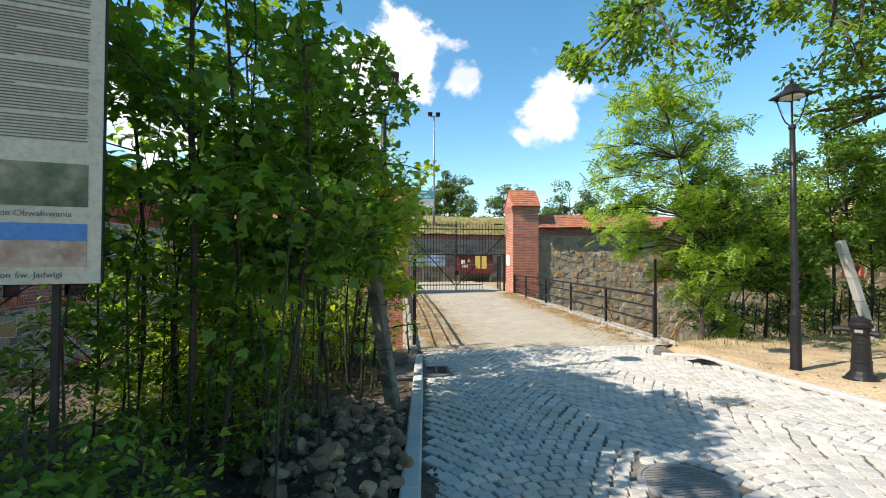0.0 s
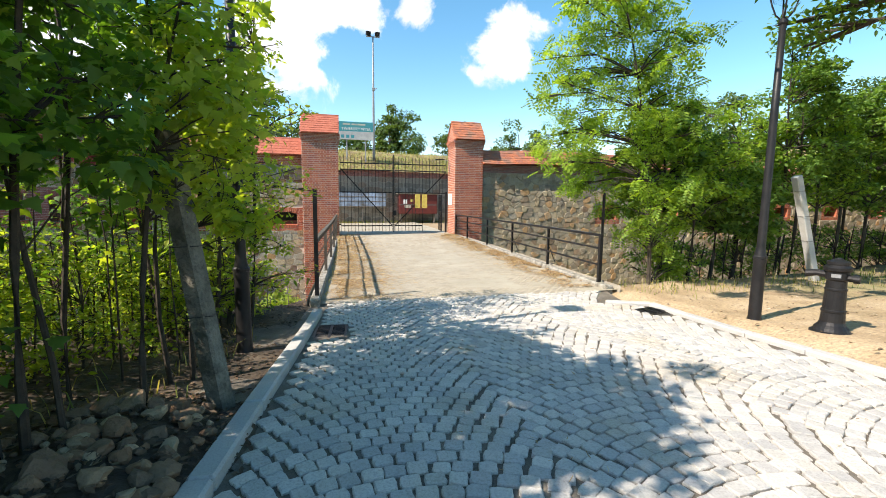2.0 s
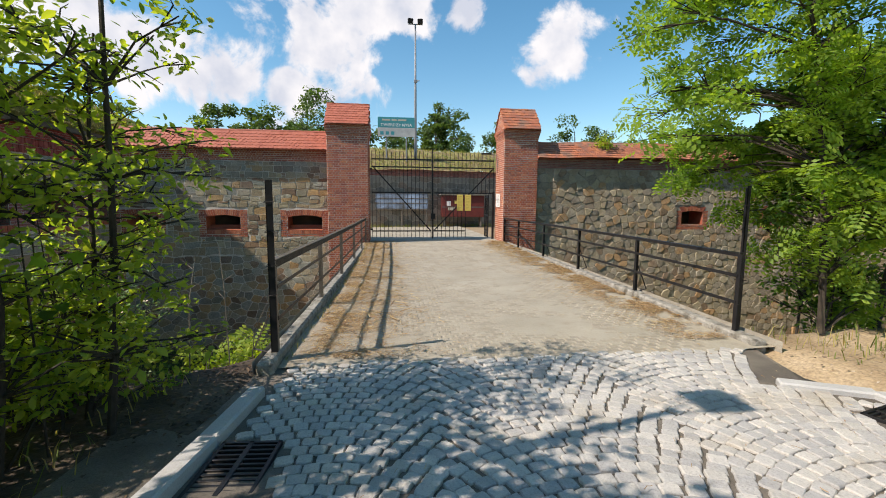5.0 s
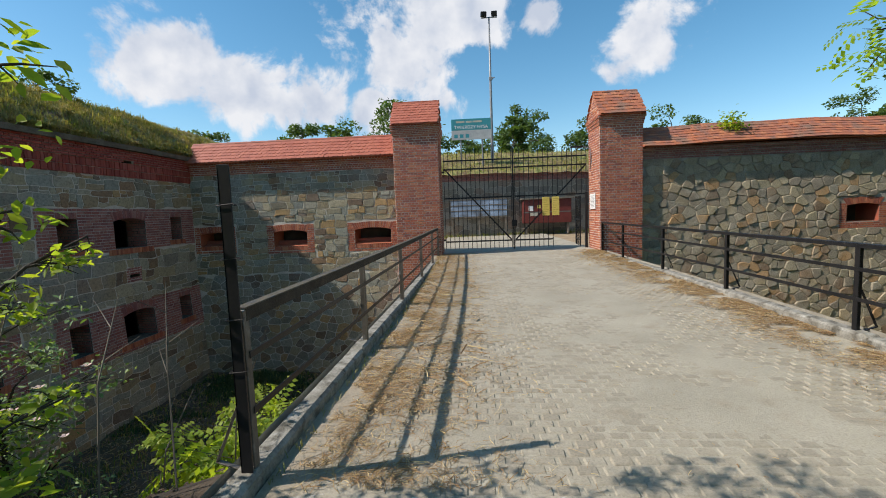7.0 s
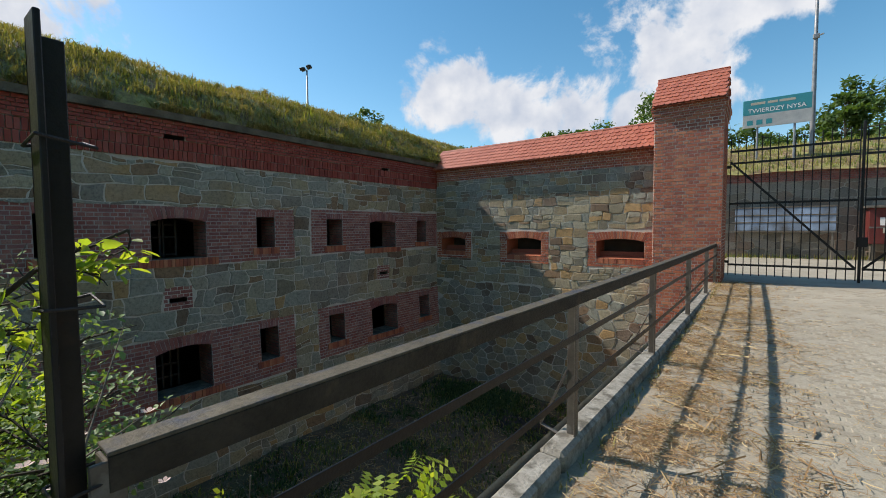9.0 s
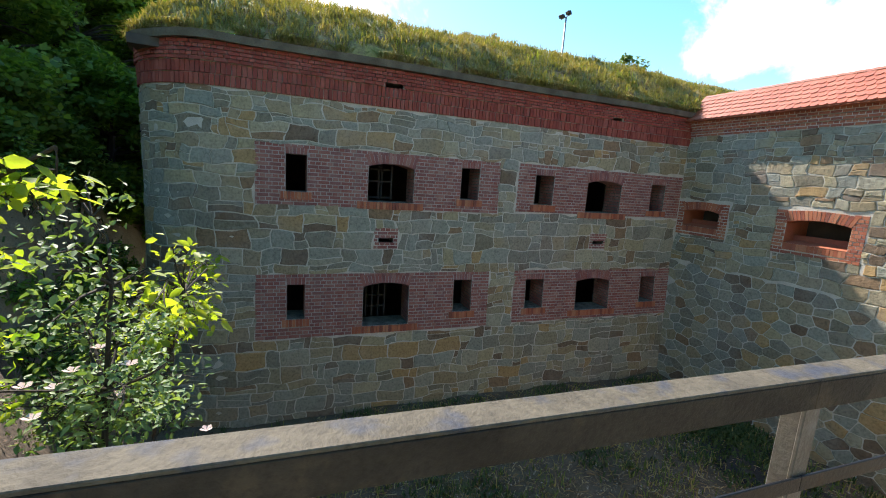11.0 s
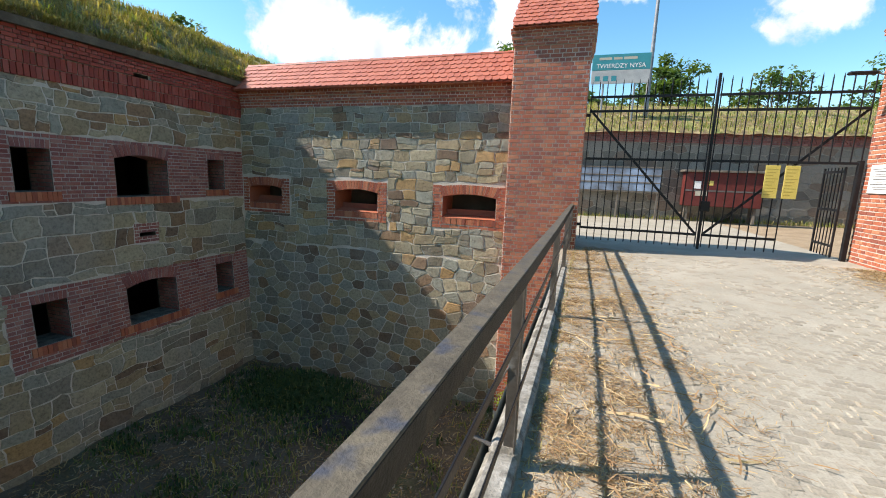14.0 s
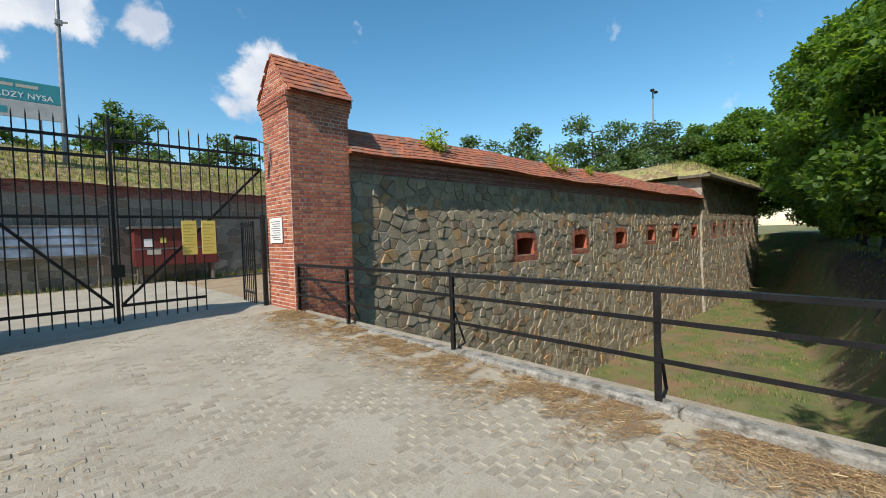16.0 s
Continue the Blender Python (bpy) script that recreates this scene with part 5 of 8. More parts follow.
def build_bridge():
    th = tagged(new("bridge"), "stone causeway over the moat with dusty worn paving", "bridge", kind="structure")
    # dusty deck
    xs, ys = np.arange(0.45, 7.11, 0.111), np.concatenate([np.arange(9.4, 26.5, 0.115), np.arange(26.5, 40.0, 0.6)])
    vs = []
    for y in ys:
        for x in xs:
            d = 0.010 * fbm(x, y, 1.3, 5) + 0.006 * fbm(x, y, 4.0, 6)
            edge = max(0.0, 1.35 - x) * 0.018 + max(0.0, x - 6.2) * 0.03
            vs.append((x, y, road_z(y) + d + edge + 0.002))
    w = len(xs)
    deck = bulk("deck", vs, [(j * w + i, j * w + i + 1, (j + 1) * w + i + 1, (j + 1) * w + i) for j in range(len(ys) - 1) for i in range(w - 1)], M_DUST, th, True)
    dirt_shade = deck.data.color_attributes.new("dirt_shade", "FLOAT_COLOR", "POINT")
    cols = []
    for x, y, z in vs:
        k = max(step((1.75 + 0.5 * fbm(x, y, 0.9, 44) - x) / 0.7), step((x - 6.35 + 0.4 * fbm(x, y, 0.9, 45)) / 0.5))
        k *= min(1.0, max(0.15, 0.7 + 0.9 * fbm(x, y, 1.6, 41)))
        # soil strip along the west beam, which also paints the beam's shadow
        k = max(k, 1.15 * step((0.86 - x) / 0.2))
        cols += [k if y < 24.2 else 0.0, 0, 0, 1]
    dirt_shade.data.foreach_set("color", cols)
    # worn blocks showing through the dust
    rnd = random.Random(77)
    shapes = []
    for k in range(8):
        g = Geo()
        g.box(-0.085 + rnd.uniform(0, 0.012), -0.052, -0.08, 0.085 - rnd.uniform(0, 0.012), 0.052 - rnd.uniform(0, 0.006), 0.0, 0.012)
        shapes.append(g)
    single = [g.mesh("paving_block", M_BLOCK[0]) for g in shapes]
    rest, made = Geo(), 0
    for j in range(int((24.6 - 9.5) / 0.112)):
        y = 9.5 + j * 0.112
        for i in range(34):
            x = 0.78 + (i + 0.5 * (j % 2)) * 0.182
            if x > 6.75:
                continue
            sink = 0.012 * fbm(x, y, 0.55, 12) - 0.004 - (0.004 if 2.2 < x < 5.0 else 0)
            k = rnd.randrange(8)
            m = Matrix.Translation((x + rnd.uniform(-0.008, 0.008), y + rnd.uniform(-0.006, 0.006), road_z(y) + sink + 0.0125)) @ Matrix.Rotation(rnd.uniform(-0.05, 0.05), 4, "Z") @ Matrix.Rotation(rnd.uniform(-0.02, 0.02), 4, "X")
            if 9.6 < y < 12.6 and 1.2 < x < 3.8 and made < 290 and rnd.random() < 0.8:
                ob = new("paving_block", single[k])
                ob.parent, ob.matrix_basis = th, m
                made += 1
            elif y < 19 or rnd.random() < 0.5:
                rest.add([m @ Vector(p) for p in shapes[k].v], shapes[k].f)
    tagged(part("paving_blocks", rest, M_BLOCK[1], th), kind="stuff")
    # flanks of the causeway
    for s, f in ((-1, rail_x), (1, rail_xr)):
        g = Geo()
        for a, b in zip(np.arange(9.3, 25.0, 1.0), np.arange(10.3, 26.0, 1.0)):
            xa, xb = f(a) + s * 0.16, f(b) + s * 0.16
            g.add([(xa, a, -5.4), (xb, b, -5.4), (xb, b, 0.0), (xa, a, 0.0)], [(0, 1, 2, 3)])
        part("flank", g, M_MORTAR_R, th, "rubble side of the causeway")
    # edge beams, cast in lengths
    for s, f in ((-1, rail_x), (1, rail_xr)):
        y = 9.25 if s < 0 else 9.45
        while y < 23.3:
            b = min(y + 2.95, 23.4 if s < 0 else 23.6)
            xa, xb = f(y) + 0.02 * -s, f(b) + 0.02 * -s
            ang = math.degrees(math.atan2(xa - xb, b - y))
            g = Geo()
            top = 0.0 if s < 0 else -0.02
            g.box(-0.14 if s < 0 else -0.09, 0.005, -0.5, 0.05 if s < 0 else 0.12, b - y - 0.005, top + 0.012 * math.sin(y * 1.7), 0.03, pose(xa, y, 0, 0, 0, ang))
            part("edge_beam", g, M_CONC, th, "lichen-stained concrete edge beam")
            y = b
    return th


build_bridge()


def railing(f, ys, side, name_label):
    th = thing("railing", name_label, "railing", (f(ys[0]), ys[0], 0.0), "bridge railings")
    off = Vector(th.location)

    def child(name, g, mat, lab=""):
        part(name, g, mat, th, lab).location = -off

    mat = M_RAIL if side < 0 else M_IRON
    for i, y in enumerate(ys):
        x = f(y)
        g = Geo()
        g.box(x - 0.035, y - 0.006, -0.06, x + 0.035, y + 0.006, 1.10, 0.003)
        g.box(x - 0.04 if side > 0 else x + 0.028, y - 0.035, -0.06, x - 0.028 if side > 0 else x + 0.04, y + 0.035, 1.10, 0.003)
        child("post", g, mat)
        if 0 < i < len(ys) - 1 or side < 0:
            g = Geo()
            g.bar((x + side * 0.03, y, 0.52), (x + side * 0.26, y + 0.02, 0.02), 0.035, 0.010, 0.002)
            g.bar((x + side * 0.26, y + 0.02, 0.02), (x + side * 0.05, y, -0.03), 0.035, 0.010, 0.002)
            child("brace", g, mat)
    for k, (z, wd, tk) in enumerate(((1.115, 0.085, 0.012), (0.79, 0.05, 0.012), (0.40, 0.05, 0.012))):
        for a, b in zip(ys, ys[1:]):
            pa, pb = Vector((f(a), a, z)), Vector((f(b), b, z))
            g = Geo()
            if k == 0:
                g.bar(pa, pb, 0.085, 0.010, 0.002)
                drop = 0.085 if side < 0 else 0.045
                fl = Geo()
                fl.bar(pa + Vector((side * -0.0375, 0, -0.006 - drop / 2)), pb + Vector((side * -0.0375, 0, -0.006 - drop / 2)), 0.010, drop, 0.002)
                # left flange coloured darker than the top bar, as its shaded side
                child("flange", fl, M_RAILSHADE if side < 0 else mat)
            else:
                g.bar(pa + Vector((-side * 0.045, 0, 0)), pb + Vector((-side * 0.045, 0, 0)), 0.008, 0.05, 0.002)
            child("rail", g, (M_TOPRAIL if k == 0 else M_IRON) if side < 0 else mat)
    return th


railing(rail_x, [9.68, 12.53, 15.2, 18.2, 21.2, 23.36], -1, "grey weathered steel railing on the bridge edge beam")
railing(rail_xr, [9.9, 12.65, 15.55, 18.45, 21.4, 23.56], 1, "black painted steel railing on the bridge edge beam")


def tall_post(x, y, z0, z1, half, label):
    th = thing("fence_post", label, "post", (x, y, z0), "tall steel posts")
    g = Geo()
    g.box(-half, -0.006, -0.1, half, 0.006, z1 - z0, 0.002)
    g.box(-half, -0.006, -0.1, 0.012 - half, 0.015 + half, z1 - z0 - 0.03, 0.002)
    part("angle_bar", g, M_IRON, th)
    for z in (0.75, 1.1, 1.5, 1.85):
        g = Geo()
        g.tube([(-0.06, -0.015, z), (0.06, -0.016, z + 0.01), (0.02, 0.09, z), (-0.06, 0.085, z + 0.02), (-0.06, -0.015, z)], 0.004, 5)
        part("wire", g, M_RUST, th)


tall_post(0.37, 9.60, -0.05, 2.06, 0.04, "black steel angle post at the end of the railing")
tall_post(6.86, 9.95, -0.05, 2.08, 0.026, "black steel angle post with wire ends")


# ---------------------------------------------------------------- gate
GY = 25.05


def build_gate():
    th = thing("gate", "tall black wrought iron double gate with spiked bars", "gate", (3.78, GY, 0.0))
    off = Vector(th.location)

    def child(name, g, mat=M_IRON, lab="", parent=th):
        ob = part(name, g, mat, parent, lab)
        ob.location = -off if parent is th else (0, 0, 0)
        return ob

    def spike(g, x, z0, z1, r=0.012):
        g.box(x - r, GY - r, z0, x + r, GY + r, z1 - 0.12, 0.003)
        g.add([(x - r, GY - r, z1 - 0.12), (x + r, GY - r, z1 - 0.12), (x + r, GY + r, z1 - 0.12), (x - r, GY + r, z1 - 0.12), (x, GY, z1)], [(0, 1, 4), (1, 2, 4), (2, 3, 4), (3, 0, 4)])

    for side, x0, x1 in ((0, 0.90, 3.74), (1, 3.88, 6.85)):
        low_end = x1 if side == 0 else 5.45
        for z, e in ((0.42, low_end), (2.28, x1), (3.50, x1), (3.86, x1)):
            fr = Geo()
            fr.box(x0 - 0.02, GY - 0.025, z - 0.03, e, GY + 0.025, z + 0.03, 0.004)
            child("cross_rail", fr)
        d = Geo()
        if side == 0:
            d.bar((x0, GY + 0.03, 3.55), (x1, GY + 0.03, 0.42), 0.012, 0.06, 0.003)
        else:
            d.bar((x0, GY + 0.03, 0.42), (x1, GY + 0.03, 3.50), 0.012, 0.06, 0.003)
        child("diagonal", d)
        n = 15
        for i in range(n + 1):
            x = x0 + (x1 - x0) * i / n
            g = Geo()
            lo = 0.10 if x < 5.5 else 2.28
            spike(g, x, lo, 4.30 + 0.02 * math.sin(i * 2.1))
            child("bar", g)
    g = Geo()
    g.box(3.78, GY - 0.035, 0.05, 3.84, GY + 0.035, 4.36, 0.006)
    child("meeting_stile", g)
    g = Geo()
    g.box(3.74, GY - 0.09, 1.02, 3.95, GY - 0.03, 1.28, 0.01)
    child("lock", g, M_IRON, "black lock box")
    for x in (5.02, 5.42):
        g = Geo()
        g.box(x, GY - 0.05, 1.42, x + 0.30, GY - 0.035, 2.20, 0.004)
        pl = child("notice_plate", g, M_YELLOW, "yellow notice plate")
        g = Geo()
        for k in range(9):
            z = 2.10 - 0.075 * k
            g.box(x + 0.03, GY - 0.053, z, x + 0.27 - 0.05 * (k % 3), GY - 0.0505, z + 0.018)
        child("print", g, surf("faded_print", [(0.42, 0.32, 0.06), (0.46, 0.35, 0.08)], bump=0.0), "", pl)
    # wicket, standing open away from the bridge
    w = Geo()
    w.box(6.60, GY + 0.03, 0.08, 6.64, GY + 0.07, 2.2, 0.003)
    w.box(6.66, GY + 1.04, 0.08, 6.70, GY + 1.08, 2.2, 0.003)
    for z in (0.35, 1.2, 2.1):
        w.bar((6.62, GY + 0.03, z), (6.68, GY + 1.08, z), 0.02, 0.06, 0.004)
    wicket = child("wicket", w, M_IRON, "black iron wicket standing open")
    for k in range(1, 6):
        b = Geo()
        y = GY + 0.05 + k * 0.168
        b.box(6.61 + 0.01 * k, y - 0.01, 0.08, 6.63 + 0.01 * k, y + 0.01, 2.2, 0.003)
        child("wicket_bar", b, M_IRON, "", wicket)
    g = Geo()
    g.box(6.80, GY - 0.05, -0.02, 6.90, GY + 0.05, 2.35, 0.006)
    child("wicket_post", g)
    for z in (0.5, 3.4):
        g = Geo()
        g.box(0.74, GY - 0.03, z - 0.04, 0.92, GY + 0.03, z + 0.04, 0.005)
        child("hinge", g)
    return th


build_gate()


def build_pillar_fittings():
    th = thing("wall_plaque", "white printed information plaque screwed to the brick pillar", "plaque", (6.95, 24.45, 1.9))
    g = Geo()
    g.box(-0.02, -0.36, -0.28, 0.0, 0.36, 0.34, 0.004)
    b = part("board", g, M_WHITE, th)
    g = Geo()
    for k in range(9):
        g.box(-0.024, -0.28 + 0.03 * (k % 2), 0.24 - k * 0.055, -0.0205, 0.28 - 0.07 * (k % 3), 0.255 - k * 0.055)
    part("print", g, M_INK, b, "small dark print")
    th = thing("wall_lamp", "small grey bracket lamp on the gate pillar", "lamp", (6.95, 24.6, 3.95))
    g = Geo()
    g.tube([(0.02, 0, -0.5), (-0.05, 0, -0.15), (-0.05, 0, 0.12), (-0.35, 0, 0.2)], 0.018, 8)
    part("arm", g, M_STEEL, th)
    g = Geo()
    g.box(-0.85, -0.07, 0.17, -0.33, 0.07, 0.24, 0.025)
    part("head", g, M_IRON, th)


build_pillar_fittings()


# ---------------------------------------------------------------- cobbled road
def kerb_line(side):
    return [(-0.45, -6.0), (-0.22, 0.0), (-0.06, 2.65), (0.20, 5.8), (0.42, 8.75)] if side < 0 else [(5.90, 8.35), (6.62, 7.95), (6.45, 7.0), (6.18, 5.6), (6.05, 4.0), (6.1, 0.0), (6.3, -6.0)]


def build_road():
    th = tagged(new("road"), "granite sett road laid in curved rows, dusty and worn", "road", kind="structure")
    xs, ys = np.arange(-0.5, 7.3, 0.2), np.arange(-9.0, 9.75, 0.25)
    lim = lambda y: float(np.interp(y, [-6, 0, 4, 5.6, 7, 7.95, 8.5, 9.5], [6.3, 6.1, 6.05, 6.18, 6.45, 6.6, 6.4, 6.7]))
    vs = [(min(x, lim(y)), y, road_z(y) - 0.012 + 0.006 * fbm(x, y, 1.5)) for y in ys for x in xs]
    w = len(xs)
    bulk("bedding", vs, [(j * w + i, j * w + i + 1, (j + 1) * w + i + 1, (j + 1) * w + i) for j in range(len(ys) - 1) for i in range(w - 1)], M_GROUT, th, True)
    rnd = random.Random(15)
    shapes = []
    for k in range(10):
        g = Geo()
        a, b = 0.0675 + rnd.uniform(-0.009, 0.004), 0.0625 + rnd.uniform(-0.006, 0.003)
        ring = []
        for t in range(12):
            an = 2 * math.pi * (t + 0.5) / 12
            c, s = math.cos(an), math.sin(an)
            q = (abs(c) ** 9 + abs(s) ** 9) ** (-1 / 9)
            ring.append((a * c * q * rnd.uniform(0.89, 1.05), b * s * q * rnd.uniform(0.89, 1.05)))
        n = len(ring)
        g.add([(x, y, -0.05) for x, y in ring] + [(x * 0.97, y * 0.97, 0.004) for x, y in ring] + [(x * 0.86, y * 0.86, 0.011 + rnd.uniform(-0.003, 0.003)) for x, y in ring],
              [(r * n + i, r * n + (i + 1) % n, (r + 1) * n + (i + 1) % n, (r + 1) * n + i) for r in (0, 1) for i in range(n)] + [tuple(range(2 * n, 3 * n))])
        shapes.append(g)
    single = [g.mesh("sett", M_SETT[0]) for g in shapes]
    rest, made = Geo(), 0
    period, dx, dy = 2.05, 0.138, 0.128
    left = lambda y: float(np.interp(y, [-6, 0, 2.65, 5.8, 8.75, 9.5], [-0.35, -0.12, 0.04, 0.30, 0.52, 0.55]))
    right = lambda y: float(np.interp(y, [-6, 0, 4, 5.6, 7, 7.95, 8.0, 8.4, 9.5], [6.18, 5.98, 5.93, 6.06, 6.32, 6.5, 6.4, 5.8, 6.6]))
    for j in range(int(17.0 / dy)):
        base = -6.6 + j * dy
        for i in range(60):
            x = -0.8 + (i + 0.5 * (j % 2)) * dx + rnd.uniform(-0.012, 0.012)
            t = ((x - 0.1) % period) / period * 2 - 1
            y = base - 0.34 + 0.34 * (1 - t * t) + rnd.uniform(-0.008, 0.008)
            if not (left(y) + 0.05 < x < right(y) - 0.05) or y > 9.5:
                continue
            if 0.42 < x < 0.93 and 6.95 < y < 7.8 or 6.0 < x < 6.55 and 7.0 < y < 7.7 or math.hypot(x - 2.15, y - 2.62) < 0.40:
                continue
            slope = 0.34 * (-2 * t) * 2 / period
            k = rnd.randrange(10)
            m = Matrix.Translation((x, y, road_z(y) + rnd.uniform(-0.006, 0.004))) @ Matrix.Rotation(math.atan(slope) + rnd.uniform(-0.08, 0.08), 4, "Z") @ Matrix.Rotation(rnd.uniform(-0.04, 0.04), 4, "X") @ Matrix.Rotation(rnd.uniform(-0.04, 0.04), 4, "Y")
            if 3.0 < y < 6.5 and 1.2 < x < 3.4 and made < 295:
                ob = new("sett", single[k])
                ob.parent, ob.matrix_basis = th, m
                made += 1
            else:
                rest.add([m @ Vector(p) for p in shapes[k].v], shapes[k].f)
    tagged(part("setts", rest, M_SETT[1], th), kind="stuff")
    return th


build_road()


def build_kerbs():
    for side in (-1, 1):
        pts = kerb_line(side)
        th = tagged(new("kerb"), "pale granite kerb along the cobbled road", "kerb", kind="structure")
        for (xa, ya), (xb, yb) in zip(pts, pts[1:]):
            ln = math.hypot(xb - xa, yb - ya)
            n = max(1, round(ln / 1.0))
            for i in range(n):
                p = Vector((xa + (xb - xa) * i / n, ya + (yb - ya) * i / n, 0))
                q = Vector((xa + (xb - xa) * (i + 1) / n, ya + (yb - ya) * (i + 1) / n, 0))
                h = 0.09 if side < 0 else 0.055
                p.z, q.z = road_z(p.y) + h - 0.12, road_z(q.y) + h - 0.12
                d = (q - p).normalized() * 0.004
                g = Geo()
                g.bar(p + d, q - d, 0.16, 0.24, 0.018)
                part("kerb_stone", g, M_KERB, th)


build_kerbs()


def drain(x, y, w, ln, rot, label):
    th = thing("drain_grate", label, "drain", (x, y, road_z(y)), "road drains")
    th.rotation_euler = (0, 0, radians(rot))
    g = Geo()
    for a, b, c, d in ((-w / 2, -ln / 2, -w / 2 + 0.03, ln / 2), (w / 2 - 0.03, -ln / 2, w / 2, ln / 2), (-w / 2, -ln / 2, w / 2, -ln / 2 + 0.03), (-w / 2, ln / 2 - 0.03, w / 2, ln / 2), (-0.02, -ln / 2, 0.02, ln / 2)):
        g.box(a, b, -0.03, c, d, 0.008, 0.003)
    part("rim", g, M_IRON, th)
    n = int(ln / 0.055)
    for i in range(1, n):
        g = Geo()
        yy = -ln / 2 + ln * i / n
        g.box(-w / 2 + 0.02, yy - 0.011, -0.03, w / 2 - 0.02, yy + 0.011, 0.004, 0.003)
        part("slat", g, M_IRON, th)
    g = Geo()
    g.box(-w / 2, -ln / 2, -0.045, w / 2, ln / 2, -0.0405)
    part("sump", g, M_RUST, th)


drain(0.66, 7.38, 0.46, 0.75, -4, "rusty cast iron drain grate beside the kerb")
drain(6.26, 7.34, 0.42, 0.66, 14, "black cast iron drain grate beside the kerb")


def manhole():
    th = thing("manhole_cover", "round cast iron manhole cover set among the setts", "manhole cover", (2.15, 2.62, road_z(2.62)))
    th.rotation_euler = (-0.055, 0, 0)
    g = Geo()
    g.lathe(0, 0, [(0.36, -0.05), (0.36, 0.008), (0.345, 0.012), (0.325, 0.012), (0.322, 0.004)], 32)
    part("ring", g, M_STEEL, th)
    g = Geo()
    for i in range(-7, 8):
        y = i * 0.042
        h = math.sqrt(max(0.0, 0.31 ** 2 - y * y))
        g.box(-h, y - 0.013, 0.004, h, y + 0.013, 0.012, 0.002)
    part("ribs", g, surf("worn_cast_iron", [(0.13, 0.125, 0.115), (0.22, 0.21, 0.19)], scale=5.0, rough=0.6, bump=0.3), th)


manhole()


# ---------------------------------------------------------------- lamps, pump, posts, board
def street_lamp(x, y, z):
    th = thing("street_lamp", "black cast iron street lamp with a four-sided lantern", "street lamp", (x, y, z), "street lamps")
    g = Geo()
    g.lathe(0, 0, [(0.105, -0.2), (0.105, 0.02), (0.098, 0.06), (0.090, 0.10), (0.084, 0.95), (0.092, 1.0), (0.086, 1.06), (0.068, 1.14), (0.061, 1.2), (0.053, 3.2), (0.043, 4.6)], 20)
    part("pole", g, M_IRON, th, smooth=True)
    for zz, r in ((1.0, 0.098), (4.52, 0.062)):
        g = Geo()
        g.lathe(0, 0, [(r * 0.7, zz), (r, zz + 0.03), (r, zz + 0.06), (r * 0.66, zz + 0.1)], 16)
        part("collar", g, M_IRON, th)
    g = Geo()
    for s in range(4):
        a = math.pi / 4 + s * math.pi / 2
        g.tube([(0.03 * math.cos(a), 0.03 * math.sin(a), 4.6), (0.10 * math.cos(a), 0.10 * math.sin(a), 4.68), (0.15 * math.cos(a), 0.15 * math.sin(a), 4.82), (0.24 * math.cos(a), 0.24 * math.sin(a), 5.16)], 0.012, 6)
    lan = part("lantern", g, M_IRON, th)
    glass = bpy.data.materials.new("clear_lamp_glass")
    glass.use_nodes = True
    b = glass.node_tree.nodes["Principled BSDF"]
    b.inputs["Base Color"].default_value, b.inputs["Roughness"].default_value, b.inputs["Transmission Weight"].default_value = (0.95, 0.96, 0.96, 1), 0.02, 1.0
    b.inputs["IOR"].default_value = 1.2
    d = Geo()
    d.lathe(0, 0, [(0.16, 5.118), (0.19, 5.13), (0.19, 5.14)], 20)
    part("diffuser", d, M_WHITE, lan, "white diffuser under the hood")
    for s in range(4):
        a0, a1 = math.pi / 4 + s * math.pi / 2, math.pi / 4 + (s + 1) * math.pi / 2
        g = Geo()
        g.add([(0.13 * math.cos(a0), 0.13 * math.sin(a0), 4.84), (0.13 * math.cos(a1), 0.13 * math.sin(a1), 4.84), (0.225 * math.cos(a1), 0.225 * math.sin(a1), 5.14), (0.225 * math.cos(a0), 0.225 * math.sin(a0), 5.14),
               (0.125 * math.cos(a0), 0.125 * math.sin(a0), 4.84), (0.125 * math.cos(a1), 0.125 * math.sin(a1), 4.84), (0.22 * math.cos(a1), 0.22 * math.sin(a1), 5.14), (0.22 * math.cos(a0), 0.22 * math.sin(a0), 5.14)],
              [(0, 1, 2, 3), (7, 6, 5, 4), (0, 4, 5, 1), (3, 2, 6, 7)])
        part("pane", g, glass, lan, "clear glass pane").visible_shadow = False
    g = Geo()
    k = 4
    prof = [(0.345, 5.14), (0.35, 5.165), (0.23, 5.225), (0.12, 5.30), (0.10, 5.36), (0.03, 5.40)]
    vs = [(r * math.cos(math.pi / 4 + s * math.pi / 2), r * math.sin(math.pi / 4 + s * math.pi / 2), zz) for r, zz in prof for s in range(k)]
    g.add(vs, [(i * k + s, i * k + (s + 1) % k, (i + 1) * k + (s + 1) % k, (i + 1) * k + s) for i in range(len(prof) - 1) for s in range(k)] + [(3, 2, 1, 0), tuple(range(20, 24))])
    g.lathe(0, 0, [(0.015, 5.38), (0.035, 5.43), (0.02, 5.46), (0.004, 5.52)], 10)
    part("hood", g, M_IRON, lan)
    return th


lamp = street_lamp(7.26, 6.42, -0.02)
copy_thing(lamp, pose(-0.33, 6.62, -0.02))


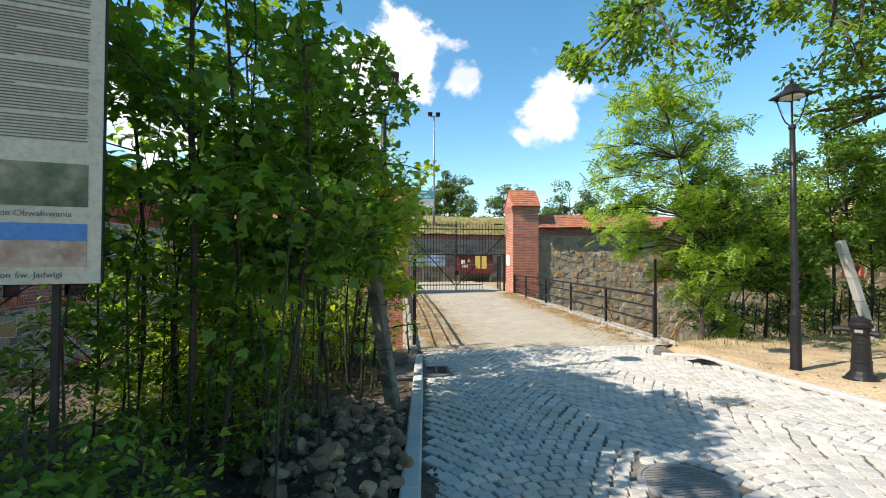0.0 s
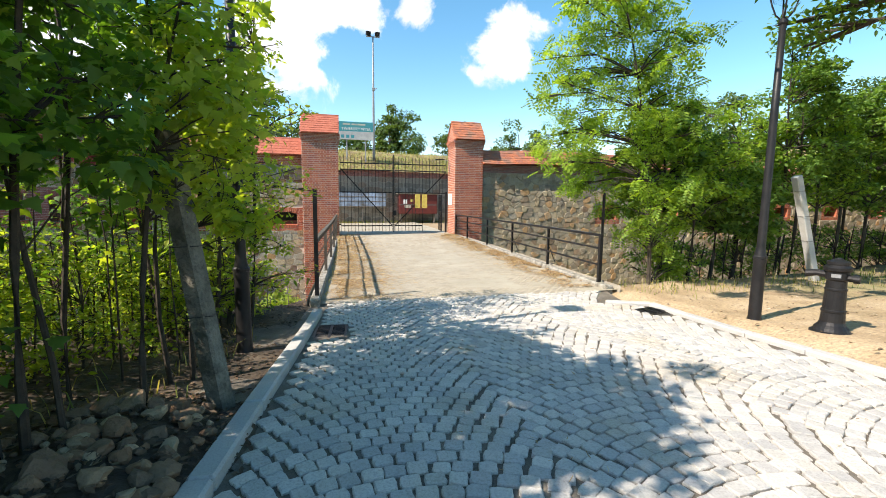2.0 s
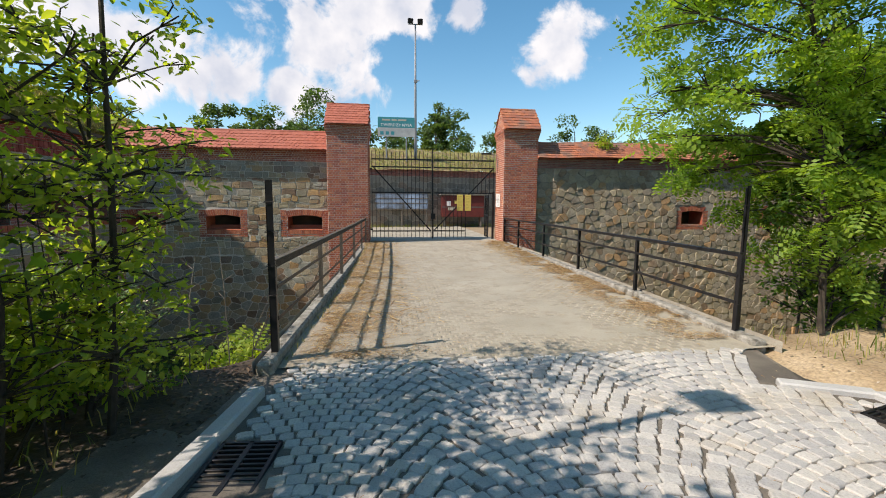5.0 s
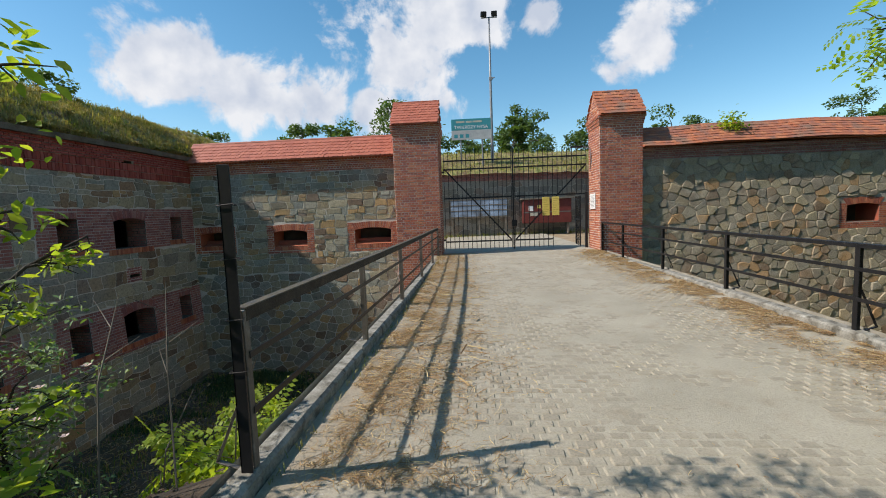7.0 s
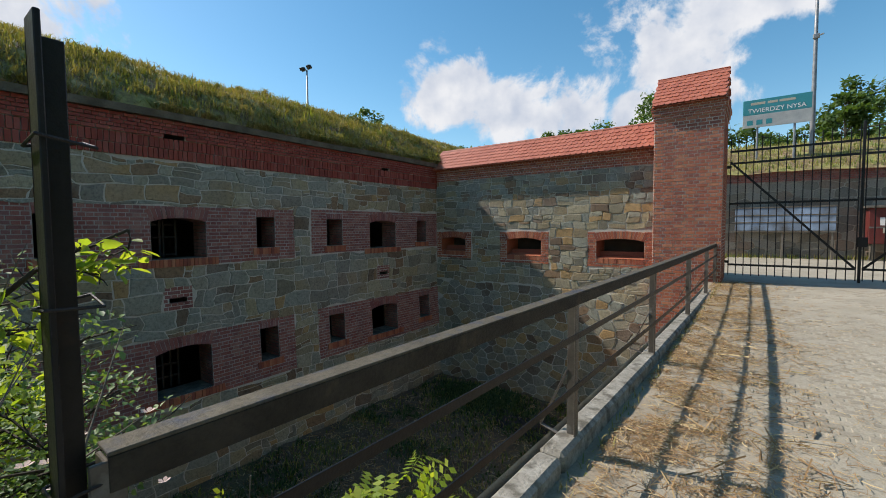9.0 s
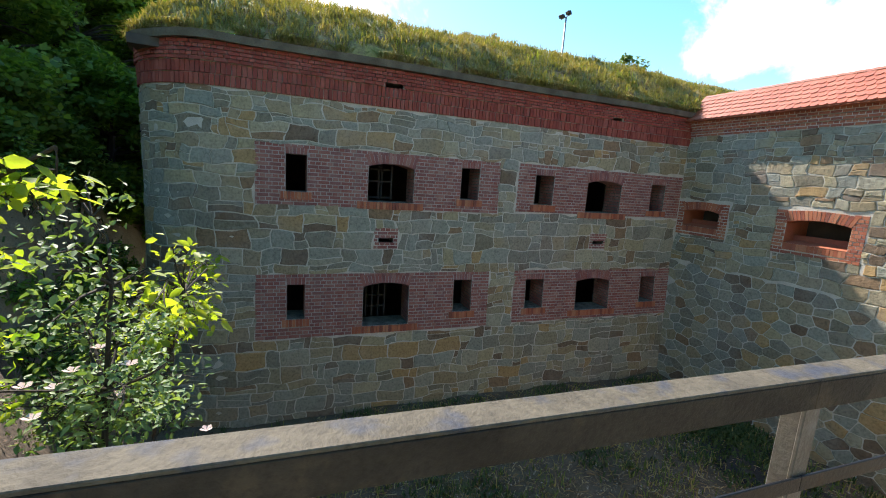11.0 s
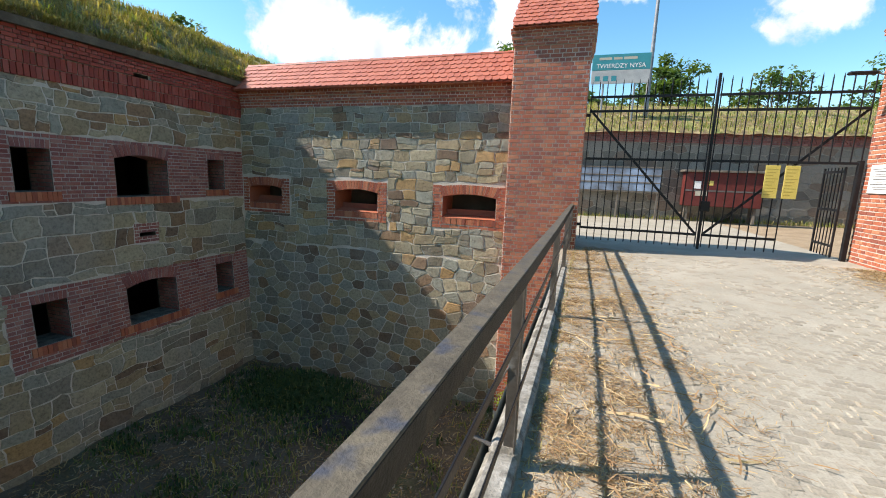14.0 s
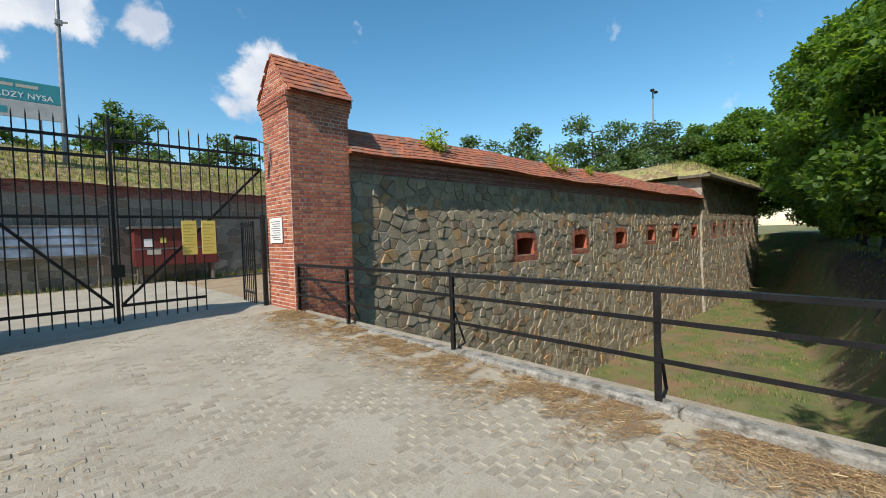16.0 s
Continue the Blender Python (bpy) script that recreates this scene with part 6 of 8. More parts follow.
def pump():
    th = thing("water_pump", "black cast iron street pump with spout and side valve", "water pump", (7.38, 5.42, 0.10))
    th.rotation_euler = (0, 0, radians(-63))
    g = Geo()
    g.lathe(0, 0, [(0.235, -0.05), (0.235, 0.03), (0.20, 0.05), (0.185, 0.09), (0.15, 0.13), (0.135, 0.17), (0.128, 0.30), (0.135, 0.31), (0.135, 0.335), (0.124, 0.345), (0.115, 0.60), (0.122, 0.61), (0.122, 0.63), (0.112, 0.64), (0.108, 0.74)], 24)
    part("column", g, M_IRON, th, smooth=False)
    g = Geo()
    g.lathe(0, 0, [(0.108, 0.74), (0.125, 0.76), (0.125, 0.86), (0.15, 0.88), (0.155, 0.92), (0.12, 0.955), (0.125, 0.97), (0.125, 1.0), (0.05, 1.03), (0.03, 1.05)], 24)
    part("head", g, M_IRON, th)
    g = Geo()
    g.tube([(-0.10, 0.02, 0.81), (-0.22, 0.03, 0.82), (-0.33, 0.04, 0.80)], [0.05, 0.045, 0.055], 12)
    part("spout", g, M_IRON, th)
    g = Geo()
    g.tube([(0.10, -0.02, 0.79), (0.19, -0.03, 0.785)], 0.045, 12)
    g.tube([(0.17, -0.03, 0.785), (0.23, -0.035, 0.785)], [0.06, 0.055], 12)
    part("valve", g, M_IRON, th)
    g = Geo()
    g.box(-0.05, -0.131, 0.79, 0.05, -0.124, 0.84, 0.002)
    part("badge", g, M_STEEL, th)


pump()


def leaning_post(base, top, r, label, cat_mat):
    th = thing("fence_post", label, "post", base, "old fence posts")
    d = Vector(top) - Vector(base)
    g = Geo()
    g.bar(d * -0.12, d, r * 1.7, r * 2, 0.02)
    part("shaft", g, cat_mat, th)
    for k in (0.35, 0.6, 0.85):
        g = Geo()
        p = d * k
        g.tube([p + Vector((-r * 1.2, -r, 0)), p + Vector((r * 1.2, -r, 0.01)), p + Vector((r * 1.2, r, 0)), p + Vector((-r * 1.2, r, 0.01)), p + Vector((-r * 1.2, -r, 0))], 0.004, 5)
        part("wire", g, M_RUST, th)


leaning_post((-0.16, 4.92, 0.12), (-0.52, 5.08, 2.38), 0.085, "leaning grey concrete fence post among stones", M_CONC_OLD)
leaning_post((12.8, 9.42, 0.05), (11.83, 9.37, 2.56), 0.10, "leaning pale concrete fence post at the hedge", M_KERB)


def info_board():
    th = thing("information_board", "cream information board with printed text and two photographs", "information board", (-1.97, 1.44, 0.67))
    yaw = 14.0
    th.rotation_euler = (0, 0, radians(yaw))
    w, z0, z1 = 0.95, 1.30, 2.95
    g = Geo()
    g.box(-w / 2 - 0.004, 0.0, z0 - 0.004, w / 2 + 0.004, 0.025, z1 + 0.004, 0.003)
    part("frame", g, M_IRON, th)
    g = Geo()
    g.box(-w / 2, -0.008, z0, w / 2, -0.001, z1, 0.002)
    pan = part("panel", g, M_CREAM, th)
    g = Geo()
    rnd = random.Random(2)
    z = z1 - 0.06
    k = 0
    while z > z0 + 0.62:
        if k % 17 != 12:
            g.box(-w / 2 + 0.04, -0.011, z, w / 2 - (0.05 if k % 9 else 0.3) - rnd.uniform(0, 0.01), -0.0085, z + 0.0048)
        z -= 0.0135
        k += 1
    part("text", g, M_INK, pan, "rows of fine dark print")
    for zz, (ma, mb) in ((z0 + 0.34, (M_PIC, M_PIC)), (z0 + 0.075, (M_SKYB, M_PIC2))):
        g = Geo()
        g.box(-0.02, -0.012, zz, w / 2 - 0.05, -0.0085, zz + 0.19)
        ph = part("photograph", g, mb, pan, "faded colour photograph")
        if ma is M_SKYB:
            g = Geo()
            g.box(-0.02, -0.014, zz + 0.115, w / 2 - 0.05, -0.0125, zz + 0.19)
            part("photo_sky", g, ma, ph)
    for txt, zz in (("Wysokie Obwałowania", z0 + 0.295), ("Bastion św. Jadwigi", z0 + 0.03)):
        cu = bpy.data.curves.new("caption", "FONT")
        cu.body, cu.size, cu.extrude, cu.align_x = txt, 0.036, 0.0008, "CENTER"
        cu.materials.append(M_INK)
        ob = new("caption", cu)
        ob.parent = pan
        ob.matrix_basis = pose(0.2, -0.0098, zz, 90, 0, 0)
    for x in (-0.34, 0.30):
        g = Geo()
        g.box(x - 0.013, 0.032, -0.7, x + 0.013, 0.062, z0 + 0.4, 0.003)
        part("leg", g, M_RUST, th)


info_board()


# ---------------------------------------------------------------- yard behind the gate
def back_y(x):
    return 35.5 + 0.2 * x


def build_yard():
    place = lambda u, v, d: (-14.0 + u, back_y(-14.0 + u) - d, v)
    core = wall_core("wall_back", place, 0.0, 44.0, -0.3, 4.25, [], 0.8, M_MORTAR_R, (), "weathered masonry scarp behind the gate, under a turf bank")
    m = pair("grimy_masonry", [(0.16, 0.145, 0.115), (0.28, 0.25, 0.20)], scale=1.2, bump=0.4, fine=20.0, tint=0.35, rnd_colours=[(0.20, 0.18, 0.14), (0.26, 0.235, 0.19), (0.16, 0.145, 0.12), (0.24, 0.17, 0.12), (0.30, 0.27, 0.22)])
    rubble(core, place, voronoi(0.0, 44.0, 0.0, 4.1, 0.75, 0.42, 44, 0.3), m, lambda u, v: False, 3, (0.006, 0.02))
    brickwork(core, place, brick_rects(0.0, 44.0, 3.75, 4.25, 0.26, 0.10), M_BRICK_OLD, 0, 45, "cornice_bricks", (0.03, 0.08))
    vs, xs, es = [], np.linspace(-16, 32, 90), [-0.25, 0.0, 0.4, 1.0, 2.0, 3.2, 4.5, 6.0, 9.0, 20.0]
    prof = [4.2, 4.4, 4.6, 4.95, 5.45, 5.95, 6.25, 6.35, 6.3, 6.0]
    hz = lambda x, e: float(np.interp(e, es, prof)) + 0.12 * fbm(x, e, 0.6, 8)
    for x in xs:
        for e in es:
            vs.append((x, back_y(x) + e, hz(x, e)))
    w = len(es)
    ob = bulk("grass_bank", vs, [(j * w + i, j * w + i + 1, (j + 1) * w + i + 1, (j + 1) * w + i) for j in range(len(xs) - 1) for i in range(w - 1)], mound.data.materials[0], None, True)
    tagged(ob, "mown turf bank above the masonry scarp", "bank", kind="structure")
    rnd = random.Random(6)
    pts = []
    for _ in range(9000):
        x, e = rnd.uniform(-6, 22), abs(rnd.gauss(0, 2.5)) - 0.2
        pts.append((x, back_y(x) + e, hz(x, max(e, -0.2)) - 0.02))
    blades("bank_grass", pts, None, 0.10, 0.32, 0.016, M_GRASS, "green and straw-coloured grass on the bank", 14)
    # verge at the foot of the scarp
    pts = []
    for _ in range(1500):
        x = rnd.uniform(-2, 16)
        pts.append((x, back_y(x) - abs(rnd.gauss(0, 0.35)), -0.03))
    blades("verge_grass", pts, None, 0.1, 0.35, 0.012, M_GRASS, "green verge at the foot of the scarp", 15)
    pts = []
    for _ in range(420):
        y = rnd.uniform(9.6, 23.2)
        pts.append((rail_x(y) + 0.11 + abs(rnd.gauss(0, 0.04)), y, road_z(y)))
    blades("beam_weeds", pts, None, 0.03, 0.13, 0.005, M_DRYGRASS, "dry weeds in the gap beside the edge beam", 58, 1.0)

    # banner frames leaning along the scarp
    th = thing("banner", "pale blue printed banner on a dark rack by the scarp", "banner", (2.6, back_y(2.6) - 0.5, 0.0))
    g = Geo()
    g.box(-1.9, -0.02, 1.35, 1.9, 0.02, 2.45, 0.01)
    part("sheet", g, surf("printed_banner", [(0.10, 0.10, 0.10), (0.20, 0.26, 0.34), (0.34, 0.44, 0.58)], scale=1.3, rough=0.6, bump=0.0), th)
    for z in (1.3, 1.75, 2.1, 2.48):
        g = Geo()
        g.box(-2.0, -0.04, z - 0.03, 2.0, -0.022, z + 0.03, 0.005)
        part("rack_bar", g, M_WOOD, th)
    for x in (-1.8, 0.0, 1.8):
        g = Geo()
        g.box(x - 0.04, 0.0, 0.0, x + 0.04, 0.08, 2.5, 0.005)
        part("rack_post", g, M_WOOD, th)
    th = thing("kiosk", "dark red boarded kiosk with pale notices by the scarp", "kiosk", (7.2, back_y(7.2) - 0.9, 0.0))
    g = Geo()
    g.box(-1.6, -0.3, 0.75, 1.6, 0.5, 2.35, 0.02)
    part("body", g, M_REDP, th)
    g = Geo()
    g.box(-1.75, -0.45, 2.35, 1.75, 0.6, 2.45, 0.01)
    part("canopy", g, M_WOOD, th)
    for x, z, w, h, mt in ((-1.1, 1.75, 0.3, 0.35, M_WHITE), (-0.55, 1.85, 0.22, 0.22, M_YELLOW), (-0.9, 1.35, 0.5, 0.22, M_CREAM)):
        g = Geo()
        g.box(x - w / 2, -0.312, z - h / 2, x + w / 2, -0.3015, z + h / 2)
        part("notice", g, mt, th)
    g = Geo()
    g.box(-1.6, -0.312, 1.45, 1.6, -0.3015, 1.52)
    part("band", g, M_INK, th)
    for x in (-1.4, 1.4):
        g = Geo()
        g.box(x - 0.06, -0.2, 0.0, x + 0.06, 0.4, 0.78, 0.01)
        part("leg", g, M_WOOD, th)

    # big name board on two posts
    th = thing("sign_board", "large sign on the bank, teal heading over a pale lower field", "sign", (2.25, 37.0, 5.3))
    g = Geo()
    g.box(-1.38, -0.03, 2.08, 1.38, 0.03, 2.85, 0.01)
    head = part("heading", g, M_TEAL, th)
    g = Geo()
    g.box(-1.38, -0.03, 1.42, 1.38, 0.03, 2.07, 0.01)
    low = part("lower_field", g, M_PALE, th)
    for x in (-0.75, 0.75):
        g = Geo()
        g.tube([(x, 0.06, -0.6), (x, 0.06, 2.7)], 0.05, 10)
        part("post", g, M_STEEL, th)
    for txt, size, z in (("TWIERDZY NYSA", 0.30, 2.18), ("FORTECZNY TEATR", 0.0, 2.6)):
        if size == 0.0:
            g = Geo()
            for k, (a, b) in enumerate(((-1.05, -0.45), (-0.35, 0.05), (0.12, 0.75))):
                g.box(a, -0.036, 2.58, b, -0.0305, 2.70)
            part("lettering", g, M_CREAM, head, "pale small lettering")
            continue
        cu = bpy.data.curves.new("lettering", "FONT")
        cu.body, cu.size, cu.extrude, cu.align_x = txt, size, 0.004, "CENTER"
        cu.materials.append(M_WHITE)
        ob = new("lettering", cu)
        ob.parent = head
        ob.matrix_basis = pose(0, -0.036, z, 90, 0, 0)
    for k in range(3):
        g = Geo()
        g.box(-1.2 + 0.4 * k, -0.036, 1.55, -0.95 + 0.4 * k, -0.0305, 1.8)
        part("emblem", g, M_TEAL, low)


build_yard()


def floodlight_mast(x, y, z, h, label):
    th = thing("floodlight_mast", label, "floodlight", (x, y, z), "floodlight masts")
    g = Geo()
    g.lathe(0, 0, [(0.11, -0.5), (0.11, 0.3), (0.085, h * 0.5), (0.055, h)], 12)
    part("mast", g, M_STEEL, th, smooth=True)
    g = Geo()
    g.box(-0.55, -0.03, h - 0.05, 0.55, 0.03, h + 0.02, 0.01)
    part("crossbar", g, M_STEEL, th)
    for s in (-0.38, 0.36):
        g = Geo()
        g.box(-0.20, -0.10, 0.0, 0.20, 0.14, 0.34, 0.03, pose(s, -0.05, h + 0.02, 18, 0, 8 if s < 0 else -6))
        part("floodlight", g, M_IRON, th)
    g = Geo()
    g.box(-0.12, -0.16, h * 0.56, 0.14, -0.04, h * 0.56 + 0.22, 0.02)
    g.bar((0.0, -0.1, h * 0.56 + 0.1), (0.3, -0.15, h * 0.56 + 0.16), 0.08, 0.06, 0.01)
    part("camera_box", g, M_STEEL, th)
    return th


mast = floodlight_mast(3.72, 37.6, 5.4, 9.7, "tall galvanised mast with two floodlights")
floodlight_mast(-42.3, 41.0, 0.3, 20.4, "tall galvanised mast with two floodlights").scale = (1.7, 1.7, 1.0)
floodlight_mast(84.0, 42.0, 0.3, 26.0, "tall galvanised mast with two floodlights").scale = (2.2, 2.2, 1.0)


def timber_frame():
    th = thing("timber_frame", "rough dark timber posts with a crossbeam on the mound", "timber frame", (-12.9, 9.95, 5.6))
    for x, y, r in ((0.0, -0.28, 0.10), (0.02, 0.35, 0.085)):
        g = Geo()
        g.tube([(x, y, -0.3), (x, y + 0.02, 1.35)], [r, r * 0.9], 10)
        part("post", g, M_BARK, th)
    g = Geo()
    g.tube([(0.0, -0.55, 1.22), (0.02, 0.55, 1.12)], 0.085, 10)
    part("crossbeam", g, M_BARK, th)


timber_frame()


# ---------------------------------------------------------------- plants
def leaf_shape(kind):
    """Outline points and triangles of one leaf, tip along x, unit long."""
    if kind == "maple":
        pts = [(0.0, 0.0), (0.05, 0.22), (-0.02, 0.42), (0.25, 0.36), (0.38, 0.50), (0.50, 0.26), (1.0, 0.0), (0.50, -0.26), (0.38, -0.50), (0.25, -0.36), (-0.02, -0.42), (0.05, -0.22)]
        z = [0.0, 0.03, -0.05, 0.02, -0.08, 0.02, -0.12, 0.02, -0.08, 0.02, -0.05, 0.03]
        v = [(0.32, 0.0, 0.05)] + [(x, y, c) for (x, y), c in zip(pts, z)]
        f = [(0, i, i % 12 + 1) for i in range(1, 13)]
    elif kind == "pinnate":
        v, f = [], []
        for i in range(5):
            x = 0.14 + 0.18 * i
            for s in (-1, 1):
                o = len(v)
                ln = 0.30 * (1 - 0.06 * abs(i - 2))
                v += [(x, 0.012 * s, -0.10 * x * x), (x - 0.05, s * ln * 0.5, -0.03 - 0.10 * x * x), (x + 0.06, s * ln, -0.06 - 0.10 * x * x), (x + 0.10, s * ln * 0.45, -0.02 - 0.10 * x * x)]
                f += [(o, o + 1, o + 2), (o, o + 2, o + 3)]
        o = len(v)
        v += [(0.0, -0.008, 0), (1.0, 0, -0.1), (0.0, 0.008, 0)]
        f += [(o, o + 1, o + 2)]
    elif kind == "clump":
        v, f = [], []
        for k in range(3):
            a = 2.1 * k
            c, s = math.cos(a), math.sin(a)
            o = len(v)
            v += [(0.1 * c, 0.1 * s, 0.0), (0.5 * c - 0.28 * s, 0.5 * s + 0.28 * c, 0.12), (c, s, -0.1), (0.5 * c + 0.28 * s, 0.5 * s - 0.28 * c, -0.08)]
            f += [(o, o + 1, o + 2), (o, o + 2, o + 3)]
    else:
        v = [(0, 0, 0), (0.35, 0.24, 0.04), (0.72, 0.18, 0.0), (1.0, 0, -0.10), (0.72, -0.18, 0.0), (0.35, -0.24, 0.04)]
        f = [(0, 1, 2), (0, 2, 3), (0, 3, 4), (0, 4, 5)]
    return np.array(v, float), np.array(f, int)


SHAPES = {k: leaf_shape(k) for k in ("maple", "pinnate", "clump", "plain")}


def leaves(name, pts, size, kind, mat, parent, seed, up=0.9, out=None):
    """Leaves at points, facing mostly upward, turned every way."""
    rng = np.random.default_rng(seed)
    p = np.asarray(pts, float)
    n = len(p)
    nrm = rng.normal(0, 0.55, (n, 3)) + np.array([0, 0, up])
    if out is not None:
        nrm += out * 0.5
    nrm /= np.linalg.norm(nrm, axis=1)[:, None]
    t = rng.normal(0, 1, (n, 3))
    x = t - nrm * (t * nrm).sum(1)[:, None]
    x /= np.linalg.norm(x, axis=1)[:, None]
    x[:, 2] -= 0.25
    x /= np.linalg.norm(x, axis=1)[:, None]
    y = np.cross(nrm, x)
    y /= np.linalg.norm(y, axis=1)[:, None]
    z = np.cross(x, y)
    s = (size * rng.uniform(0.55, 1.25, n))[:, None, None]
    bv, bf = SHAPES[kind]
    v = p[:, None, :] + s * (bv[None, :, 0:1] * x[:, None, :] + bv[None, :, 1:2] * y[:, None, :] + bv[None, :, 2:3] * z[:, None, :])
    f = bf[None, :, :] + (np.arange(n) * len(bv))[:, None, None]
    return bulk(name, v.reshape(-1, 3), f.reshape(-1, 3), mat, parent)


def plant(name, base, clumps, trunk, trunk_r, size, kind, mat, bark, label, cat, seed, group="", hang=0.0, sides=7):
    """A trunk along points, limbs to each clump, and leaves in the clumps: (centre, radius, count)."""
    rnd = random.Random(seed)
    rng = np.random.default_rng(seed)
    th = thing(name, label, cat, base, group)
    off = Vector(base)
    g = Geo()
    tp = [Vector(p) for p in trunk]
    g.tube(tp, [trunk_r * (1 - 0.8 * i / max(1, len(tp) - 1)) + 0.004 for i in range(len(tp))], sides)
    for c, r, n in clumps:
        c = Vector(c)
        k = min(range(len(tp)), key=lambda i: (tp[i] - c).length + max(0.0, tp[i].z - c.z) * 1.5)
        a = tp[k]
        mid = (a + c) / 2 + Vector((rnd.uniform(-0.12, 0.12), rnd.uniform(-0.12, 0.12), 0.08)) * (c - a).length
        r0 = min(trunk_r * 0.45, 0.012 + 0.02 * (c - a).length)
        g.tube([a, mid, c], [r0, r0 * 0.6, r0 * 0.25 + 0.002], 5, False)
        for _ in range(4 if r > 0.3 else 2):
            d = Vector((rnd.gauss(0, 1), rnd.gauss(0, 1), rnd.gauss(0, 0.6))).normalized() * r * 0.85
            g.tube([mid.lerp(c, 0.6), c + d * 0.5, c + d], [r0 * 0.4 + 0.002, r0 * 0.25 + 0.002, 0.002], 4, False)
    ob = part("trunk", g, bark, th)
    ob.location = -off
    allp = []
    for c, r, n in clumps:
        d = rng.normal(0, 1, (n, 3))
        d /= np.linalg.norm(d, axis=1)[:, None]
        rr = r * rng.uniform(0.25, 1.0, n) ** 0.6
        q = d * rr[:, None] * np.array([1.0, 1.0, 0.62])
        q[:, 2] -= hang * (q[:, 0] ** 2 + q[:, 1] ** 2)
        allp.append(q + np.array(tuple(c)))
    ob = leaves("crown", np.concatenate(allp), size, kind, mat, th, seed)
    ob.location = -off
    return th


def round_crown(c, rx, ry, rz, n, r, count, seed, low=-0.75):
    rnd = random.Random(seed)
    out = []
    while len(out) < n:
        d = Vector((rnd.gauss(0, 1), rnd.gauss(0, 1), rnd.gauss(0, 1))).normalized()
        if d.z < low:
            continue
        k = rnd.uniform(0.35, 1.0) ** 0.5
        out.append(((c[0] + d.x * rx * k, c[1] + d.y * ry * k, c[2] + d.z * rz * k), r * rnd.uniform(0.6, 1.25), count))
    return out


def young_maple(x, y, h, seed, spread=0.75, label="slender young maple in a dense thicket", dens=1.0, low=0.12):
    rnd = random.Random(seed)
    z0 = land(x, y) - 0.05
    lean = (rnd.uniform(-0.25, 0.35), rnd.uniform(-0.25, 0.25))
    tr = [(x + lean[0] * t * t + 0.09 * math.sin(6 * t + seed), y + lean[1] * t * t, z0 + h * t) for t in np.linspace(0, 0.97, 7)]
    cl = []
    for k in range(int(14 * dens)):
        t = low + (1 - low) * rnd.random() ** 0.8
        a, r = rnd.uniform(0, 6.28), spread * rnd.uniform(0.15, 1.0) * (1.25 - 0.6 * t)
        cl.append(((x + lean[0] * t * t + r * math.cos(a), y + lean[1] * t * t + r * math.sin(a), z0 + h * t * 0.97), rnd.uniform(0.26, 0.48), int(108 * dens)))
    return plant("young_maple", (x, y, z0), cl, tr, 0.010 + 0.003 * h * rnd.uniform(0.4, 1.0), 0.112, "maple", M_MAPLE, M_TWIG, label, "tree", seed, "thicket of young maples", sides=6)


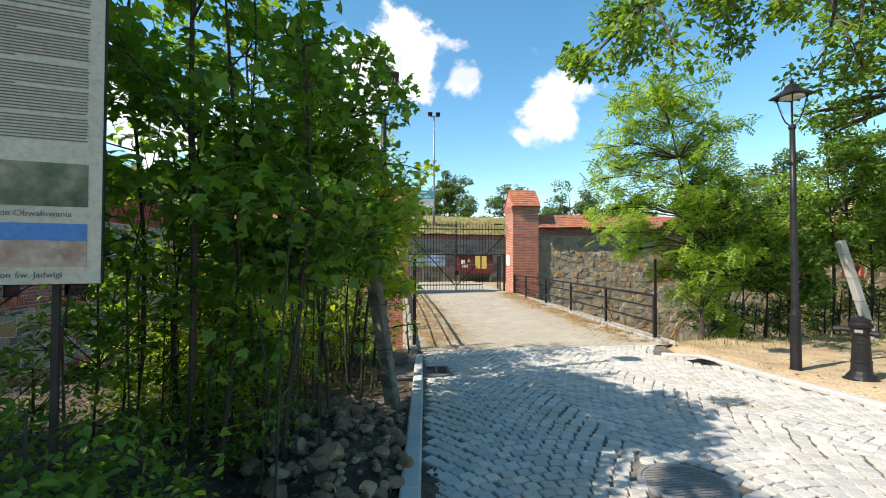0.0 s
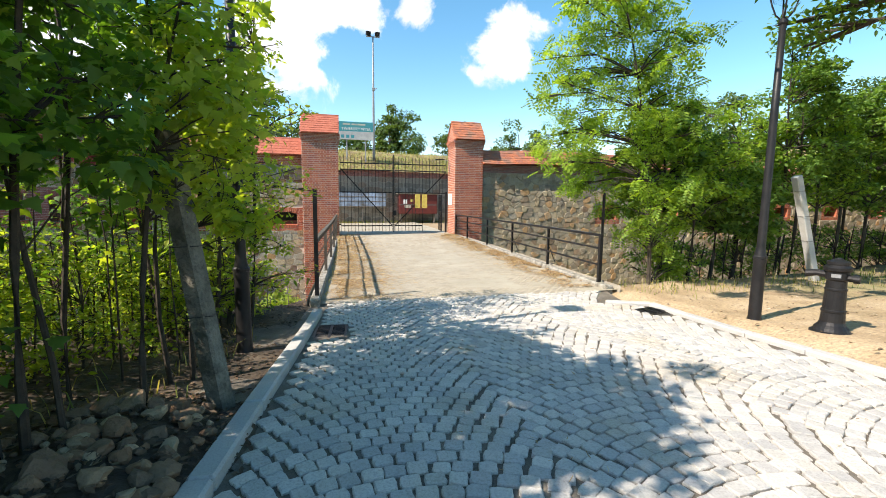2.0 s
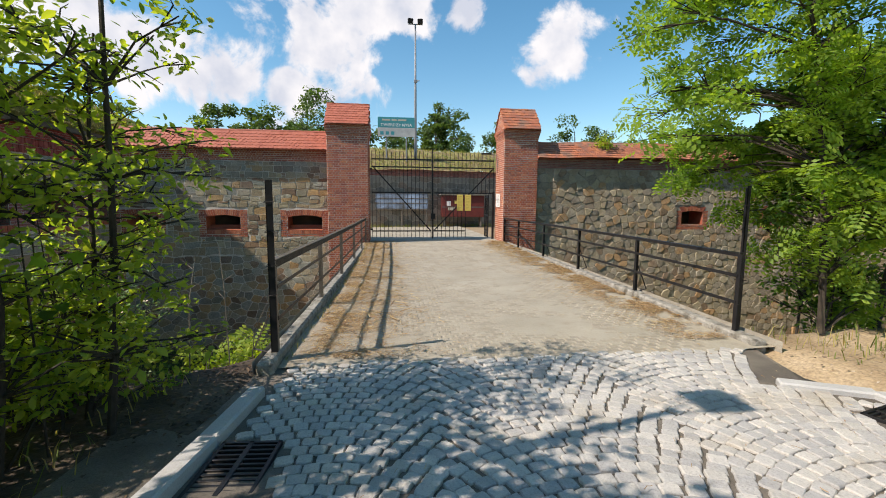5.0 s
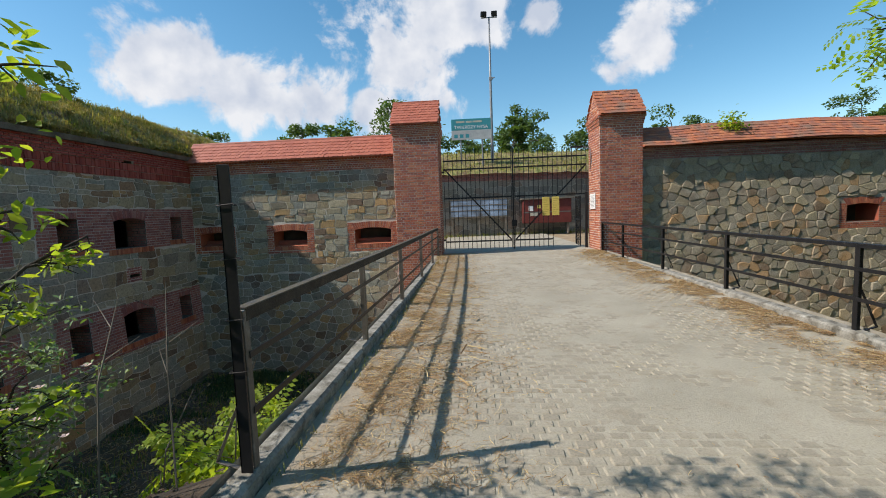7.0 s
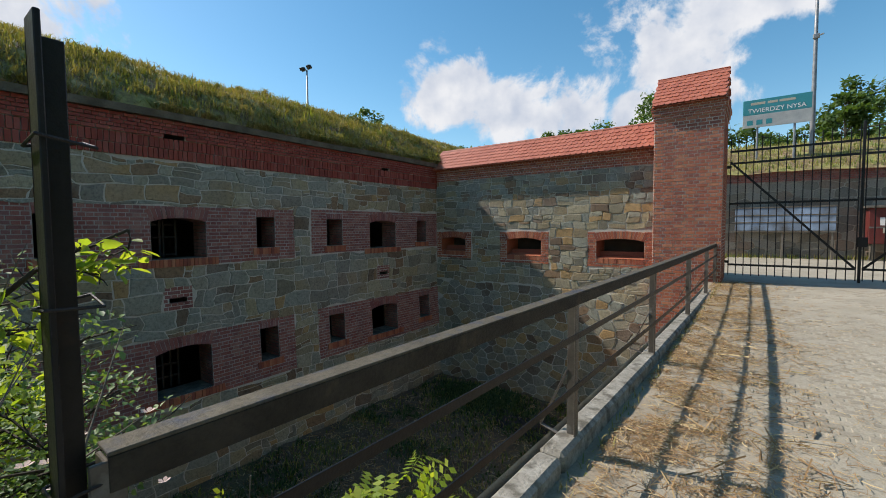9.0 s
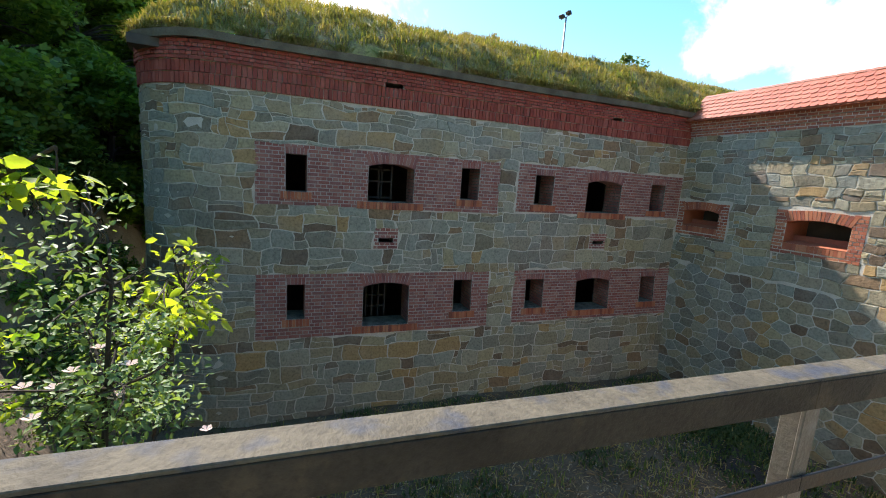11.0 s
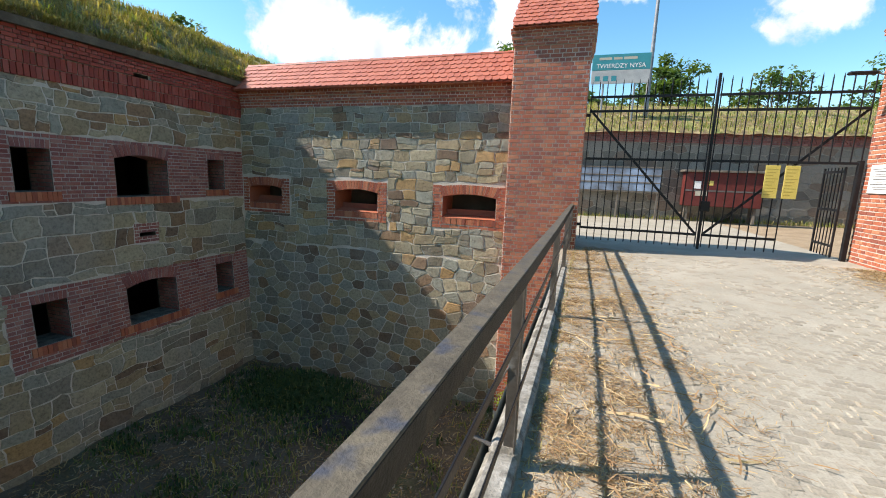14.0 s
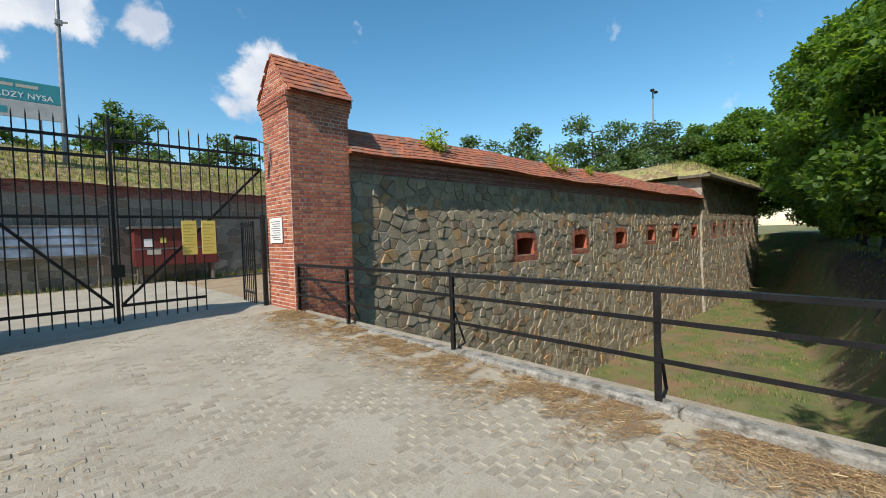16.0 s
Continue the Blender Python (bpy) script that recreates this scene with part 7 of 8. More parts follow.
def thicket():
    rnd = random.Random(21)
    spots = [(-1.0, 3.1, 4.4), (-1.5, 3.0, 5.2), (-1.8, 2.9, 5.6), (-0.95, 4.2, 4.3), (-1.5, 3.8, 5.0), (-0.75, 5.6, 4.2), (-1.3, 5.2, 4.6), (-1.9, 4.6, 5.2), (-2.4, 3.4, 5.4), (-2.6, 5.4, 5.2),
             (-1.2, 6.5, 4.2), (-1.9, 6.4, 4.8), (-2.9, 2.2, 5.6), (-2.9, 6.6, 5.0), (-1.7, 7.4, 4.2), (-2.5, 1.9, 5.4), (-2.3, 7.3, 4.6), (-2.1, 3.6, 3.6), (-1.6, 4.4, 3.4), (-2.4, 4.6, 3.8), (-1.2, 3.6, 3.0)]
    for i, (x, y, h) in enumerate(spots):
        young_maple(x, y, h, 300 + i, 0.55 if x > -1.4 else 0.85, low=0.42 if y > 4.8 else 0.25, dens=0.62 if y > 4.8 else 0.75)
    # maples added out of view, only to cast shade on the near stems
    for i, (x, y, h) in enumerate(((-4.6, 2.9, 7.4), (-3.7, 2.3, 6.4), (-4.3, 1.5, 7.0), (-3.5, 0.8, 6.0))):
        young_maple(x, y, h, 580 + i, 1.15, "unseen taller maple added to shade the thicket", 1.5, 0.3)
    # boughs that lean out towards the road, clear of the ground
    for i, (x, y, h) in enumerate(((-0.62, 5.7, 3.2), (-0.72, 4.9, 3.3), (-0.95, 4.0, 4.2))):
        z0 = land(x, y) - 0.05
        tr = [(x + 0.45 * t * t, y, z0 + h * t) for t in np.linspace(0, 0.97, 7)]
        cl = []
        for _ in range(24):
            t = rnd.uniform(0.50, 1.0)
            r = rnd.uniform(0.0, 0.55)
            a = rnd.gauss(0.0, 1.0)
            cl.append(((x + 0.45 * t * t + r * math.cos(a), y + r * math.sin(a), z0 + h * t - 0.25 * r), rnd.uniform(0.22, 0.36), 40))
        # first two boughs get the paler leaf colour to look sunlit
        plant("young_maple", (x, y, z0), cl, tr, 0.024, 0.10, "maple", M_LIGHT if i < 2 else M_MAPLE, M_TWIG, "young maple leaning out over the kerb", "tree", 560 + i, "thicket of young maples", sides=6)
    # low growth among the stems
    for i in range(54):
        x, y = rnd.uniform(-3.2, -1.35), rnd.uniform(1.0, 8.4)
        if i > 36:
            x, y = rnd.uniform(-2.4, -0.85), rnd.uniform(7.6, 9.0)
        h = rnd.uniform(0.7, 1.9)
        z0 = land(x, y) - 0.05
        cl = [((x + rnd.gauss(0, 0.30), y + rnd.gauss(0, 0.30), z0 + h * rnd.uniform(0.12, 1.0)), rnd.uniform(0.16, 0.32), 46) for _ in range(13)]
        # paler leaf colour where sun should reach, darker in the shaded near part
        plant("undergrowth_shrub", (x, y, z0), cl, [(x, y, z0 - 0.05), (x + 0.05, y, z0 + h * 0.5), (x, y + 0.05, z0 + h)], 0.014, 0.072, "plain", M_LIGHT if y > 4.2 and i % 3 else M_MAPLE, M_TWIG, "low leafy shrub under the young maples", "shrub", 700 + i, "undergrowth of the thicket", sides=5)
    # thin bare shoots among them
    for i in range(46):
        x, y = rnd.uniform(-3.4, -0.75), rnd.uniform(2.3, 9.0)
        z = land(x, y)
        h = rnd.uniform(1.4, 3.2)
        th = thing("sapling", "thin upright shoot in the thicket", "sapling", (x, y, z), "shoots of the thicket")
        g = Geo()
        g.tube([(0, 0, -0.1), (rnd.uniform(-0.08, 0.08), rnd.uniform(-0.08, 0.08), h * 0.5), (rnd.uniform(-0.25, 0.25), rnd.uniform(-0.2, 0.2), h)], [0.011, 0.008, 0.003], 5)
        part("stem", g, M_TWIG, th)
        rng = np.random.default_rng(900 + i)
        q = np.stack([rng.normal(0, 0.16, 16), rng.normal(0, 0.16, 16), h * rng.uniform(0.35, 1.0, 16)], 1)
        leaves("foliage", q, 0.11, "maple", M_MAPLE if i % 3 else M_LIGHT, th, 950 + i)


thicket()


def roadside_trees():
    # light, thin tree at the bridge end
    rnd = random.Random(8)
    for k, (x, y, h) in enumerate(((-0.55, 8.1, 5.0), (-0.95, 8.45, 3.4), (-1.35, 7.8, 4.2), (-0.9, 7.5, 4.4))):
        z0 = land(x, y) - 0.05
        tr = [(x + 0.25 * t + 0.04 * math.sin(6 * t), y + 0.1 * t, z0 + h * t) for t in np.linspace(0, 1, 8)]
        cl = []
        for _ in range(56):
            t = rnd.uniform(0.10, 1.0)
            a, r = rnd.uniform(0, 6.28), rnd.uniform(0.1, 1.0) * (1.15 - 0.5 * t)
            cl.append(((x + 0.25 * t + r * math.cos(a), y + r * math.sin(a), z0 + h * t), rnd.uniform(0.16, 0.32), 34))
        plant("young_hornbeam", (x, y, z0), cl, tr, 0.03, 0.088, "plain", M_LIGHT, M_TWIG, "thin light-leaved young tree at the bridge end", "tree", 340 + k, "light saplings")
    # compound-leaved tree right of the bridge
    x, y, z0 = 8.15, 9.85, -0.1
    tr = [(x - 0.9 * t * t, y + 0.3 * t, z0 + 6.6 * t) for t in np.linspace(0, 1, 9)]
    cl = []
    for _ in range(130):
        t = rnd.uniform(0.03, 1.0)
        a, r = rnd.uniform(0, 6.28), 2.15 * rnd.uniform(0.15, 1.0) ** 0.7 * (1.1 - 0.5 * abs(t - 0.5))
        cl.append(((x - 0.25 - 0.9 * t * t + r * math.cos(a), y + 0.5 + 0.7 * r * math.sin(a), z0 + 7.0 * t), rnd.uniform(0.32, 0.58) * (0.8 + 0.4 * t), 34))
    cl = [c for c in cl if c[0][2] > 2.2 or c[0][0] > 7.75]
    plant("locust_tree", (x, y, z0), cl, tr, 0.05, 0.37, "pinnate", M_LOCUST, M_TWIG, "feathery locust tree beside the bridge railing", "tree", 360)
    # oak whose limbs hang over the sandy verge
    tr = [(16.5, 4.6, 0.1), (16.3, 4.7, 2.0), (15.9, 4.9, 4.0), (15.2, 5.2, 5.6), (13.4, 5.9, 7.2), (11.2, 6.6, 8.1), (9.0, 7.0, 8.3), (6.8, 7.3, 8.0), (5.0, 7.5, 7.4)]
    cl = []
    for i in range(46):
        t = rnd.random()
        cx = 3.3 + 11.5 * t
        cl.append(((cx, 7.3 + rnd.gauss(0, 0.7) - 0.12 * (cx - 4), 6.6 + 1.1 * math.sin(3.0 * t) + rnd.gauss(0, 0.55) - (0.4 if cx < 5 else 0)), rnd.uniform(0.30, 0.62), 170))
    cl += round_crown((12.5, 7.0, 7.2), 4.6, 2.8, 2.6, 54, 0.66, 200, 41, -0.8)
    cl += round_crown((16.5, 4.0, 9.5), 4.0, 4.0, 2.5, 26, 0.9, 260, 42, -0.4)
    plant("oak", (16.5, 4.6, 0.1), cl, tr, 0.30, 0.165, "plain", M_OAK, M_BARK, "spreading oak with dark hanging branches", "tree", 370, sides=12)
    # feathery sapling rising from the moat beside the railing
    x, y, z0 = 11.3, 13.1, MOAT_R
    cl = [((x + 0.5 + rnd.gauss(0, 0.9), y - 0.5 + rnd.gauss(0, 0.5), rnd.uniform(1.3, 5.4)), 0.42, 26) for _ in range(26)]
    plant("locust_tree", (x, y, z0), cl, [(x, y, z0 - 0.1), (x, y, -3.0), (x + 0.1, y, -0.5), (x + 0.3, y, 5.0)], 0.05, 0.30, "pinnate", M_LOCUST, M_TWIG, "feathery young locust rising out of the moat", "tree", 362)
    # hedge along the moat edge
    for i in range(26):
        hx = 9.0 + i * 0.85 + rnd.uniform(-0.3, 0.3)
        hy = 10.3 + rnd.uniform(-0.5, 0.9) + 0.10 * (hx - 9)
        hh = 3.2 + rnd.uniform(-0.5, 1.2) + (2.0 if hx > 12 else 0.3)
        z0 = land(hx, hy - 0.6) - 0.1
        tr = [(hx + 0.1 * math.sin(k), hy, z0 + hh * k / 5) for k in range(6)]
        cl = round_crown((hx, hy, z0 + hh * 0.66), 1.15, 1.0, hh * 0.42, 32, 0.43, 115, 400 + i, -0.72)
        plant("hedge_shrub", (hx, hy, z0), cl, tr, 0.05, 0.13, "plain" if i % 3 else "maple", M_LOCUST if i % 3 == 1 else M_HEDGE, M_TWIG, "dense green shrub in the hedge at the moat edge", "shrub", 420 + i, "hedge along the moat")
    for i in range(22):
        hx, hy, hh = 8.8 + i * 0.62 + rnd.uniform(-0.2, 0.2), 10.4 + rnd.uniform(-0.2, 0.5) + 0.06 * i, rnd.uniform(1.1, 1.9)
        z0 = land(hx, hy - 0.3) - 0.1
        cl = round_crown((hx, hy + 0.5, z0 + hh * 0.5), 0.6, 0.4, hh * 0.5, 14, 0.30, 34, 480 + i, -1.0)
        plant("low_shrub", (hx, hy, z0), cl, [(hx, hy, z0 - 0.1), (hx, hy, z0 + hh * 0.5), (hx + 0.1, hy, z0 + hh)], 0.03, 0.11, "plain", M_HEDGE, M_TWIG, "low dark shrub at the foot of the hedge", "shrub", 820 + i, "shrubs under the hedge")
    # old trees on the far bank
    for i, (tx, ty, th_, rr) in enumerate(((22.0, 8.5, 8.2, 3.0), (27.0, 11.2, 12.0, 3.6), (33.0, 12.4, 13.0, 4.0), (40.0, 13.6, 14.0, 4.4), (48.0, 14.6, 15.0, 4.8), (56.0, 15.0, 16.0, 5.0), (66.0, 15.5, 16.0, 5.0), (75.0, 18.0, 17.0, 5.5), (76.0, 26.0, 17.0, 5.5), (80.0, 34.0, 17.0, 5.5), (30.0, 8.0, 13, 4.0), (44.0, 9.0, 15, 5.0), (62.0, 14.5, 9.0, 4.2))):
        z0 = land(tx, ty) - 0.2
        tr = [(tx + 0.2 * math.sin(k), ty, z0 + th_ * 0.8 * k / 6) for k in range(7)]
        cl = round_crown((tx, ty + 0.8, z0 + th_ * 0.58), rr, rr, th_ * 0.50, 88, rr * 0.32, 165, 440 + i, -1.0)
        plant("old_tree", (tx, ty, z0), cl, tr, 0.28, 0.30 + 0.03 * i, "clump", M_OAK, M_BARK, "tall dark broadleaf tree on the moat bank", "tree", 450 + i, "trees on the moat bank")
    # trees beyond the rounded end of the fort
    for i, (tx, ty, th_, rr) in enumerate(((-15.5, 2.5, 9.0, 2.8), (-19.0, 4.0, 10.5, 3.2), (-22.5, 1.5, 11.0, 3.6), (-26.0, 5.0, 12.0, 4.0), (-12.5, -0.5, 9.5, 3.0), (-30.0, 9.0, 12.0, 4.0), (-9.5, 0.5, 8.0, 2.4), (-17.0, 5.5, 5.0, 2.6), (-21.0, 6.5, 5.5, 3.0), (-13.0, 3.0, 4.5, 2.4), (-26.0, 0.0, 12.0, 4.0), (-34.0, 2.0, 13, 4.5))):
        z0 = land(tx, ty) - 0.2
        tr = [(tx + 0.2 * math.sin(k), ty, z0 + th_ * 0.8 * k / 6) for k in range(7)]
        cl = round_crown((tx, ty, z0 + th_ * 0.52), rr, rr, th_ * 0.52, 70, rr * 0.34, 190, 460 + i, -1.0)
        plant("bank_tree", (tx, ty, z0), cl, tr, 0.2, 0.24, "clump", M_HEDGE, M_BARK, "dark broadleaf tree on the counterscarp", "tree", 470 + i, "trees on the counterscarp")
    # shrubs on the shaded slope below them
    for i, (hx, hy, hh) in enumerate(((-10.2, 6.3, 1.5), (-11.6, 5.4, 1.9), (-13.2, 6.4, 2.0), (-10.9, 4.4, 1.7), (-9.2, 5.2, 1.4), (-14.6, 5.0, 2.2), (-8.6, 6.6, 1.1), (-12.4, 7.4, 1.3), (-7.6, 5.6, 1.3))):
        z0 = land(hx, hy) - 0.15
        cl = round_crown((hx, hy, z0 + hh * 0.5), 0.85, 0.8, hh * 0.5, 22, 0.34, 80, 490 + i, -1.0)
        plant("slope_shrub", (hx, hy, z0), cl, [(hx, hy, z0 - 0.1), (hx, hy, z0 + hh * 0.5), (hx + 0.1, hy, z0 + hh)], 0.03, 0.12, "plain", M_HEDGE, M_TWIG, "dark green shrub on the shaded moat slope", "shrub", 860 + i, "shrubs on the moat slope")


roadside_trees()


def bridge_bushes():
    rnd = random.Random(9)
    # broad compound leaves below the edge beam
    x, y, z0 = -0.55, 10.95, land(-0.55, 10.95)
    cl = [((x + rnd.uniform(-0.6, 0.45), y + rnd.uniform(-0.5, 0.5), -0.40 + rnd.uniform(-0.45, 0.25)), 0.24, 12) for _ in range(11)]
    plant("walnut_bush", (x, y, z0), cl, [(x, y, z0 - 0.1), (x, y, z0 + 0.4), (x + 0.05, y, -0.7)], 0.03, 0.36, "pinnate", M_LIGHT, M_TWIG, "low bush of broad compound leaves beside the edge beam", "shrub", 501)
    x, y, z0 = -0.75, 12.3, MOAT_L
    cl = [((x + rnd.uniform(-0.25, 0.3), y + rnd.uniform(-0.3, 0.3), -0.75 + rnd.uniform(-0.3, 0.2)), 0.2, 8) for _ in range(5)]
    plant("ash_sapling", (x, y, z0), cl, [(x, y, z0 - 0.1), (x, y, -2.5), (x + 0.05, y, -0.9)], 0.025, 0.30, "pinnate", M_LIGHT, M_TWIG, "pale compound-leaved sapling rising from the moat", "sapling", 502)
    x, y, z0 = 0.25, 20.9, -5.0
    cl = [((x - 0.35 + rnd.uniform(-0.2, 0.2), y + rnd.uniform(-0.3, 0.3), -2.6 + rnd.uniform(-0.3, 0.3)), 0.2, 10) for _ in range(5)]
    plant("ash_sapling", (x - 0.35, y, z0), cl, [(x - 0.35, y, z0), (x - 0.35, y, -2.7)], 0.02, 0.26, "pinnate", M_LIGHT, M_TWIG, "small light green sapling at the foot of the causeway", "sapling", 503)
    # wild rose on the moat slope
    x, y, z0 = -1.95, 10.0, land(-1.95, 10.0)
    cl = []
    for _ in range(44):
        cl.append(((x + rnd.gauss(-0.05, 0.36), y + rnd.gauss(0, 0.22), 0.0 + rnd.gauss(0, 0.40)), rnd.uniform(0.2, 0.34), 90))
    tr = [(x, y, z0 - 0.2), (x + 0.05, y, -0.9), (x, y + 0.05, 0.1), (x - 0.05, y + 0.1, 0.8)]
    rose = plant("wild_rose", (x, y, z0), cl, tr, 0.03, 0.055, "plain", M_ROSE, M_TWIG, "wild rose bush with a few pale pink flowers", "shrub", 504)
    g = Geo()
    for _ in range(13):
        c = Vector((x + rnd.gauss(0.15, 0.25), y + rnd.gauss(0.1, 0.22), 0.2 + rnd.gauss(0, 0.4)))
        for k in range(5):
            a = k * 1.2566
            g.add([c, c + Vector((0.035 * math.cos(a - 0.5), 0.035 * math.sin(a - 0.5), 0.015)), c + Vector((0.045 * math.cos(a), 0.045 * math.sin(a), 0.02)), c + Vector((0.035 * math.cos(a + 0.5), 0.035 * math.sin(a + 0.5), 0.015))], [(0, 1, 2, 3)])
    fl = part("flowers", g, M_PETAL, rose, "pale pink open petals")
    fl.location = -Vector(rose.location)
    # arching linden spray that reaches over the moat
    bx, by, bz = -1.75, 9.0, land(-1.75, 9.0)
    tr = [(bx, by, bz), (bx + 0.12, by + 0.25, 0.5), (bx + 0.28, by + 0.55, 1.1), (bx + 0.42, by + 0.85, 1.42), (bx + 0.58, by + 1.2, 1.62)]
    cl = []
    for _ in range(15):
        t = rnd.random()
        cl.append(((bx + 0.2 + 0.4 * t + rnd.gauss(0, 0.10), by + 0.4 + 0.8 * t + rnd.gauss(0, 0.10), 0.9 + 0.72 * t - 0.1 * t * t + rnd.gauss(0, 0.10)), 0.15, 12))
    plant("wayfaring_shrub", (bx, by, bz), cl, tr, 0.022, 0.095, "plain", M_LIGHT, M_TWIG, "light green shrub shoot leaning over the moat", "shrub", 505)
    # drooping linden further along the bank
    x, y, z0 = -4.3, 9.3, land(-4.3, 9.3)
    cl = [((x + rnd.uniform(-1.35, 1.3), 10.05 + rnd.gauss(0, 0.12), 0.05 + rnd.gauss(0, 0.33)), 0.26, 17) for _ in range(30)]
    plant("linden_sapling", (x, y, z0), cl, [(x, y, z0 - 0.1), (x, y + 0.2, z0 + 1.2), (x + 0.1, y + 0.6, -0.6), (x, y + 0.75, 0.1)], 0.03, 0.13, "plain", M_LIGHT, M_TWIG, "sunlit linden sapling drooping over the moat", "sapling", 506)
    # dry canes on the slope
    for i in range(12):
        x, y = rnd.uniform(-2.2, -0.1), rnd.uniform(9.3, 10.3)
        z = land(x, y)
        th = thing("dry_cane", "dry brown cane standing on the moat slope", "twig", (x, y, z), "dry canes")
        g = Geo()
        h = rnd.uniform(0.9, 2.0)
        a, b = rnd.uniform(-0.5, 0.6), rnd.uniform(-0.4, 0.5)
        g.tube([(0, 0, -0.1), (a * 0.3, b * 0.3, h * 0.6), (a, b, h)], [0.008, 0.006, 0.002], 5)
        for k in range(4):
            t = 0.4 + 0.15 * k
            p = Vector((a * t * t, b * t * t, h * t))
            g.tube([p, p + Vector((rnd.uniform(-0.3, 0.3), rnd.uniform(-0.3, 0.3), 0.15))], [0.004, 0.001], 4)
        part("cane", g, M_WOOD, th)
    # plants rooted in the old tile roof
    for i, (x, s, n) in enumerate(((12.0, 0.40, 330), (19.2, 0.38, 260), (20.1, 0.28, 130), (22.6, 0.26, 110))):
        z = 4.35 if x < 15 else 4.45
        q = np.random.default_rng(520 + i).normal(0, 1, (n, 3)) * np.array([s * 0.55, s * 0.4, s * 0.45]) + np.array([0, 0, s * 0.9])
        th = thing("roof_weed", "green weed sprouting from the old roof tiles", "weed", (x, 23.95, z), "weeds on the roof")
        g = Geo()
        g.tube([(0, 0, -0.15), (0.03, 0, s), (0.02, 0, s * 1.6)], [0.014, 0.009, 0.003], 5)
        part("stem", g, M_TWIG, th)
        leaves("foliage", q, 0.14, "plain", M_LIGHT, th, 530 + i)


bridge_bushes()


def far_trees():
    rnd = random.Random(12)
    spots = []
    for i in range(30):
        x = -62 + i * 5.2 + rnd.uniform(-2, 2)
        spots.append((x, rnd.uniform(60, 84), rnd.uniform(12.5, 18.0), rnd.uniform(3.4, 5.2)))
    for i in range(12):
        spots.append((66 + i * 4.6 + rnd.uniform(-1, 1), rnd.uniform(32, 60), rnd.uniform(13, 19), rnd.uniform(3.8, 5.5)))
    spots += [(-27.0, 45.0, 10.5, 2.4), (8.3, 66.0, 15.0, 1.8), (-46.5, 53, 20.5, 3.6), (62, 50, 18, 5), (55, 56, 16, 4), (60, 42, 18, 5.0), (50, 46, 16, 4.5), (67, 41, 18, 5.5), (74, 37, 19, 5.5), (44, 49, 14, 3.5)]
    for i, (x, y, h, r) in enumerate(spots):
        tr = [(x + 0.2 * math.sin(k + i), y, 0.3 + h * 0.85 * k / 5) for k in range(6)]
        cl = round_crown((x, y, h * 0.60), r, r, h * 0.40, 24, r * 0.36, 46, 600 + i, -0.8)
        plant("distant_tree", (x, y, 0.3), cl, tr, 0.24, 0.55, "clump", M_FAR, M_BARK, "broadleaf tree beyond the fort", "tree", 650 + i, "trees beyond the fort", sides=6)


far_trees()


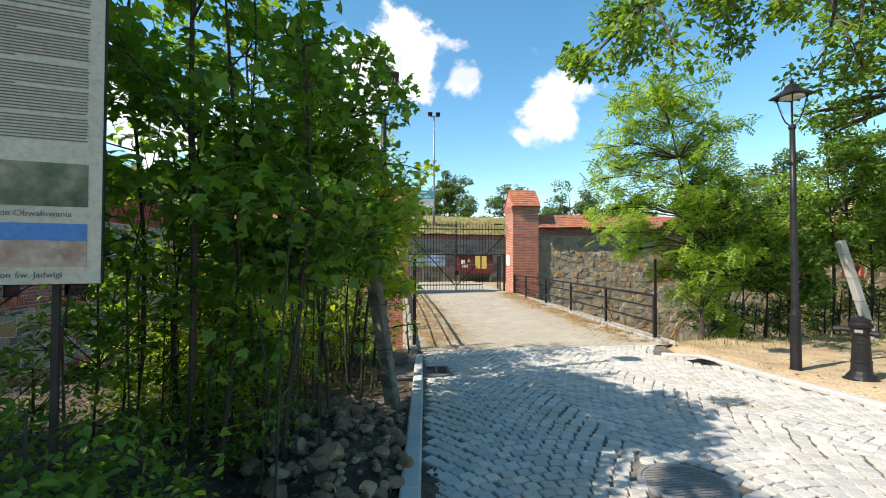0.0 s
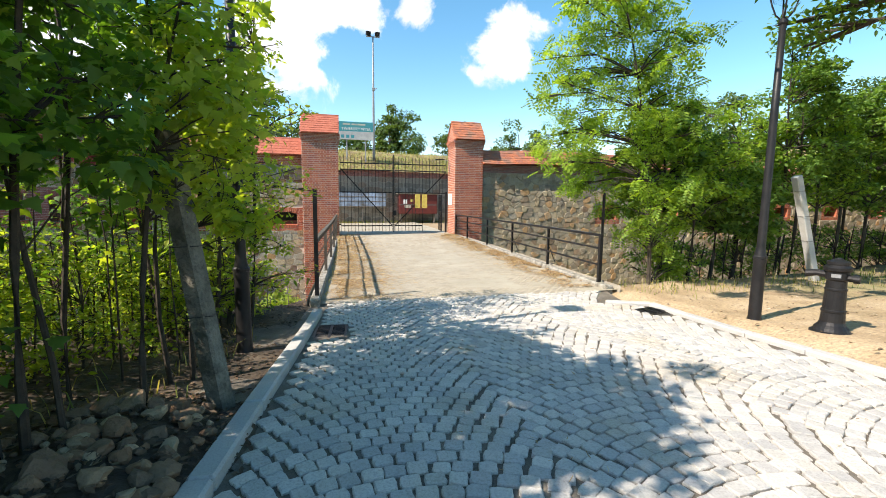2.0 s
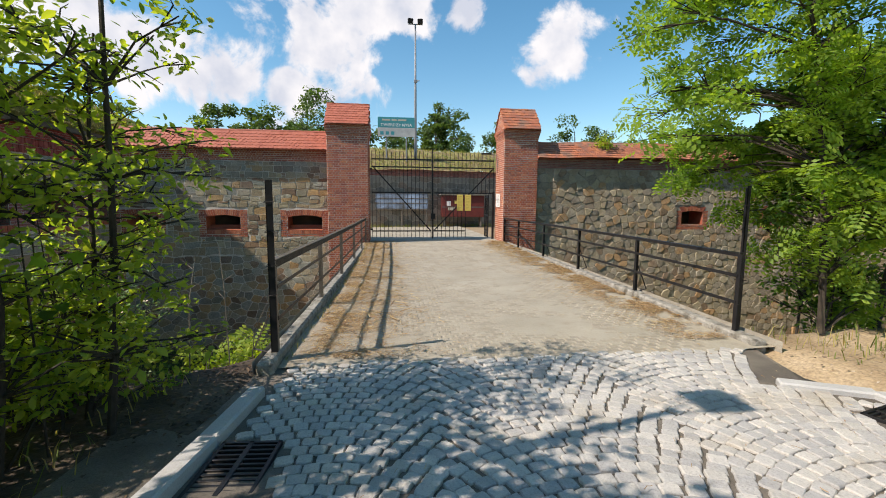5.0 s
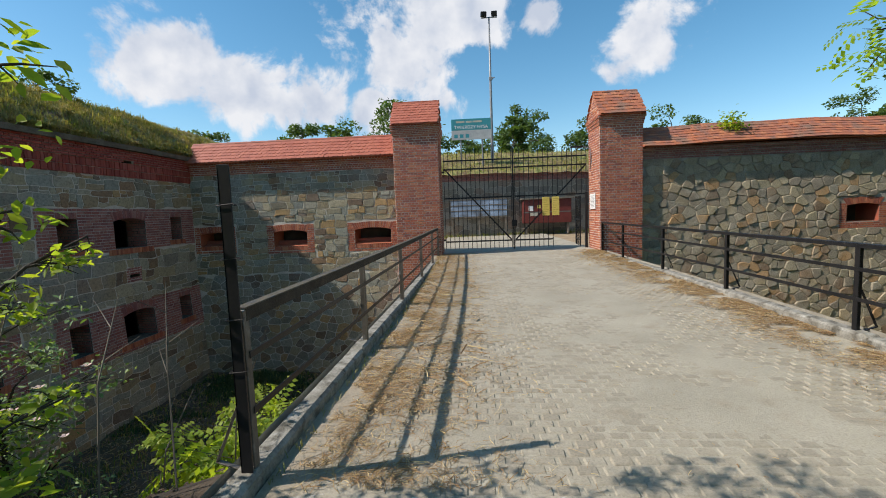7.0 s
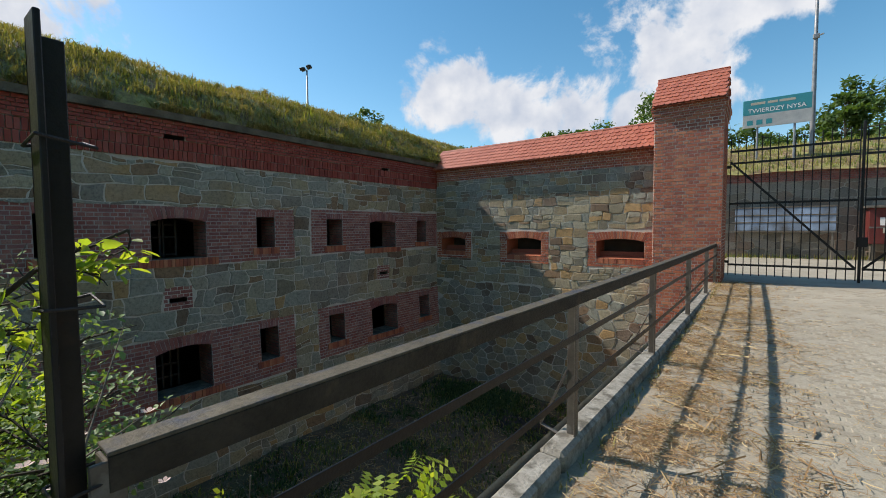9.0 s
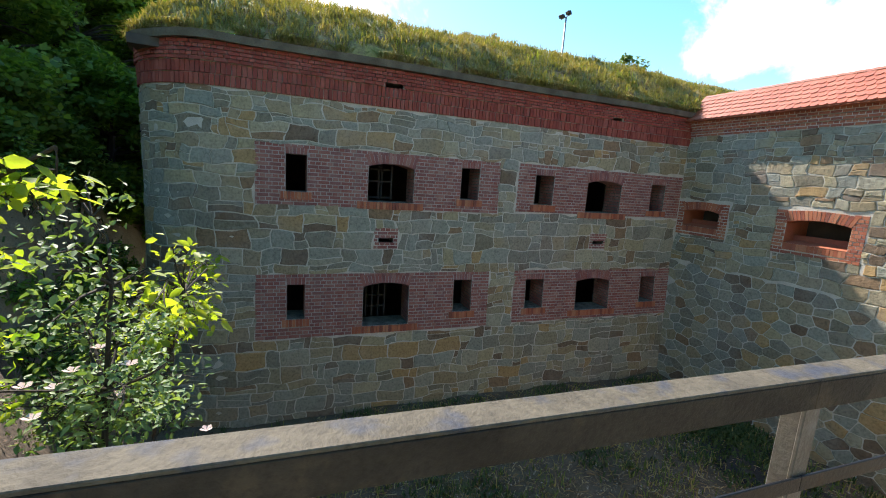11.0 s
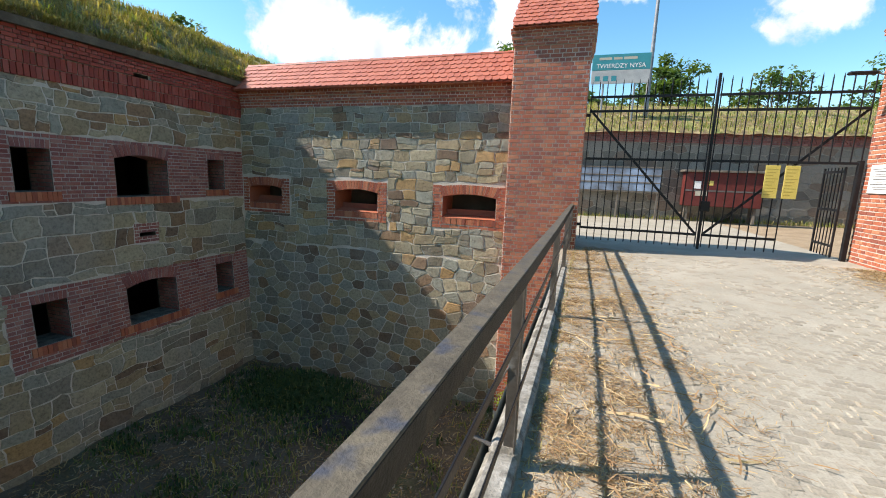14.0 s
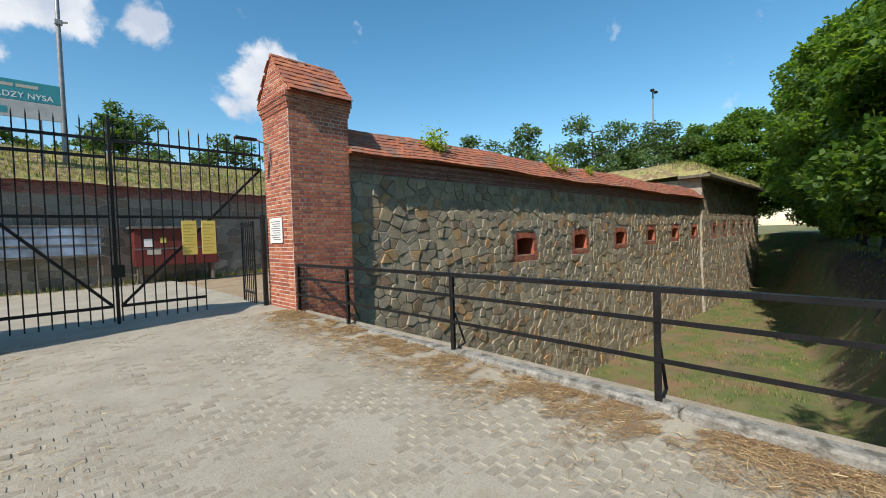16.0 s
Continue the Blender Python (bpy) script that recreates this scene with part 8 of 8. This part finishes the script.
# ---------------------------------------------------------------- loose ground cover
def strew():
    rng = np.random.default_rng(31)

    def straws(name, n, fx, fy, lo, hi, label, mat=M_STRAW, wd=0.0013, base=road_z, bare=False, clump=0.0):
        x, y = fx(n), fy(n)
        if clump:
            keep = np.array([fbm(p, q, 1.6, 41) + 0.5 * fbm(p, q, 5.0, 43) for p, q in zip(x, y)]) + rng.normal(0, 0.12, n) > clump
            x, y = x[keep], y[keep]
            n = len(x)
        a = rng.uniform(0, 2 * np.pi, n)
        ln = rng.uniform(lo, hi, n)
        z = np.array([land(p, q) for p, q in zip(x, y)] if bare else [base(v) for v in y]) + rng.uniform(0.004, 0.03, n)
        d = np.stack([np.cos(a), np.sin(a), rng.normal(0, 0.10, n)], 1) * ln[:, None] / 2
        s = np.stack([-np.sin(a), np.cos(a), rng.normal(0, 0.5, n)], 1) * wd * rng.uniform(0.7, 2.2, n)[:, None]
        c = np.stack([x, y, z], 1)
        m = c + np.stack([-np.sin(a), np.cos(a), np.zeros(n)], 1) * (rng.normal(0, 0.10, n) * ln)[:, None]
        v = np.stack([c - d - s, c - d + s, m + s, m - s, c + d + s, c + d - s], 1).reshape(-1, 3)
        o = (np.arange(n) * 6)[:, None]
        f = np.concatenate([o + np.array([[0, 1, 2, 3]]), o + np.array([[3, 2, 4, 5]])], 1).reshape(-1, 4)
        tagged(bulk(name, v, f, mat), label, "straw", kind="stuff")

    bump = lambda y: road_z(y) + 0.012
    straws("straw", 42000, lambda n: 0.62 + np.abs(rng.normal(0, 0.75, n)), lambda n: rng.uniform(9.6, 24.0, n), 0.03, 0.13, "dry mown straw strewn along the railing", base=bump, clump=0.02)
    straws("straw", 7000, lambda n: 0.72 + np.abs(rng.normal(0, 0.6, n)), lambda n: rng.uniform(9.6, 24.0, n), 0.05, 0.16, "thin scatter of dry straw beside the edge beam", base=bump)
    straws("straw", 420, lambda n: 0.85 + rng.uniform(0, 1.2, n), lambda n: rng.uniform(11, 20.0, n), 0.15, 0.40, "long dry stalks on the bridge deck", wd=0.003, base=lambda y: road_z(y) + 0.02)
    straws("straw", 60000, lambda n: 6.98 - np.abs(rng.normal(0, 0.55, n)), lambda n: rng.uniform(9.8, 23.8, n), 0.025, 0.13, "dry straw heaped along the bridge edge", base=lambda y: road_z(y) + 0.03, clump=-0.12)
    straws("straw", 900, lambda n: rng.uniform(1.5, 6.5, n), lambda n: rng.uniform(3.0, 22.0, n), 0.02, 0.07, "stray bits of straw", base=bump)
    straws("dry_stalks", 9000, lambda n: rng.uniform(-9.4, -0.3, n), lambda n: rng.uniform(11.5, 23.9, n), 0.06, 0.28, "dry stalks and twigs on the moat floor", wd=0.005, bare=True)
    # grass and leaf litter
    rnd = random.Random(51)
    pts = []
    for _ in range(17000):
        x, y = rnd.uniform(-9.2, -0.4), rnd.uniform(8.5, 23.8)
        if land(x, y) < -3 and fbm(x, y, 0.7, 21) + rnd.uniform(-0.3, 0.3) > 0.0:
            pts.append((x, y, land(x, y)))
    for _ in range(14000):
        x, y = rnd.uniform(8.0, 50.0), rnd.uniform(12.5, 23.6)
        if fbm(x, y, 0.3, 22) > 0.0:
            pts.append((x, y, land(x, y)))
    weeds = []
    for _ in range(9000):
        x, y = rnd.gauss(-6.6, 0.9), rnd.gauss(22.6, 0.6)
        if y < 23.9 and x > -9.3:
            weeds.append((x, y, land(x, y)))
    for _ in range(30000):
        x, y = rnd.uniform(-9.4, -0.4), rnd.uniform(11.0, 23.8)
        if fbm(x, y, 0.55, 27) + 0.5 * fbm(x, y, 2.0, 28) + rnd.uniform(-0.15, 0.15) > 0.26:
            weeds.append((x, y, land(x, y)))
    for _ in range(9000):
        x, y = rnd.uniform(-17.0, -4.0), rnd.uniform(0.0, 11.5)
        if fbm(x, y, 0.5, 29) + rnd.uniform(-0.15, 0.15) > 0.02:
            weeds.append((x, y, land(x, y)))
    blades("moat_weeds", weeds, None, 0.05, 0.22, 0.018, M_WEED, "dark green weeds in patches on the moat floor", 57, 1.0)
    blades("moat_grass", pts, None, 0.06, 0.26, 0.012, M_GRASS, "patchy grass on the moat floor", 52, 0.9)
    pts = []
    for _ in range(1300):
        x, y = rnd.uniform(7.2, 24.0), 9.3 + rnd.gauss(0, 0.45)
        pts.append((x, y, land(x, y)))
    for _ in range(260):
        x, y = rnd.uniform(-1.6, -0.3), rnd.uniform(1.0, 9.2)
        pts.append((x, y, land(x, y)))
    blades("verge_grass", pts, None, 0.06, 0.30, 0.007, M_GRASS, "tufts of grass along the verge and edge beams", 53, 0.7)
    pts = []
    for _ in range(11000):
        x, y = rnd.uniform(-5.0, 0.3), rnd.uniform(0.0, 10.2)
        pts.append((x, y, land(x, y) + 0.012))
    for _ in range(1500):
        x, y = rnd.uniform(-1.5, 0.0), rnd.uniform(2.2, 5.3)
        pts.append((x, y, land(x, y) + 0.015 + 0.25 * max(0, 1 - ((x + 0.7) / 0.8) ** 2 - ((y - 3.7) / 1.6) ** 2)))
    for _ in range(5000):
        x, y = rnd.uniform(-17.0, -5.0), rnd.uniform(-1.0, 10.5)
        pts.append((x, y, land(x, y) + 0.015))
    # these leaves are coloured darker to deepen the shade on the ground
    ob = leaves("leaf_litter", pts, 0.06, "plain", M_LITTER_SHADE, None, 55, up=2.4)
    tagged(ob, "fallen leaves under the thicket, darkened for its shade", "leaf litter", kind="stuff")
    pts = []
    for _ in range(26000):
        x, y = rnd.uniform(-9.0, -0.6), rnd.uniform(9.0, 23.5)
        pts.append((x, y, land(x, y) + 0.012))
    for _ in range(2600):
        x, y = rnd.uniform(6.8, 22.0), rnd.uniform(0.0, 10.0)
        pts.append((x, y, land(x, y) + 0.010))
    ob = leaves("leaf_litter", pts, 0.065, "plain", M_LITTER, None, 54, up=2.4)
    tagged(ob, "dry brown fallen leaves", "leaf litter", kind="stuff")
    # burnt patch in the corner of the moat
    vs, fs, rings, seg = [], [], 7, 40
    for r in range(rings):
        for k in range(seg):
            a = 2 * math.pi * k / seg
            q = (r + 0.2) / rings * (1 + 0.25 * fbm(math.cos(a), math.sin(a), 1.5, 33))
            x, y = -4.7 + 2.1 * q * math.cos(a) - 0.5 * q * math.sin(a), 22.0 + 1.35 * q * math.sin(a)
            vs.append((x, y, land(x, y) + (0.03 if r < rings - 1 else -0.04) + 0.015 * fbm(x, y, 5.0, 3)))
    fs = [(r * seg + k, r * seg + (k + 1) % seg, (r + 1) * seg + (k + 1) % seg, (r + 1) * seg + k) for r in range(rings - 1) for k in range(seg)]
    g = Geo()
    g.add(vs, fs + [tuple(range(seg))])
    tagged(part("ash_patch", g, M_ASH), "black ash and cinders of an old fire on the moat floor", "ash", kind="structure")


strew()


def stone_pile():
    rnd = random.Random(61)

    def boulder(r):
        bm = bmesh.new()
        bmesh.ops.create_icosphere(bm, subdivisions=2, radius=1.0)
        sx, sy, sz = rnd.uniform(0.8, 1.3), rnd.uniform(0.7, 1.1), rnd.uniform(0.5, 0.8)
        s = rnd.uniform(0, 50)
        cuts = [(Vector((rnd.gauss(0, 1), rnd.gauss(0, 1), rnd.gauss(0, 1))).normalized(), rnd.uniform(0.55, 0.85)) for _ in range(9)]
        for v in bm.verts:
            k = 1 + 0.42 * noise.noise(v.co * 1.3 + Vector((s, s, s))) + 0.10 * noise.noise(v.co * 3.5 + Vector((s, 0, s)))
            p = v.co * k
            for n_, lim in cuts:
                p -= n_ * max(0.0, p.dot(n_) - lim)
            v.co = Vector((p.x * sx, p.y * sy, p.z * sz)) * r
        me = bpy.data.meshes.new("field_stone")
        bm.to_mesh(me)
        bm.free()
        me.materials.append(M_FIELD_1)
        return me

    kinds = [boulder(1.0) for _ in range(9)]
    n = 0
    while n < 290:
        x, y = rnd.uniform(-1.45, -0.05), rnd.uniform(2.3, 5.2)
        if abs(x + 0.65) > 0.75 * (1 - abs(y - 3.6) / 2.0) + 0.15:
            continue
        r = min(0.17, 0.022 + abs(rnd.gauss(0, 0.044)))
        heap = 0.26 * max(0, 1 - ((x + 0.7) / 0.8) ** 2 - ((y - 3.7) / 1.6) ** 2)
        ob = new("field_stone", kinds[rnd.randrange(9)])
        ob.matrix_basis = Matrix.Translation((x, y, land(x, y) + r * 0.18 + heap * 0.92)) @ Euler((rnd.uniform(-0.5, 0.5), rnd.uniform(-0.5, 0.5), rnd.uniform(0, 6.28))).to_matrix().to_4x4() @ Matrix.Scale(r, 4)
        tagged(ob, "brownish field stone in the heap by the kerb", "stone", "heap of field stones")
        n += 1
    heap = Geo()
    ring = 24
    vs = [(-0.7, 3.7, land(-0.7, 3.7) + 0.24)]
    for k, f in ((1, 0.5), (2, 1.0)):
        for i in range(ring):
            a = 2 * math.pi * i / ring
            x, y = -0.7 + 0.8 * f * math.cos(a), 3.7 + 1.6 * f * math.sin(a)
            vs.append((x, y, land(x, y) + (0.17 if k == 1 else -0.03)))
    fs = [(0, 1 + i, 1 + (i + 1) % ring) for i in range(ring)] + [(1 + i, 1 + ring + i, 1 + ring + (i + 1) % ring, 1 + (i + 1) % ring) for i in range(ring)]
    heap.add(vs, fs)
    tagged(part("earth_heap", heap, surf("dark_humus", [(0.035, 0.023, 0.015), (0.085, 0.058, 0.036)], scale=6.0, bump=0.8, fine=25.0), smooth=True), "low heap of dark earth under the stones", "earth", kind="structure")
    # earth clod bank behind it
    th = thing("fallen_branch", "bleached fallen pole lying in the moat", "branch", (-8.2, 7.7, MOAT_L + 0.2))
    g = Geo()
    g.tube([(-0.6, -0.3, 0.05), (0.4, 0.6, 0.12), (1.1, 1.6, 0.08)], [0.03, 0.028, 0.02], 6)
    part("pole", g, M_KERB, th)


stone_pile()
